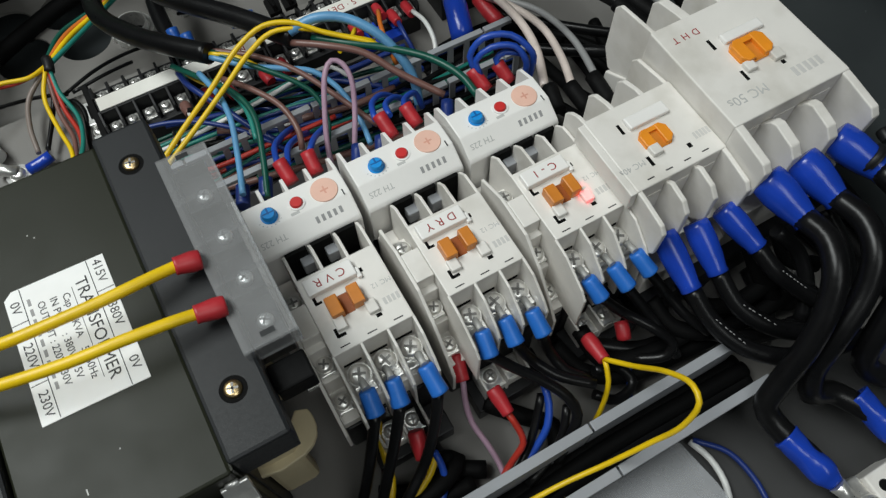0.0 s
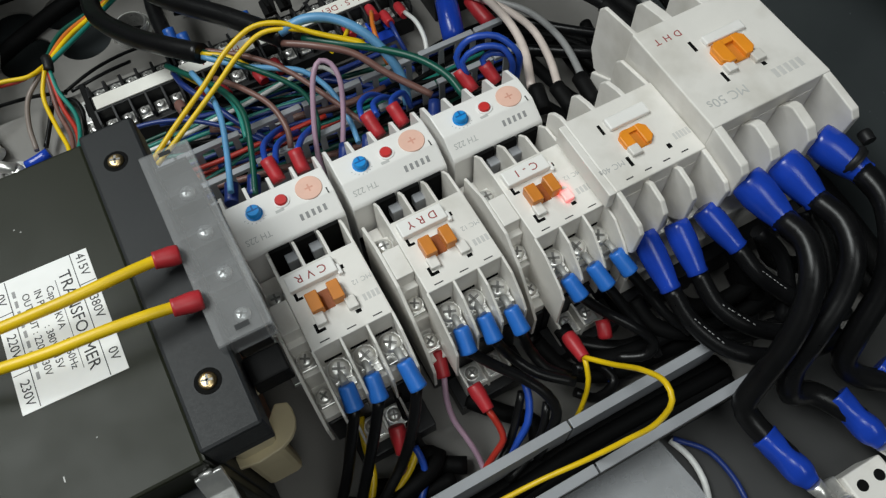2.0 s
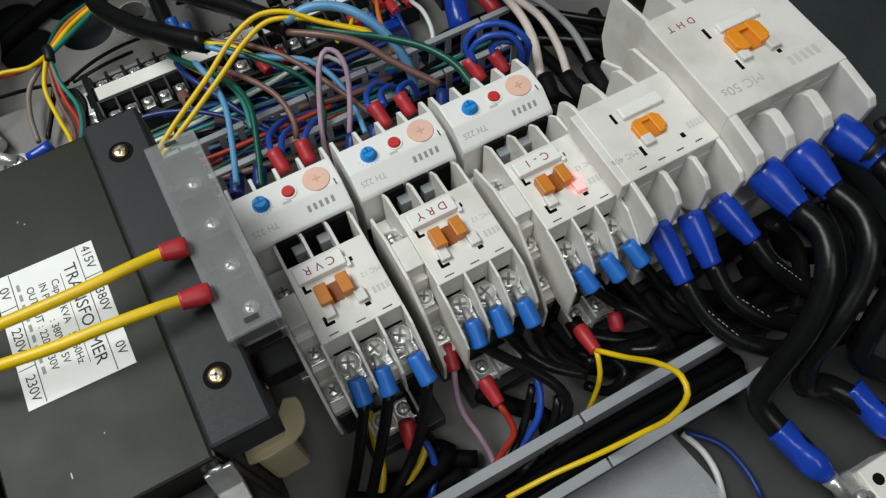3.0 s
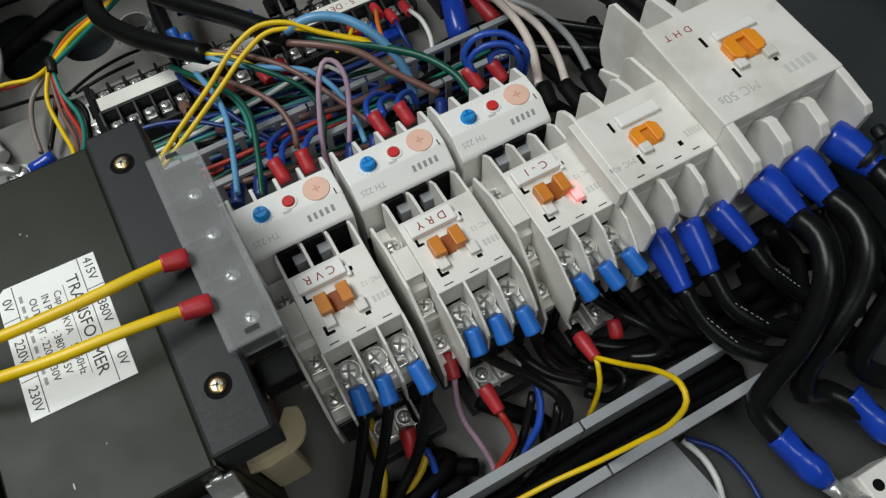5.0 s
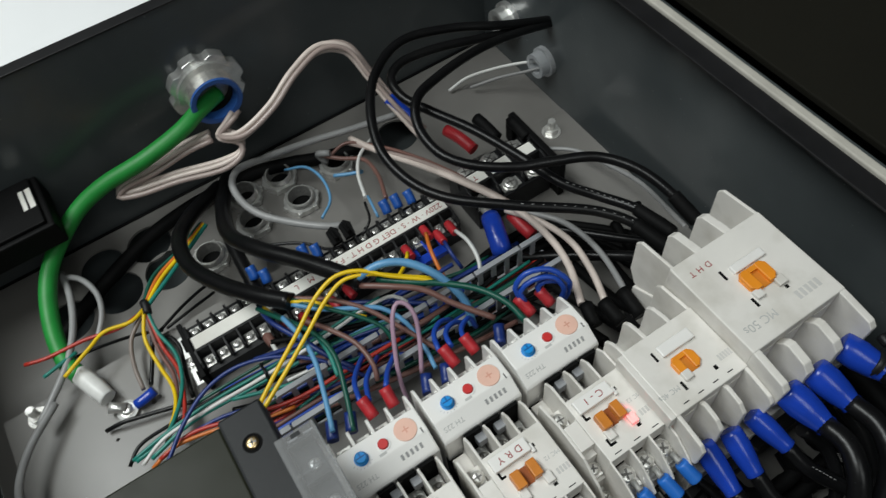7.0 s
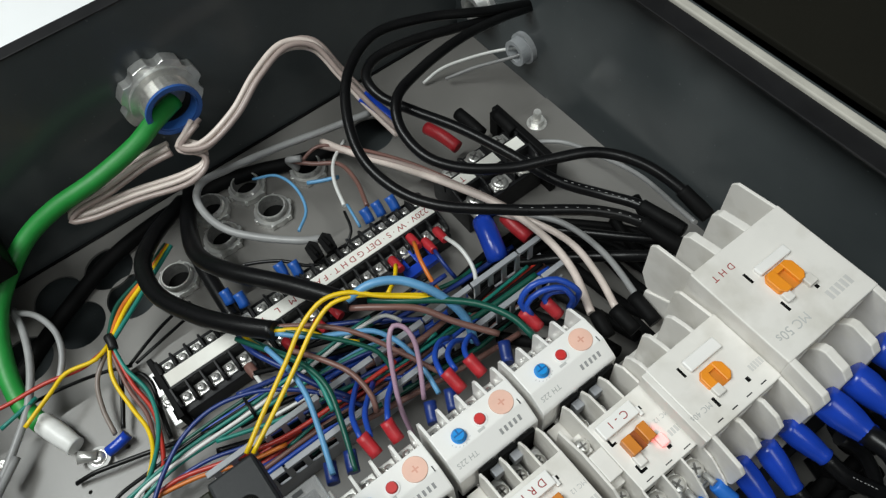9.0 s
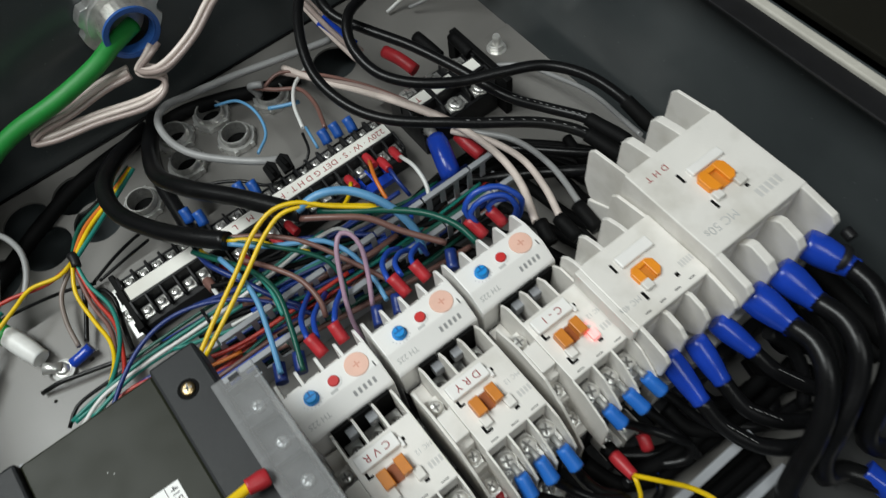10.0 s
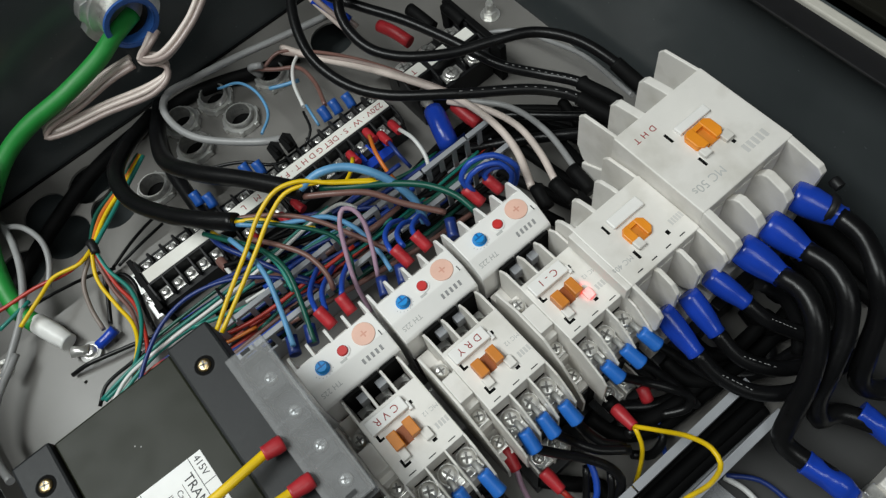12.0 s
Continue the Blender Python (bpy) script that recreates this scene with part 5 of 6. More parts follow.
w62 = wire("blue wire into a red ferrule on the second relay", MBLUE, 0.16, [(6.77, 3.47, 6.2), (7.13, 4.69, 5.8), (8.06, 5.59, 5), (8.94, 5.82, 4)])
w63 = wire("blue wire into a red ferrule on the second relay", MBLUE, 0.16, [(7.49, 3.34, 6.2), (7.73, 4.35, 5.8), (8.63, 5.09, 5), (9.46, 5.18, 4)])
w64 = wire("blue wire into a red ferrule on the second relay", MBLUE, 0.16, [(8.32, 3.14, 6.2), (8.66, 4.11, 5.8), (9.65, 4.81, 5), (9.88, 4.51, 4)])
w65 = wire("blue wire looping between ferrules of the third relay", MBLUE, 0.17, [(12.39, 3.2, 6.6), (12.25, 3.73, 7.4), (13, 3.79, 8.2), (14.24, 3.22, 8.3), (14.95, 2.3, 7.6), (15.13, 2.41, 6), (15.12, 2.69, 4.6)])
w66 = wire("blue wire looping between ferrules of the third relay", MBLUE, 0.17, [(12.47, 3.06, 6.6), (12.44, 3.49, 7.2), (13.26, 3.4, 7.8), (14.31, 2.88, 7.8), (14.69, 2.31, 7), (14.67, 2.43, 5.6)])
w67 = wire("blue wire looping between ferrules of the third relay", MBLUE, 0.17, [(13.59, 2.84, 6.6), (13.47, 3.22, 7), (13.97, 3.17, 7.3), (14.7, 2.73, 7.2)])
w68 = wire("red insulated ferrule on a relay terminal", FERR, 0.35, [(1.63, 3.48, 6.4), (1.69, 2.91, 6.15), (1.75, 2.33, 5.9)], name="ferrule", group="red ferrules")
w69 = wire("red insulated ferrule on a relay terminal", FERR, 0.35, [(3.03, 3.31, 6.4), (3.01, 2.78, 6.15), (3, 2.24, 5.9)], name="ferrule", group="red ferrules")
w70 = wire("red insulated ferrule on a relay terminal", FERR, 0.35, [(6.98, 3.53, 6.4), (7.06, 2.92, 6.15), (7.14, 2.31, 5.9)], name="ferrule", group="red ferrules")
w71 = wire("red insulated ferrule on a relay terminal", FERR, 0.35, [(8.36, 3.42, 6.4), (8.43, 2.88, 6.15), (8.51, 2.34, 5.9)], name="ferrule", group="red ferrules")
w72 = wire("red insulated ferrule on a relay terminal", FERR, 0.35, [(12.24, 3.51, 6.7), (12.38, 2.98, 6.35), (12.53, 2.44, 6)], name="ferrule", group="red ferrules")
w73 = wire("red insulated ferrule on a relay terminal", FERR, 0.35, [(13.53, 3.19, 6.7), (13.68, 2.76, 6.35), (13.82, 2.32, 6)], name="ferrule", group="red ferrules")
w74 = wire("dark blue ferrule behind the relay fins", NAVY, 0.34, [(-0.35, 3.73, 5.4), (-0.58, 3.21, 5.3), (-0.77, 2.7, 5.3)], name="ferrule", group="blue ferrules")
w75 = wire("dark blue ferrule behind the relay fins", NAVY, 0.34, [(0.78, 3.58, 5.4), (0.54, 3.05, 5.3), (0.34, 2.54, 5.3)], name="ferrule", group="blue ferrules")
w76 = wire("dark blue ferrule behind the relay fins", NAVY, 0.34, [(5.51, 3.07, 5.4), (5.24, 2.53, 5.3), (5, 2.01, 5.3)], name="ferrule", group="blue ferrules")
w77 = wire("dark blue ferrule behind the relay fins", NAVY, 0.34, [(6.75, 2.96, 5.4), (6.47, 2.41, 5.3), (6.22, 1.89, 5.3)], name="ferrule", group="blue ferrules")
w78 = wire("dark blue ferrule behind the relay fins", NAVY, 0.34, [(10.69, 3.24, 5.4), (10.38, 2.68, 5.3), (10.1, 2.15, 5.3)], name="ferrule", group="blue ferrules")

# the loom between the terminal blocks and the middle duct
w79 = wire("white wire in the loom beside the terminal blocks", WHT, 0.125, [(-10.99, 9.31, 2), (-9.45, 9.97, 2.2), (-6.29, 10.07, 2.4), (-2.22, 9.87, 2.7), (2.55, 9.84, 3.2), (5.4, 9.71, 3.8), (6.83, 9.21, 4.2), (7.37, 8.42, 4)], group="loom wires")
w80 = wire("teal wire in the loom beside the terminal blocks", TEAL, 0.125, [(-11.4, 9.91, 2), (-9.81, 10.14, 2.2), (-6.42, 10.46, 2.3), (-2.42, 10.3, 2.5), (1.11, 10.23, 2.8), (4.39, 10.2, 3.2), (6.21, 10.11, 3.4)], group="loom wires")
w81 = wire("teal wire in the loom beside the terminal blocks", TEAL, 0.133, [(-10.42, 9.36, 2), (-7.49, 10, 2.2), (-3.14, 9.76, 2.4), (0.59, 9.48, 2.6), (4.22, 8.81, 3), (6.98, 8.05, 3.2)], group="loom wires")
w82 = wire("teal wire in the loom beside the terminal blocks", GRN, 0.117, [(-7.03, 11.23, 1.8), (-3.27, 11.13, 2), (0.54, 10.77, 2.4), (3.5, 10.22, 2.8), (6.14, 9.83, 3)], group="loom wires")
w83 = wire("navy blue wire in the loom beside the terminal blocks", NAVY, 0.133, [(-9.7, 8.13, 2.6), (-7.78, 9.76, 3), (-5.9, 10.77, 3.3), (-3.88, 11.02, 3.5), (-1.63, 10.35, 3.6), (0.47, 8.92, 3.4), (2.21, 6.99, 3), (3.17, 5.71, 2.4)], group="loom wires")
w84 = wire("navy blue wire in the loom beside the terminal blocks", NAVY, 0.125, [(-8.69, 9.36, 2.2), (-5.71, 9.11, 2.4), (-2.87, 8.27, 2.4), (0.37, 7.89, 2.6), (4.09, 7.51, 2.8), (6.2, 7.05, 2.8)], group="loom wires")
w85 = wire("red wire in the loom beside the terminal blocks", REDW, 0.14, [(-9.95, 8.93, 2.2), (-7.78, 9.24, 2.4), (-4.65, 8.26, 2.6), (-1.43, 7.35, 2.8), (2.28, 7.1, 3), (5.81, 7.03, 3)], group="loom wires")
w86 = wire("orange wire in the loom beside the terminal blocks", ORGW, 0.125, [(-10.56, 8.78, 2), (-9.13, 9.09, 2.3), (-6.66, 8.66, 2.4), (-3.98, 7.63, 2.4), (-1.7, 7.11, 2.4)], group="loom wires")
w87 = wire("white wire in the loom beside the terminal blocks", WHT, 0.109, [(-1.35, 9.04, 2.2), (1.54, 8.58, 2.4), (4.73, 7.91, 2.6), (7.99, 7.23, 2.8)], group="loom wires")
w88 = wire("black wire in the loom beside the terminal blocks", BLACKW, 0.117, [(-11.82, 9.89, 1.6), (-10.89, 10.65, 1.8), (-8.7, 10.98, 1.6), (-5.37, 11.04, 1.6), (-0.91, 10.65, 1.8), (2.43, 10.14, 2)], group="loom wires")
w89 = wire("sky blue wire in the loom beside the terminal blocks", SKY, 0.109, [(2.11, 9.48, 2.4), (5.07, 8.93, 2.8), (7.02, 8.14, 3)], group="loom wires")
w90 = wire("brown wire in the loom beside the terminal blocks", BRN, 0.109, [(0.04, 8.79, 2.2), (3.04, 8.38, 2.6), (5.9, 7.77, 2.8)], group="loom wires")
w91 = wire("black wire in the loom beside the terminal blocks", BLACKW, 0.156, [(-3.29, 10, 1.6), (1.13, 9.44, 1.8), (5.49, 8.57, 2)], group="loom wires")
w92 = wire("navy blue wire in the loom beside the terminal blocks", NAVY, 0.117, [(1.29, 9.36, 2.6), (4.12, 8.66, 3), (6.47, 7.91, 3.2)], group="loom wires")
w93 = wire("red wire in the loom beside the terminal blocks", REDW, 0.109, [(-3.33, 7.83, 1.8), (0.61, 7.23, 2.2), (3.6, 6.9, 2.4), (6.78, 6.8, 2.4)], group="loom wires")
w94 = wire("yellow and teal wires leaving the first terminal block", TEAL, 0.15, [(-0.35, 13.95, 3), (0.48, 11.78, 4), (1.33, 9.56, 5), (1.56, 7.7, 5.4), (1.29, 5.86, 5.4)], group="loom wires")
w95 = wire("yellow striped wire leaving the first terminal block", YEL, 0.11, [(-0.35, 14.09, 3.1), (0.05, 12.48, 3.8), (0.76, 10.66, 4.6), (1.37, 9.62, 5)], group="loom wires")
w96 = wire("navy wires leaving the first terminal block", NAVY, 0.18, [(-0.6, 14.33, 2.8), (-0.39, 12.61, 3.4), (0.61, 10.4, 3.4), (1.6, 8.36, 3.2), (2.54, 6.9, 3)], group="loom wires")
w97 = wire("black cable tie round the loom", BLACKP, 0.1, [(-2.28, 10.94, 2.4), (-2.24, 9.84, 3), (-2.28, 9.62, 2.4)], name="cable_tie", group="cable ties")

# bunch tied over the plate edge
w98 = wire("yellow wire of the tied bunch rising to a fitting", YEL, 0.15, [(-0.98, 24.03, 1.6), (-3.22, 22.74, 1.5), (-5.28, 21.5, 1.6), (-7.1, 19.86, 1.7)], group="tied bunch")
w99 = wire("orange wire of the tied bunch rising to a fitting", ORGW, 0.15, [(-1.03, 24.12, 1.6), (-3.36, 22.86, 1.5), (-5.51, 21.7, 1.6), (-7.15, 19.9, 1.7)], group="tied bunch")
w100 = wire("teal wire of the tied bunch rising to a fitting", TEAL, 0.15, [(-0.89, 23.89, 1.6), (-3.01, 22.56, 1.5), (-4.93, 21.21, 1.6), (-7.01, 19.79, 1.7)], group="tied bunch")
w101 = wire("teal wire of the tied bunch rising to a fitting", GRN, 0.15, [(-1.1, 24.24, 1.6), (-3.54, 23.01, 1.5), (-5.8, 21.94, 1.6), (-7.23, 19.96, 1.7)], group="tied bunch")
w102 = wire("yellow wire of the tied bunch over the plate", YEL, 0.135, [(-7.19, 19.72, 1.8), (-8.25, 19.21, 1.9), (-10.06, 19.39, 2.1), (-11.28, 18.7, 2.2), (-13.25, 17.65, 2.2)], group="tied bunch")
w103 = wire("red wire of the tied bunch over the plate", REDW, 0.135, [(-7.27, 19.65, 1.7), (-9.03, 19.28, 1.8), (-11.4, 19.74, 1.9), (-14.05, 19.95, 1.9), (-15.34, 20.32, 1.9)], group="tied bunch")
w104 = wire("teal wire of the tied bunch over the plate", TEAL, 0.135, [(-12.19, 19.41, 1.6), (-13.39, 19.01, 1.8), (-14.52, 18.68, 1.9)], group="tied bunch")
w105 = wire("yellow wire of the tied bunch over the plate", YEL, 0.135, [(-7.25, 19.58, 1.8), (-8.01, 17.84, 1.4), (-7.95, 15.4, 1.2), (-7.74, 13.39, 1.3), (-8.05, 11.96, 1.5), (-9.21, 10.11, 1.8)], group="tied bunch")
w106 = wire("teal wire of the tied bunch over the plate", TEAL, 0.135, [(-7.09, 19.7, 1.7), (-7.15, 17.95, 1.4), (-6.7, 15.53, 1.3), (-7.07, 13.38, 1.4), (-8.06, 11.47, 1.7), (-9.37, 10.2, 1.9), (-11.28, 9.73, 2)], group="tied bunch")
w107 = wire("red wire of the tied bunch over the plate", REDW, 0.135, [(-7.19, 19.34, 1.6), (-7.26, 16.7, 1.2), (-7, 14.54, 1.2), (-7.32, 12.48, 1.4), (-7.94, 10.78, 1.6), (-8.9, 9.66, 1.8)], group="tied bunch")
w108 = wire("brown wire of the tied bunch over the plate", BRN, 0.135, [(-7.36, 19.39, 1.6), (-7.6, 16.56, 1.1), (-7.42, 14.24, 1.1), (-8.09, 11.82, 1.4), (-9.38, 9.87, 1.7)], group="tied bunch")
w109 = wire("grey-brown wire into a blue crimp", GUM, 0.15, [(-7.53, 19.53, 1.6), (-8.86, 18.39, 1.2), (-9.4, 16.58, 1), (-9.51, 14.72, 0.8)], group="tied bunch")
w110 = wire("black wire into a blue crimp", BLACKW, 0.14, [(-7.14, 18.82, 1.4), (-8.09, 16.72, 0.9), (-9, 14.8, 0.7)], group="tied bunch")
w111 = wire("royal blue ring crimp on the plate screw", BOOT, 0.34, [(-8.94, 14.3, 0.7), (-9.68, 14.18, 0.6), (-10.37, 14.16, 0.5)], name="crimp_boot", group="blue crimp boots")
w112 = wire("black cable tie round the bunch", BLACKP, 0.3, [(-7.03, 20.24, 1.8), (-7.02, 19.74, 1.8), (-7.14, 19.25, 1.7)], name="cable_tie", group="cable ties")
w113 = wire("cut black wire end over the earth screw", BLACKW, 0.15, [(-12.65, 13.71, 0.3), (-11.47, 13.47, 0.6), (-10.34, 13.15, 0.6), (-8.35, 12.58, 0.5), (-6.78, 12.02, 0.6)])
w114 = wire("black wire past the end clamp", BLACKW, 0.15, [(-7.59, 17.71, 0.5), (-6.73, 17.39, 0.8), (-6.38, 16.33, 0.8), (-6.77, 14.16, 0.6), (-7.04, 12.57, 0.4)])
w115 = wire("thin black wire over the plate edge", BLACKW, 0.11, [(-6.97, 18.44, 0.5), (-5.1, 19.34, 0.4), (-3.29, 20.34, -0.2), (-1.95, 20.69, -0.5)])
w116 = wire("thin black wire over the plate edge", BLACKW, 0.11, [(-6.61, 18.29, 0.5), (-4.43, 18.79, 0.4), (-2.77, 19.53, -0.2)])
w117 = wire("thin black wire along the plate edge", BLACKW, 0.12, [(-13.74, 20.85, -0.6), (-11.13, 20.33, -0.4), (-8.51, 19.17, 0.3), (-6.9, 18.33, 0.5)])
w118 = wire("pale grey wire looping down the enclosure edge", GRYW, 0.24, [(-11.25, 26.28, 1.5), (-11.19, 23.94, 1.8), (-11.73, 21.4, 1.8), (-12.88, 19.14, 1.6), (-14.69, 17.14, 1.4), (-15.91, 16.08, 1.2)])
w119 = wire("pale grey wire looping down the enclosure edge", GRYW, 0.2, [(-11.21, 25.98, 1.5), (-10.04, 24.42, 2), (-9.45, 22.26, 2.2), (-9.8, 20.68, 2), (-10.82, 19.32, 1.6)])
w120 = wire("pale grey wire beside the transformer", GRYW, 0.24, [(-14.56, 16.79, 1.4), (-16.66, 14.51, 1.8), (-17.66, 12.44, 2.2), (-17.59, 10.4, 3), (-16.98, 8.17, 4)])

# short wires at the lettered block
w121 = wire("yellow wire with a red ferrule at the lettered terminal block", YEL, 0.14, [(9.62, 12.44, 2.6), (8.9, 11.47, 3), (7.9, 10.69, 3.4)])
sleeve(w121, "ferrule", (9.76, 13.26, 2.1), (9.75, 12.05, 2.4), 0.3, 0.28, FERR, "red ferrule")
w122 = wire("orange wire with a red ferrule at the lettered terminal block", ORGW, 0.14, [(11.49, 13.06, 2.6), (10.91, 11.47, 3), (10.67, 9.97, 2.6), (10.8, 9.38, 1.8)])
sleeve(w122, "ferrule", (11.64, 13.92, 2.1), (11.6, 12.69, 2.4), 0.3, 0.28, FERR, "red ferrule")
w123 = wire("white wire with a red ferrule at the lettered terminal block", WHT, 0.14, [(13.26, 12.02, 2.6), (13.34, 10.51, 3), (13.06, 8.86, 2.8), (12.24, 7.69, 1.6)])
sleeve(w123, "ferrule", (13.29, 13.21, 2.1), (13.22, 11.99, 2.4), 0.3, 0.28, FERR, "red ferrule")
w124 = wire("navy wire with a red ferrule at the lettered terminal block", NAVY, 0.14, [(12.2, 11.85, 2.4), (12.06, 10.65, 2.4), (12.24, 9.81, 1.6)])
sleeve(w124, "ferrule", (12.22, 13.03, 2.1), (12.17, 11.82, 2.4), 0.3, 0.28, FERR, "red ferrule")
w125 = wire("red insulated ferrule at a terminal block", FERR, 0.3, [(4.92, 12.9, 2), (4.94, 12.34, 2.2), (5.04, 11.85, 2.2)], name="ferrule", group="red ferrules")
w126 = wire("red insulated ferrule at a terminal block", FERR, 0.3, [(3.7, 12.64, 2), (3.73, 12.09, 2.2), (3.84, 11.61, 2.2)], name="ferrule", group="red ferrules")
w127 = wire("red insulated ferrule at a terminal block", FERR, 0.3, [(1.49, 12.74, 2), (1.54, 12.19, 2.2), (1.65, 11.71, 2.2)], name="ferrule", group="red ferrules")
w128 = wire("red insulated ferrule at a terminal block", FERR, 0.3, [(0.25, 13.03, 2), (0.31, 12.48, 2.2), (0.42, 12, 2.2)], name="ferrule", group="red ferrules")
w129 = wire("white wire end in a brown ferrule", WHT, 0.14, [(-1.06, 12.29, 2), (-1.02, 11.12, 2.4), (-0.95, 10.49, 2.2)])
sleeve(w129, "ferrule", (-1.09, 12.85, 1.9), (-1.02, 11.88, 2.1), 0.32, 0.3, BRN, "")
w130 = wire("royal blue vinyl boot on the power block", BOOT, 0.7, [(15.7, 11.3, 2.9), (15.4, 10.5, 3.1), (15.05, 9.5, 3.0), (14.85, 8.7, 2.5)], name="cable_boot", group="blue cable boots")
tongue(w130, (15.7, 11.3, 2.9), (16.0, 12.6, 2.55), 0.42)
w131 = wire("red vinyl boot on the power block", FERR, 0.46, [(17.09, 10.75, 2.8), (17.08, 9.73, 2.8), (17.27, 8.62, 2.6)], name="cable_boot", group="red cable boots")
w132 = wire("red vinyl boot on the power block", FERR, 0.46, [(17.77, 20.05, 2.6), (18.06, 18.63, 2.8), (18.36, 17.25, 2.6)], name="cable_boot", group="red cable boots")
w133 = wire("matt black vinyl boot on the power block", BLACKM, 0.46, [(20.16, 19.53, 2.8), (20.24, 18.34, 2.8), (20.36, 17.11, 2.6)], name="cable_boot", group="black boots")
w134 = wire("matt black vinyl boot on the power block", BLACKM, 0.46, [(22, 17.67, 3), (22.01, 16.77, 3), (21.94, 15.48, 3)], name="cable_boot", group="black boots")

# front: leads of the small contactors
w135 = wire("black lead with a blue ferrule on a small contactor", BLACKW, 0.25, [(0.15, -9.45, 6.1), (-0.68, -10.4, 4.6), (-1.51, -11.2, 3), (-2.39, -12.03, 2)], name="lead", group="contactor leads")
sleeve(w135, "ferrule", (0.25, -8.59, 6.75), (0.15, -9.53, 6.15), 0.36, 0.4, FERB, "blue vinyl ferrule")
tongue(w135, (0.25, -8.59, 6.8), (0.25, -7.99, 6.62), 0.19, LUGZ)
w136 = wire("black lead with a blue ferrule on a small contactor", BLACKW, 0.25, [(1.21, -9.59, 6.1), (0.39, -10.51, 4.8), (-0.77, -11.61, 3), (-1.61, -12.46, 2)], name="lead", group="contactor leads")
sleeve(w136, "ferrule", (1.35, -8.68, 6.75), (1.22, -9.68, 6.15), 0.36, 0.4, FERB, "blue vinyl ferrule")
tongue(w136, (1.35, -8.68, 6.8), (1.35, -8.08, 6.62), 0.19, LUGZ)
w137 = wire("black lead with a blue ferrule on a small contactor", BLACKW, 0.25, [(2.83, -9.87, 6.1), (2.18, -10.7, 4.8), (1.13, -11.61, 3.1), (-0.02, -12.33, 2.4), (-0.89, -12.83, 1.8)], name="lead", group="contactor leads")
sleeve(w137, "ferrule", (2.77, -8.84, 6.75), (2.85, -10.03, 6.15), 0.36, 0.4, FERB, "blue vinyl ferrule")
tongue(w137, (2.77, -8.84, 6.8), (2.77, -8.24, 6.62), 0.19, LUGZ)
w138 = wire("black lead with a blue ferrule on a small contactor", BLACKW, 0.25, [(5.4, -9.48, 6.1), (6.19, -10.27, 5.2), (7.27, -11.39, 4.4), (7.88, -12.35, 3.9), (8.03, -13.09, 3.2), (7.41, -13.65, 2.3), (6.49, -14.17, 1.4)], name="lead", group="contactor leads")
sleeve(w138, "ferrule", (5.55, -8.69, 6.75), (5.42, -9.69, 6.15), 0.36, 0.4, FERB, "blue vinyl ferrule")
tongue(w138, (5.55, -8.69, 6.8), (5.55, -8.09, 6.62), 0.19, LUGZ)
w139 = wire("black lead with a blue ferrule on a small contactor", BLACKW, 0.25, [(6.63, -9.54, 6.1), (7.27, -10.2, 4.5), (7.94, -11.29, 4.1), (9.33, -12.43, 3.7)], name="lead", group="contactor leads")
sleeve(w139, "ferrule", (6.67, -8.67, 6.75), (6.65, -9.76, 6.15), 0.36, 0.4, FERB, "blue vinyl ferrule")
tongue(w139, (6.67, -8.67, 6.8), (6.67, -8.07, 6.62), 0.19, LUGZ)
w140 = wire("black lead with a blue ferrule on a small contactor", BLACKW, 0.25, [(7.88, -9.78, 6.1), (8.2, -10.35, 4.4), (8.46, -11.21, 3.9), (9.34, -12.03, 3.4)], name="lead", group="contactor leads")
sleeve(w140, "ferrule", (7.85, -8.93, 6.75), (7.89, -9.99, 6.15), 0.36, 0.4, FERB, "blue vinyl ferrule")
tongue(w140, (7.85, -8.93, 6.8), (7.85, -8.33, 6.62), 0.19, LUGZ)
w141 = wire("black lead with a blue ferrule on a small contactor", BLACKW, 0.25, [(10.94, -9.65, 6.1), (12.09, -10.38, 4.4), (13.13, -11.72, 3.9), (13.7, -12.5, 3.2), (13.32, -12.78, 2.7), (12.08, -12.04, 2.1)], name="lead", group="contactor leads")
sleeve(w141, "ferrule", (10.72, -8.89, 6.75), (10.95, -9.86, 6.15), 0.36, 0.4, FERB, "blue vinyl ferrule")
tongue(w141, (10.72, -8.89, 6.8), (10.72, -8.29, 6.62), 0.19, LUGZ)
w142 = wire("black lead with a blue ferrule on a small contactor", BLACKW, 0.25, [(12.27, -9.78, 6.1), (13.1, -10.75, 4.3), (13.6, -12.17, 3.3), (13.85, -12.96, 2.4)], name="lead", group="contactor leads")
sleeve(w142, "ferrule", (12.01, -8.93, 6.75), (12.27, -10, 6.15), 0.36, 0.4, FERB, "blue vinyl ferrule")
tongue(w142, (12.01, -8.93, 6.8), (12.01, -8.33, 6.62), 0.19, LUGZ)
w143 = wire("black lead with a blue ferrule on a small contactor", BLACKW, 0.25, [(13.53, -9.68, 6.1), (14.4, -10.63, 4.4), (14.8, -11.85, 3.8), (15.5, -12.88, 3.2)], name="lead", group="contactor leads")
sleeve(w143, "ferrule", (13.24, -8.89, 6.75), (13.53, -9.9, 6.15), 0.36, 0.4, FERB, "blue vinyl ferrule")
tongue(w143, (13.24, -8.89, 6.8), (13.24, -8.29, 6.62), 0.19, LUGZ)

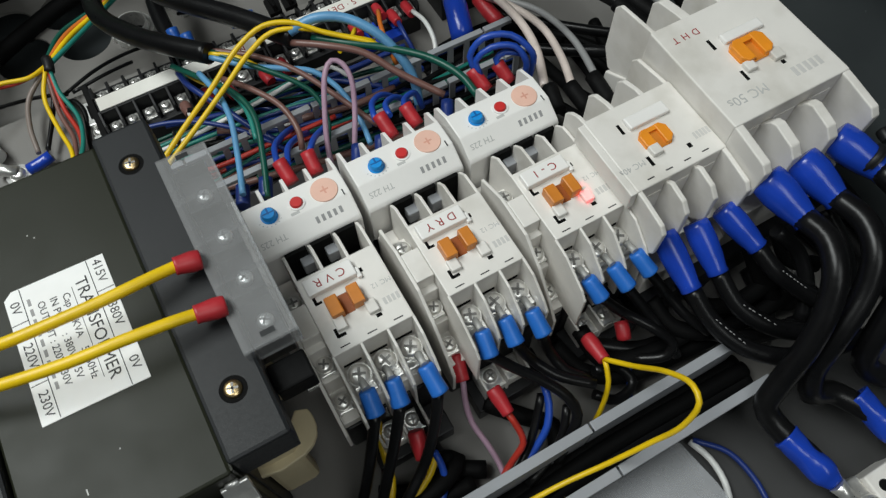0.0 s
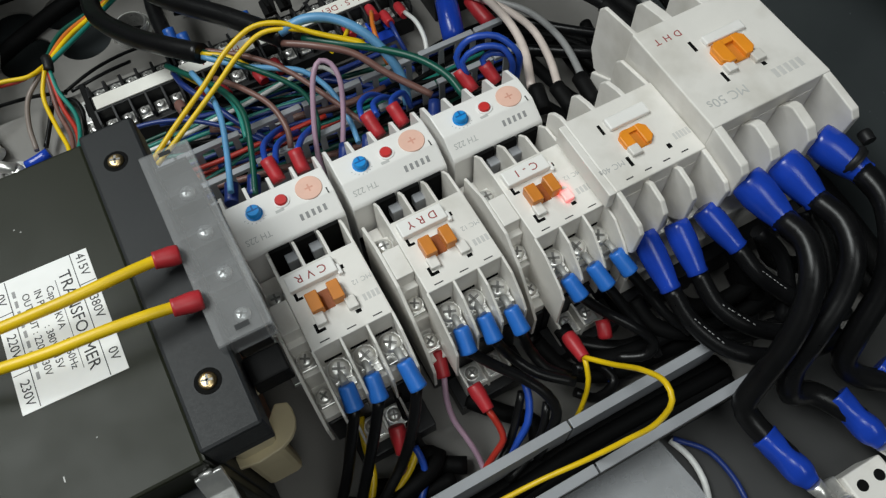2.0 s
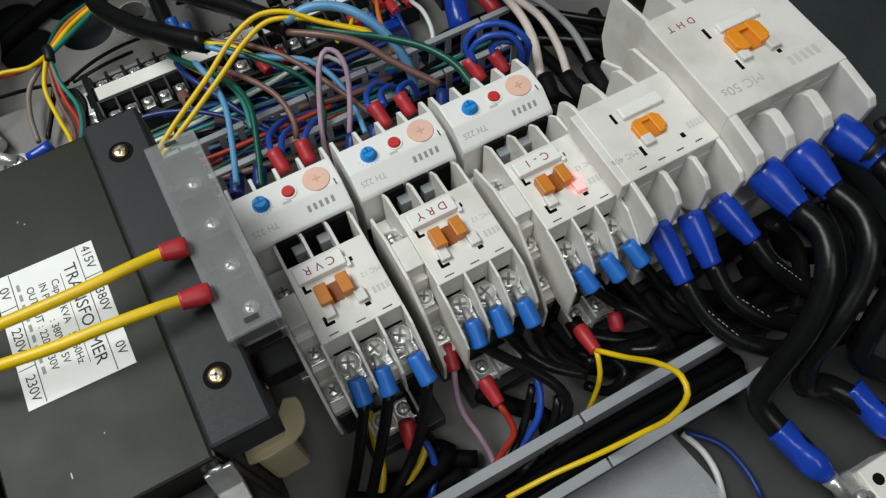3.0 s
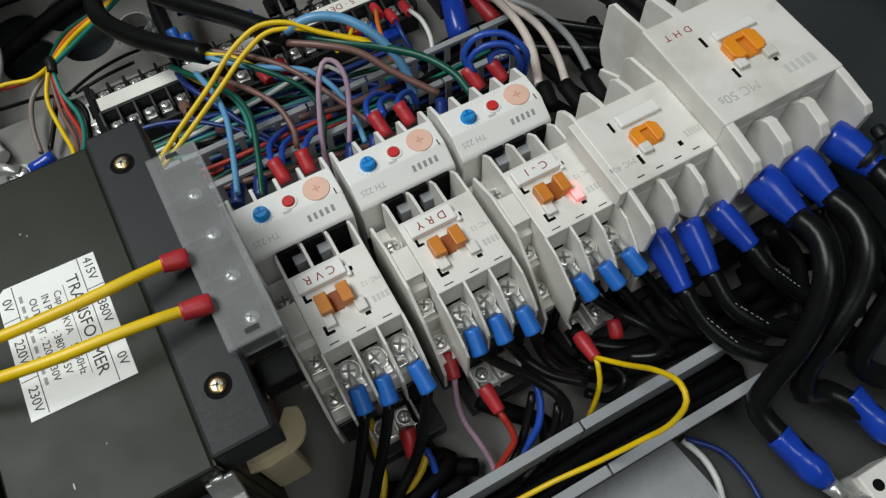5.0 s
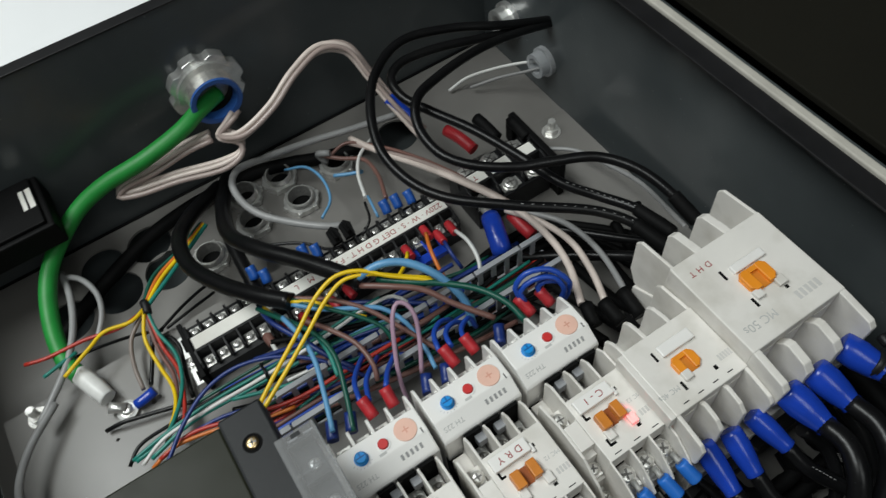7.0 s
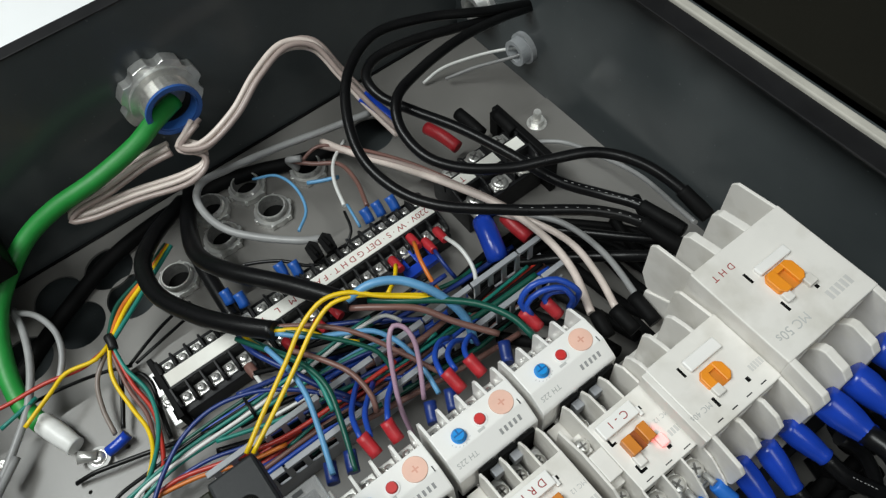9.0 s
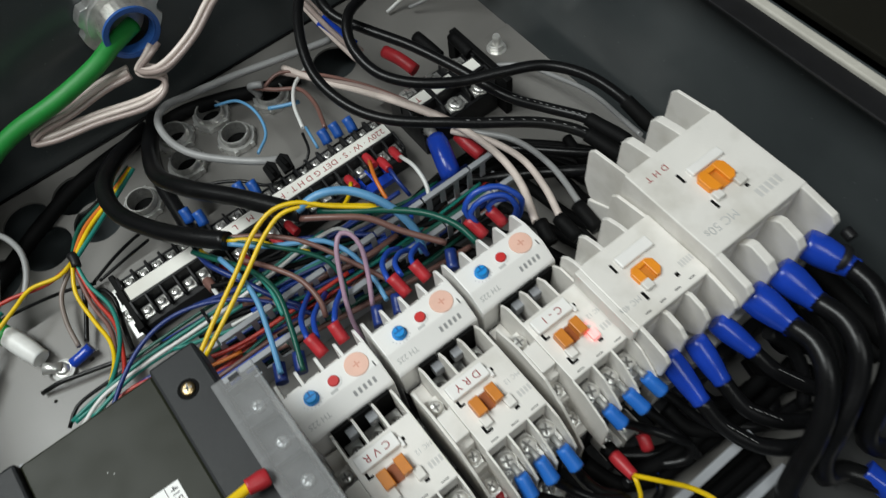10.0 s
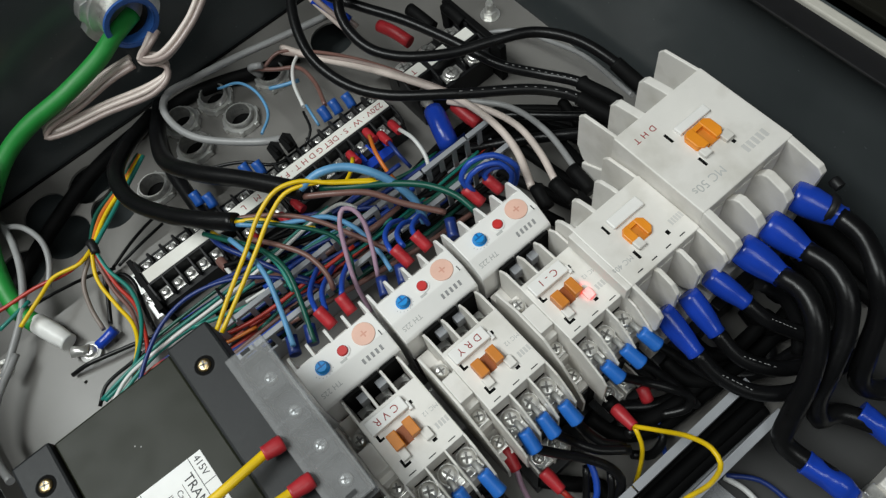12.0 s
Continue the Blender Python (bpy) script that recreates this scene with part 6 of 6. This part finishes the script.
# front: coil wires
w144 = wire("yellow coil wire looping over the front duct", YEL, 0.125, [(10.23, -11.73, 4), (10.77, -12.76, 5), (11.1, -14, 7), (11.09, -15.01, 8.2), (10.9, -15.65, 8.2), (10.34, -15.98, 7), (9.38, -15.78, 5), (7.92, -15.51, 3.4), (5.97, -15.2, 2.4), (3.79, -15.05, 2)])
sleeve(w144, "ferrule", (10.28, -10.37, 3.6), (10.25, -11.76, 3.9), 0.36, 0.3, FERR, "red ferrule")
w145 = wire("yellow coil wire dropping to the plate", YEL, 0.125, [(10.25, -11.74, 4), (10.05, -12.52, 3.4), (9.64, -13.1, 2.2), (8.87, -13.63, 0.8), (7.78, -14.16, 0.5)])
w146 = wire("red coil wire into the front duct", REDW, 0.16, [(5.37, -11.51, 3.2), (5.54, -12.31, 2.6), (5.48, -12.84, 2.2), (5.04, -13.07, 1.8), (4.37, -13.35, 1.2), (3.73, -13.75, 1)])
sleeve(w146, "ferrule", (5.31, -10.29, 3.5), (5.39, -11.58, 3.2), 0.36, 0.3, FERR, "red ferrule")
w147 = wire("lilac coil wire into the front duct", LILAC, 0.14, [(4.32, -9.38, 3.6), (4, -10.2, 3), (3.9, -10.99, 2.4), (4.09, -11.96, 1.8), (4.21, -12.91, 1.2), (4.12, -13.68, 1)])
sleeve(w147, "ferrule", (4.57, -8.21, 3.9), (4.32, -9.38, 3.5), 0.36, 0.32, FERR, "red ferrule")
w148 = wire("dark wire with a red ferrule", BRN, 0.16, [(1.21, -11.26, 2.6), (0.93, -11.82, 2), (0.25, -12.72, 1.4)])
sleeve(w148, "ferrule", (1.43, -10.2, 3.3), (1.19, -11.33, 2.7), 0.38, 0.34, FERR, "red ferrule")
w149 = wire("red ferrule on the third coil", FERR, 0.34, [(12.19, -10.48, 3.3), (12.06, -10.88, 3.2), (11.96, -11.19, 3)], name="ferrule", group="red ferrules")
w150 = wire("yellow wire under the first contactor", YEL, 0.18, [(0.23, -8.8, 2.4), (-0.13, -9.95, 2), (-0.41, -11.28, 1.6), (-1.24, -12.55, 1.2)])
w151 = wire("yellow wire under the first contactor", YEL, 0.18, [(1.87, -11.26, 2.2), (1.25, -11.86, 2), (0.36, -12.34, 1.7), (-0.46, -13.01, 1.4)])
w152 = wire("blue wire under the first contactor", MBLUE, 0.17, [(1.79, -11.26, 2.4), (1.81, -11.89, 2), (1.62, -12.52, 1.5), (0.85, -13.44, 1.2)])
w153 = wire("blue wire behind the second contactor", MBLUE, 0.18, [(7.53, -11.18, 3), (7.32, -11.96, 2.7), (6.83, -12.72, 2.2), (5.95, -13.22, 1.5), (5.01, -13.6, 1)])
w154 = wire("black wire behind the second contactor", BLACKW, 0.2, [(7.21, -11.48, 2.8), (6.47, -12.32, 2), (5.57, -13.13, 1.4), (4.65, -13.69, 1)])
w155 = wire("black wire behind the second contactor", BLACKW, 0.2, [(7.89, -12.51, 3), (7.21, -13.37, 2.2), (6.09, -14, 1.4), (4.85, -14.37, 1)])
w156 = wire("black wire behind the second contactor", BLACKW, 0.2, [(2.16, -8.72, 3), (2.06, -9.91, 2.2), (2.14, -11.03, 1.2), (2.34, -11.42, 0.5)])
w157 = wire("blue wire behind the third contactor", MBLUE, 0.14, [(12.16, -11.93, 1.5), (11.66, -12.66, 1.2), (11.06, -13.68, 1)])
w158 = wire("blue wire behind the third contactor", MBLUE, 0.12, [(17.83, -12.62, 1.5), (17.63, -13.14, 1.4), (17.35, -13.74, 1.2)])
w159 = wire("black coiled lead on the plate", BLACKW, 0.25, [(9.55, -12.53, 2), (10.43, -13.2, 1.6), (11.58, -12.92, 1.6), (11.23, -11.91, 2), (10.03, -11.7, 2.4)])

# front: large leads with blue boots
w160 = wire("black power lead with a royal blue boot on the medium contactor", BLACKW, 0.42, [(14.69, -11.28, 6), (14.89, -12.78, 5.2), (15.63, -14.3, 4.6), (17, -15.51, 4.2), (19.14, -16.25, 3.8), (21.65, -16.56, 3)], name="power_lead", group="power leads")
sleeve(w160, "boot", (14.71, -8.79, 7), (14.64, -11.43, 6), 0.6, 0.49, BOOT, "royal blue vinyl boot")
text_on(w160, [(14.89, -12.78, 5.2), (15.63, -14.3, 4.6)], 7, INKG, 0.425)
w161 = wire("black power lead with a royal blue boot on the medium contactor", BLACKW, 0.42, [(16.21, -11.2, 6), (16.37, -12.85, 5.2), (17.37, -14.28, 4.6), (19.17, -15.34, 4), (21.58, -15.89, 3)], name="power_lead", group="power leads")
sleeve(w161, "boot", (16.29, -9.04, 7), (16.16, -11.36, 6), 0.6, 0.49, BOOT, "royal blue vinyl boot")
text_on(w161, [(16.37, -12.85, 5.2), (17.37, -14.28, 4.6)], 7, INKG, 0.425)
w162 = wire("black power lead with a royal blue boot on the medium contactor", BLACKW, 0.42, [(18.37, -11.13, 6.2), (18.7, -12.49, 5.6), (19.46, -13.65, 5), (20.44, -14.76, 4.4), (22.52, -15.61, 3)], name="power_lead", group="power leads")
sleeve(w162, "boot", (17.78, -9.06, 7), (18.39, -11.27, 6.2), 0.6, 0.49, BOOT, "royal blue vinyl boot")
text_on(w162, [(18.7, -12.49, 5.6), (19.46, -13.65, 5)], 7, INKG, 0.425)
w163 = wire("thick black power lead with a large royal blue boot", BLACKW, 0.54, [(19.61, -11.52, 8.3), (19.59, -12.83, 8.6), (19.06, -14.03, 8.4), (18.27, -15.09, 7.4), (17.21, -15.89, 6), (15.97, -16.47, 4.4), (15.28, -16.88, 3.6), (15.32, -17.65, 3.2), (15.79, -19.69, 3)], name="power_lead", group="power leads")
sleeve(w163, "boot", (19.17, -9.29, 8.8), (19.7, -11.76, 8.2), 0.8, 0.6, BOOT, "royal blue vinyl boot")
shrunk_boot(w163, (15.38, -18.35, 3.1), (15.95, -20.95, 3))
tongue(w163, (15.95, -20.95, 3), (16.3, -21.9, 2.6), 0.42)
w164 = wire("thick black power lead with a large royal blue boot", BLACKW, 0.54, [(21.49, -11.48, 8.3), (21.49, -13, 8.6), (21, -14.26, 8.4), (20.14, -15.28, 7.4), (18.66, -16.13, 6), (17.71, -16.72, 4.4), (17.52, -17.44, 3.4), (18.48, -17.82, 3.1), (19.66, -19.81, 3)], name="power_lead", group="power leads")
sleeve(w164, "boot", (21.09, -9.3, 8.8), (21.54, -11.67, 8.2), 0.8, 0.6, BOOT, "royal blue vinyl boot")
shrunk_boot(w164, (19.3, -18.5, 3.1), (19.75, -21.1, 3))
tongue(w164, (19.75, -21.1, 3), (20.2, -22.0, 2.6), 0.42)
w165 = wire("thick black power lead with a large royal blue boot", BLACKW, 0.54, [(24, -11.42, 8.5), (23.8, -12.9, 8.6), (22.76, -14.65, 8.4), (22.06, -15.87, 7), (20.78, -16.78, 5.4), (20.18, -17.51, 4), (20.75, -18.36, 3.4), (22.04, -19.25, 3.2)], name="power_lead", group="power leads")
sleeve(w165, "boot", (23.2, -9.15, 8.8), (24.11, -11.64, 8.4), 0.8, 0.6, BOOT, "royal blue vinyl boot")
shrunk_boot(w165, (21.9, -18.34, 3.2), (22.52, -20.46, 3.2))
tongue(w165, (22.52, -20.46, 3.2), (23.05, -21.33, 2.6), 0.42)
sleeve(w165, "tie_head", (25.23, -9.96, 8.8), (25.12, -10.52, 8.8), 0.3, 0.3, BLACKP, "")
sleeve(w165, "cable_tie", (23.82, -10.65, 8.7), (23.96, -10.98, 8.6), 0.74, 0.74, BLACKP, "black cable tie")
w166 = wire("black lead behind the boots", BLACKW, 0.36, [(19.49, -11.03, 6.5), (20.28, -12.19, 5.5), (20.14, -13.53, 4.5), (19.42, -14.57, 3.5)], name="power_lead", group="power leads")
w167 = wire("black lead behind the boots", BLACKW, 0.4, [(22.1, -11.18, 6.5), (22.31, -12.95, 5.4), (21.65, -14.78, 4), (19.88, -15.89, 3)], name="power_lead", group="power leads")
w168 = wire("black lead lying across the plate", BLACKW, 0.4, [(10.84, -10.21, 1.5), (12.82, -11.64, 1.5), (15.66, -12.29, 1.6), (17.75, -13.88, 1.8), (20.67, -14.52, 1.8)], name="power_lead", group="power leads")
w169 = wire("black lead lying across the plate", BLACKW, 0.45, [(20.2, -10.97, 1.5), (19.56, -13.08, 1.5), (18.19, -14.33, 1.5)], name="power_lead", group="power leads")

# black cables in the space before the contactors
wire("black lead bundled in front of the contactors", BLACKM, 0.42, [(9.2, -9.6, 2.2), (9.8, -11.2, 1.6), (11.5, -12.3, 1.1), (14.5, -12.7, 1), (18, -12.9, 1), (22, -12.6, 1.2)], "bundled_lead", "bundled leads")
wire("black lead bundled in front of the contactors", BLACKM, 0.42, [(10.4, -9.8, 3), (10.8, -11.4, 2.2), (12.8, -12.1, 1.9), (15.5, -12.2, 1.8), (19, -12.2, 1.8)], "bundled_lead", "bundled leads")
wire("black lead bundled in front of the contactors", BLACKM, 0.42, [(14.2, -10.2, 3), (14.5, -11.6, 2.4), (15.8, -12.6, 2.1), (18.5, -13.1, 1.9), (21, -13, 1.8)], "bundled_lead", "bundled leads")
wire("black lead bundled in front of the contactors", BLACKM, 0.42, [(16, -10.2, 3.2), (16.3, -11.6, 2.8), (17.6, -12.2, 2.6), (20.5, -12.2, 2.6)], "bundled_lead", "bundled leads")
wire("black lead bundled in front of the contactors", BLACKM, 0.42, [(19.5, -10.6, 4), (19.6, -12, 2.8), (20.4, -13.2, 1.6), (22.4, -13.6, 1.3)], "bundled_lead", "bundled leads")
wire("black lead bundled in front of the contactors", BLACKM, 0.42, [(21.2, -10.6, 4), (21.4, -11.8, 3), (22.6, -12.6, 2.6)], "bundled_lead", "bundled leads")
wire("black lead bundled in front of the contactors", BLACKM, 0.42, [(5.0, -10.2, 1.4), (6.4, -11.6, 0.8), (7.4, -12.6, 0.6), (7.0, -13.6, 0.6)], "bundled_lead", "bundled leads")
wire("black lead bundled in front of the contactors", BLACKM, 0.42, [(-1.2, -11.4, 0.8), (0.4, -12.1, 0.8), (2.2, -12.1, 0.8), (3.6, -12.8, 0.7)], "bundled_lead", "bundled leads")
wire("black lead bundled in front of the contactors", BLACKM, 0.42, [(-1.4, -12.2, 0.8), (0.6, -12.9, 0.9), (2.8, -13.1, 0.8)], "bundled_lead", "bundled leads")
wire("black lead bundled in front of the contactors", BLACKM, 0.42, [(-2.4, -11.6, 1.2), (-0.8, -12.6, 1.4), (1.4, -12.5, 1.5), (2.6, -11.9, 1.2), (2.0, -11.4, 1)], "bundled_lead", "bundled leads")
# Cables added to darken the shaded foot of the east wall.
wire("thick black cable added to darken the foot of the enclosure side", BLACKM, 0.62, [(26.2, 2, 0.8), (26.0, -4, 0.9), (26.3, -9, 1), (26.2, -15.5, 0.9)], "added_side_cable", "side cables")
wire("thick black cable added to darken the foot of the enclosure side", BLACKM, 0.62, [(27.4, -2, 0.8), (27.6, -8, 0.9), (27.3, -15.5, 0.9)], "added_side_cable", "side cables")
wire("thick black cable added to darken the foot of the enclosure side", BLACKM, 0.62, [(25.2, -5, 0.8), (25.0, -9, 0.8), (25.3, -14.5, 1)], "added_side_cable", "side cables")
wire("thick black cable added to darken the foot of the enclosure side", BLACKM, 0.62, [(26.9, -5, 2.0), (26.8, -10, 2.2), (26.4, -15.5, 2.0)], "added_side_cable", "side cables")

# front duct filling, clear sheet, transformer leads
wire("black cable lying in the front duct", BLACKM, 0.42, [(-12, -14.3, 0.44), (-4, -14.4, 0.56), (3, -14.5, 0.44), (9, -14.25, 0.52), (17, -14.4, 0.44)], "duct_cable", "duct cables")
wire("black cable lying in the front duct", BLACKM, 0.42, [(-12, -15.25, 0.42), (-4, -15.35, 0.52), (3, -15.45, 0.42), (9, -15.2, 0.48), (17, -15.35, 0.42)], "duct_cable", "duct cables")
wire("black cable lying in the front duct", BLACKM, 0.4, [(-12, -14.8, 0.80), (-4, -14.9, 0.92), (3, -15, 0.80), (9, -14.75, 0.88), (17, -14.9, 0.80)], "duct_cable", "duct cables")
wire("black wire lying in the middle duct", BLACKW, 0.35, [(-5, 6.4, 0.6), (1, 6.3, 0.8), (6, 6.2, 0.6), (11, 6.4, 0.75), (17, 6.3, 0.6)], "duct_cable", "duct cables")
wire("black wire lying in the middle duct", BLACKW, 0.35, [(-5, 7.2, 0.7), (1, 7.1, 0.9), (6, 7, 0.7), (11, 7.2, 0.85), (17, 7.1, 0.7)], "duct_cable", "duct cables")
wire("black wire lying in the middle duct", BLACKW, 0.3, [(-5, 6.8, 1.3), (1, 6.7, 1.5), (6, 6.6, 1.3), (11, 6.8, 1.45), (17, 6.7, 1.3)], "duct_cable", "duct cables")
wire("navy wire lying in the middle duct", NAVY, 0.17, [(-5, 6.3, 1.5), (1, 6.2, 1.7), (6, 6.1, 1.5), (11, 6.3, 1.65), (17, 6.2, 1.5)], "duct_cable", "duct cables")
wire("red wire lying in the middle duct", REDW, 0.17, [(-5, 7.3, 1.7), (1, 7.2, 1.9), (6, 7.1, 1.7), (11, 7.3, 1.85), (17, 7.2, 1.7)], "duct_cable", "duct cables")
wire("brown wire lying in the middle duct", BRN, 0.16, [(-5, 6.9, 1.9), (1, 6.8, 2.1), (6, 6.7, 1.9), (11, 6.9, 2.05), (17, 6.8, 1.9)], "duct_cable", "duct cables")
wire("blue wire lying in the middle duct", MBLUE, 0.15, [(-5, 6.5, 2.1), (1, 6.4, 2.3), (6, 6.3, 2.1), (11, 6.5, 2.25), (17, 6.4, 2.1)], "duct_cable", "duct cables")
w170 = wire("yellow transformer lead with a red ferrule", YEL, 0.21, [(-3.34, -3.55, 13.2), (-4.49, -3.71, 13.5), (-6.19, -3.84, 13.7), (-7.85, -3.79, 13.7), (-9.49, -3.63, 13.6), (-11.12, -3.27, 13.4)], name="transformer_lead", group="transformer leads")
sleeve(w170, "ferrule", (-2.88, -3.65, 13.1), (-3.76, -3.58, 13.3), 0.36, 0.32, FERR, "red ferrule")
w171 = wire("yellow transformer lead with a red ferrule", YEL, 0.21, [(-3.28, -5.6, 13.2), (-4.38, -5.57, 13.5), (-5.98, -5.49, 13.7), (-7.76, -5.34, 13.7), (-9.83, -4.96, 13.6), (-11.39, -4.5, 13.4)], name="transformer_lead", group="transformer leads")
sleeve(w171, "ferrule", (-2.77, -5.66, 13.1), (-3.78, -5.59, 13.3), 0.36, 0.32, FERR, "red ferrule")
w172 = wire("white wire under the clear sheet", WHT, 0.16, [(12.58, -16.4, 0.6), (12.91, -17.48, 0.6), (12.85, -18.6, 0.6), (12.42, -19.64, 0.6)])
w173 = wire("navy wire under the clear sheet", NAVY, 0.14, [(12.71, -16.41, 0.7), (13.82, -17.71, 0.7), (14.07, -19.44, 0.7), (13.88, -20.46, 0.7)])


# ---- earth screw, clamp, clear sheet, outgoing terminals ----
es = thing("earth_screw", (-11.02, 14.3, 0), "zinc cross-head earth screw with washer on the plate", "screw")
part("washer", ring((0, 0, 0.02), (0, 0, 1), 0.62, 0.2, 0.12), LUGZ, es)
screw(es, (0, 0, 0.32), 0.42, 0.26)
part("ring_lug", ring((0, 0, 0.14), (0, 0, 1), 0.72, 0.35, 0.14), LUGZ, es)

sc = thing("side_cover", (-14.9, 28.5, 4.4), "black plastic cover on the enclosure side over the earth cable", "cover")
part("cover_body", merge(box(-5.6, 5.75, -2.55, 2.55, 0.0, 2.0, 0.15), box(-5.5, 5.3, -2.2, 2.3, 2.0, 2.3, 0.1)), BLACKM, sc)
for x, w in ((4.35, 0.3), (4.8, 0.38)):
    part("cover_label", box(x, x + w, -0.6, 1.3, 2.3, 2.32, 0.01), CREAM, sc, "torn white paper label")

sh = thing("clear_sheet", (8, -22, 0), "thin clear plastic sheet bent over the lower wiring", "cover sheet")
part("sheet", prism([(-16.2 + 22, 0.9), (-16.2 + 22, 1.0), (-18.5 + 22, 2.0), (-24.0 + 22, 2.4), (-33 + 22, 2.4), (-33 + 22, 2.3), (-24.0 + 22, 2.3), (-18.5 + 22, 1.9)], 0, -12, 4.0), CLEAR2, sh)
for x in (-6, -1.5, 3):
    part("standoff", rod((x, -4.0, 0.0), (x, -4.0, 2.3), 0.3, 10), DULLZ, sh)


def outgoing(x, y):
    o = thing("outgoing_terminal", (x, y, 0.15), "white outgoing terminal with screw holes and zinc clamp", "terminal", "outgoing terminals")
    part("terminal_body", merge(box(-1.1, 1.1, -2.6, 0.2, 0.0, 2.2, 0.12)), WHITE, o)
    for dx, dy in ((-0.5, -0.5), (0.45, -0.5), (-0.5, -1.6), (0.45, -1.6)):
        part("screw_hole", rod((dx, dy, 2.19), (dx, dy, 2.215), 0.26, 16), DARK, o)
    part("clamp", box(-1.9, -1.1, -2.2, 0.4, 1.0, 1.9, 0.1), STEEL, o)
    screw(o, (-1.5, -0.9, 1.95), 0.5, 0.3)
    return o


outgoing(18.6, -21.6)
outgoing(22.4, -21.2)

# a corner bracket of the neighbouring clear cover beside the transformer
cb = thing("clear_bracket", (-14.2, 1.2, 0), "clear plastic cover corner standing beside the transformer", "cover")
part("corner_shell", merge(box(-1.4, 1.2, -6, 0.0, 8.4, 8.5, 0.03), box(-1.4, -1.3, -6, 0, 3.8, 8.4, 0.03), box(-1.4, 1.2, -0.1, 0.0, 3.8, 8.4, 0.03)), CLEAR, cb)

# unseen trays added above the two assumed lamps
for fx, fy in ((-0.62, 0.45), (0.00, -1.10)):
    f = thing("assumed_ceiling_light", (fx * 100, fy * 100, 160), "white ceiling tray added unseen over an assumed lamp", "ceiling light", "ceiling lights")
    part("tray", box(-32, 32, -62, 62, -6.5, 0, 0.5), WHITEP, f)

# Panel whose dark colour paints in the shade cast by the cables.
structure("lower_shade_panel", box(12.3, 28, -33, -16.15, 0.01, 0.15, 0.03), PANELSHADE, "lower mounting panel with shade put into its dark grey")

# ---- the dense run of wires in and beside the middle duct ----
rnd = random.Random(11)
DENSE = [(BLACKW, "black"), (NAVY, "navy blue"), (BLACKM, "matt black"), (GRN, "dark green"), (BLACKW, "black"), (NAVY, "navy blue"), (BRN, "brown"), (TEAL, "teal"), (BLACKM, "matt black"), (MBLUE, "blue")]
for k in range(48):
    mat, colour = DENSE[k % len(DENSE)]
    r = rnd.uniform(0.12, 0.22)
    y0 = rnd.uniform(6.0, 12.2)
    y1 = rnd.uniform(5.9, 7.5) if k % 3 else y0 - rnd.uniform(0.5, 2.0)
    x0, x1 = rnd.uniform(-5.5, 4), rnd.uniform(8, 17)
    z0 = 0.5 + 0.045 * k
    pts = [(x0 + (x1 - x0) * q / 4, y0 + (y1 - y0) * min(1, q / 3) + rnd.uniform(-0.25, 0.25), z0 + rnd.uniform(-0.25, 0.35)) for q in range(5)]
    wire(f"{colour} wire in the dense run beside the middle duct", mat, r, pts, "wire", "dense run of wires")
for k in range(7):
    x0 = 14.3 + 1.5 * k
    pts = [(x0, -0.6, 3.4 + 0.3 * (k > 2)), (x0 - 0.3, 1.6, 2.6), (x0 - 1.4 + 0.4 * k, 3.6 + 0.2 * k, 1.6), (x0 - 2.4 + 0.7 * k, 5.2 + 0.3 * k, 1.0 + 0.1 * k)]
    wire("black cable dropping behind the large contactors", BLACKM, 0.36, pts, "power_cable", "black power cables")
# Five cables added to darken the plate beneath the power cables.
for k in range(5):
    y = 7.9 + 0.62 * k
    wire("black cable added to darken the plate below the power terminals", BLACKM, 0.3, [(12.5, y - 0.4, 0.5), (16, y, 0.6 + 0.2 * (k % 2)), (19.2, y - 0.3, 0.5), (21.4, y - 2.2, 0.7), (22.2 + 0.5 * k, y - 6, 0.8), (22.4 + 0.5 * k, -1, 1.0)], "power_cable", "black power cables")
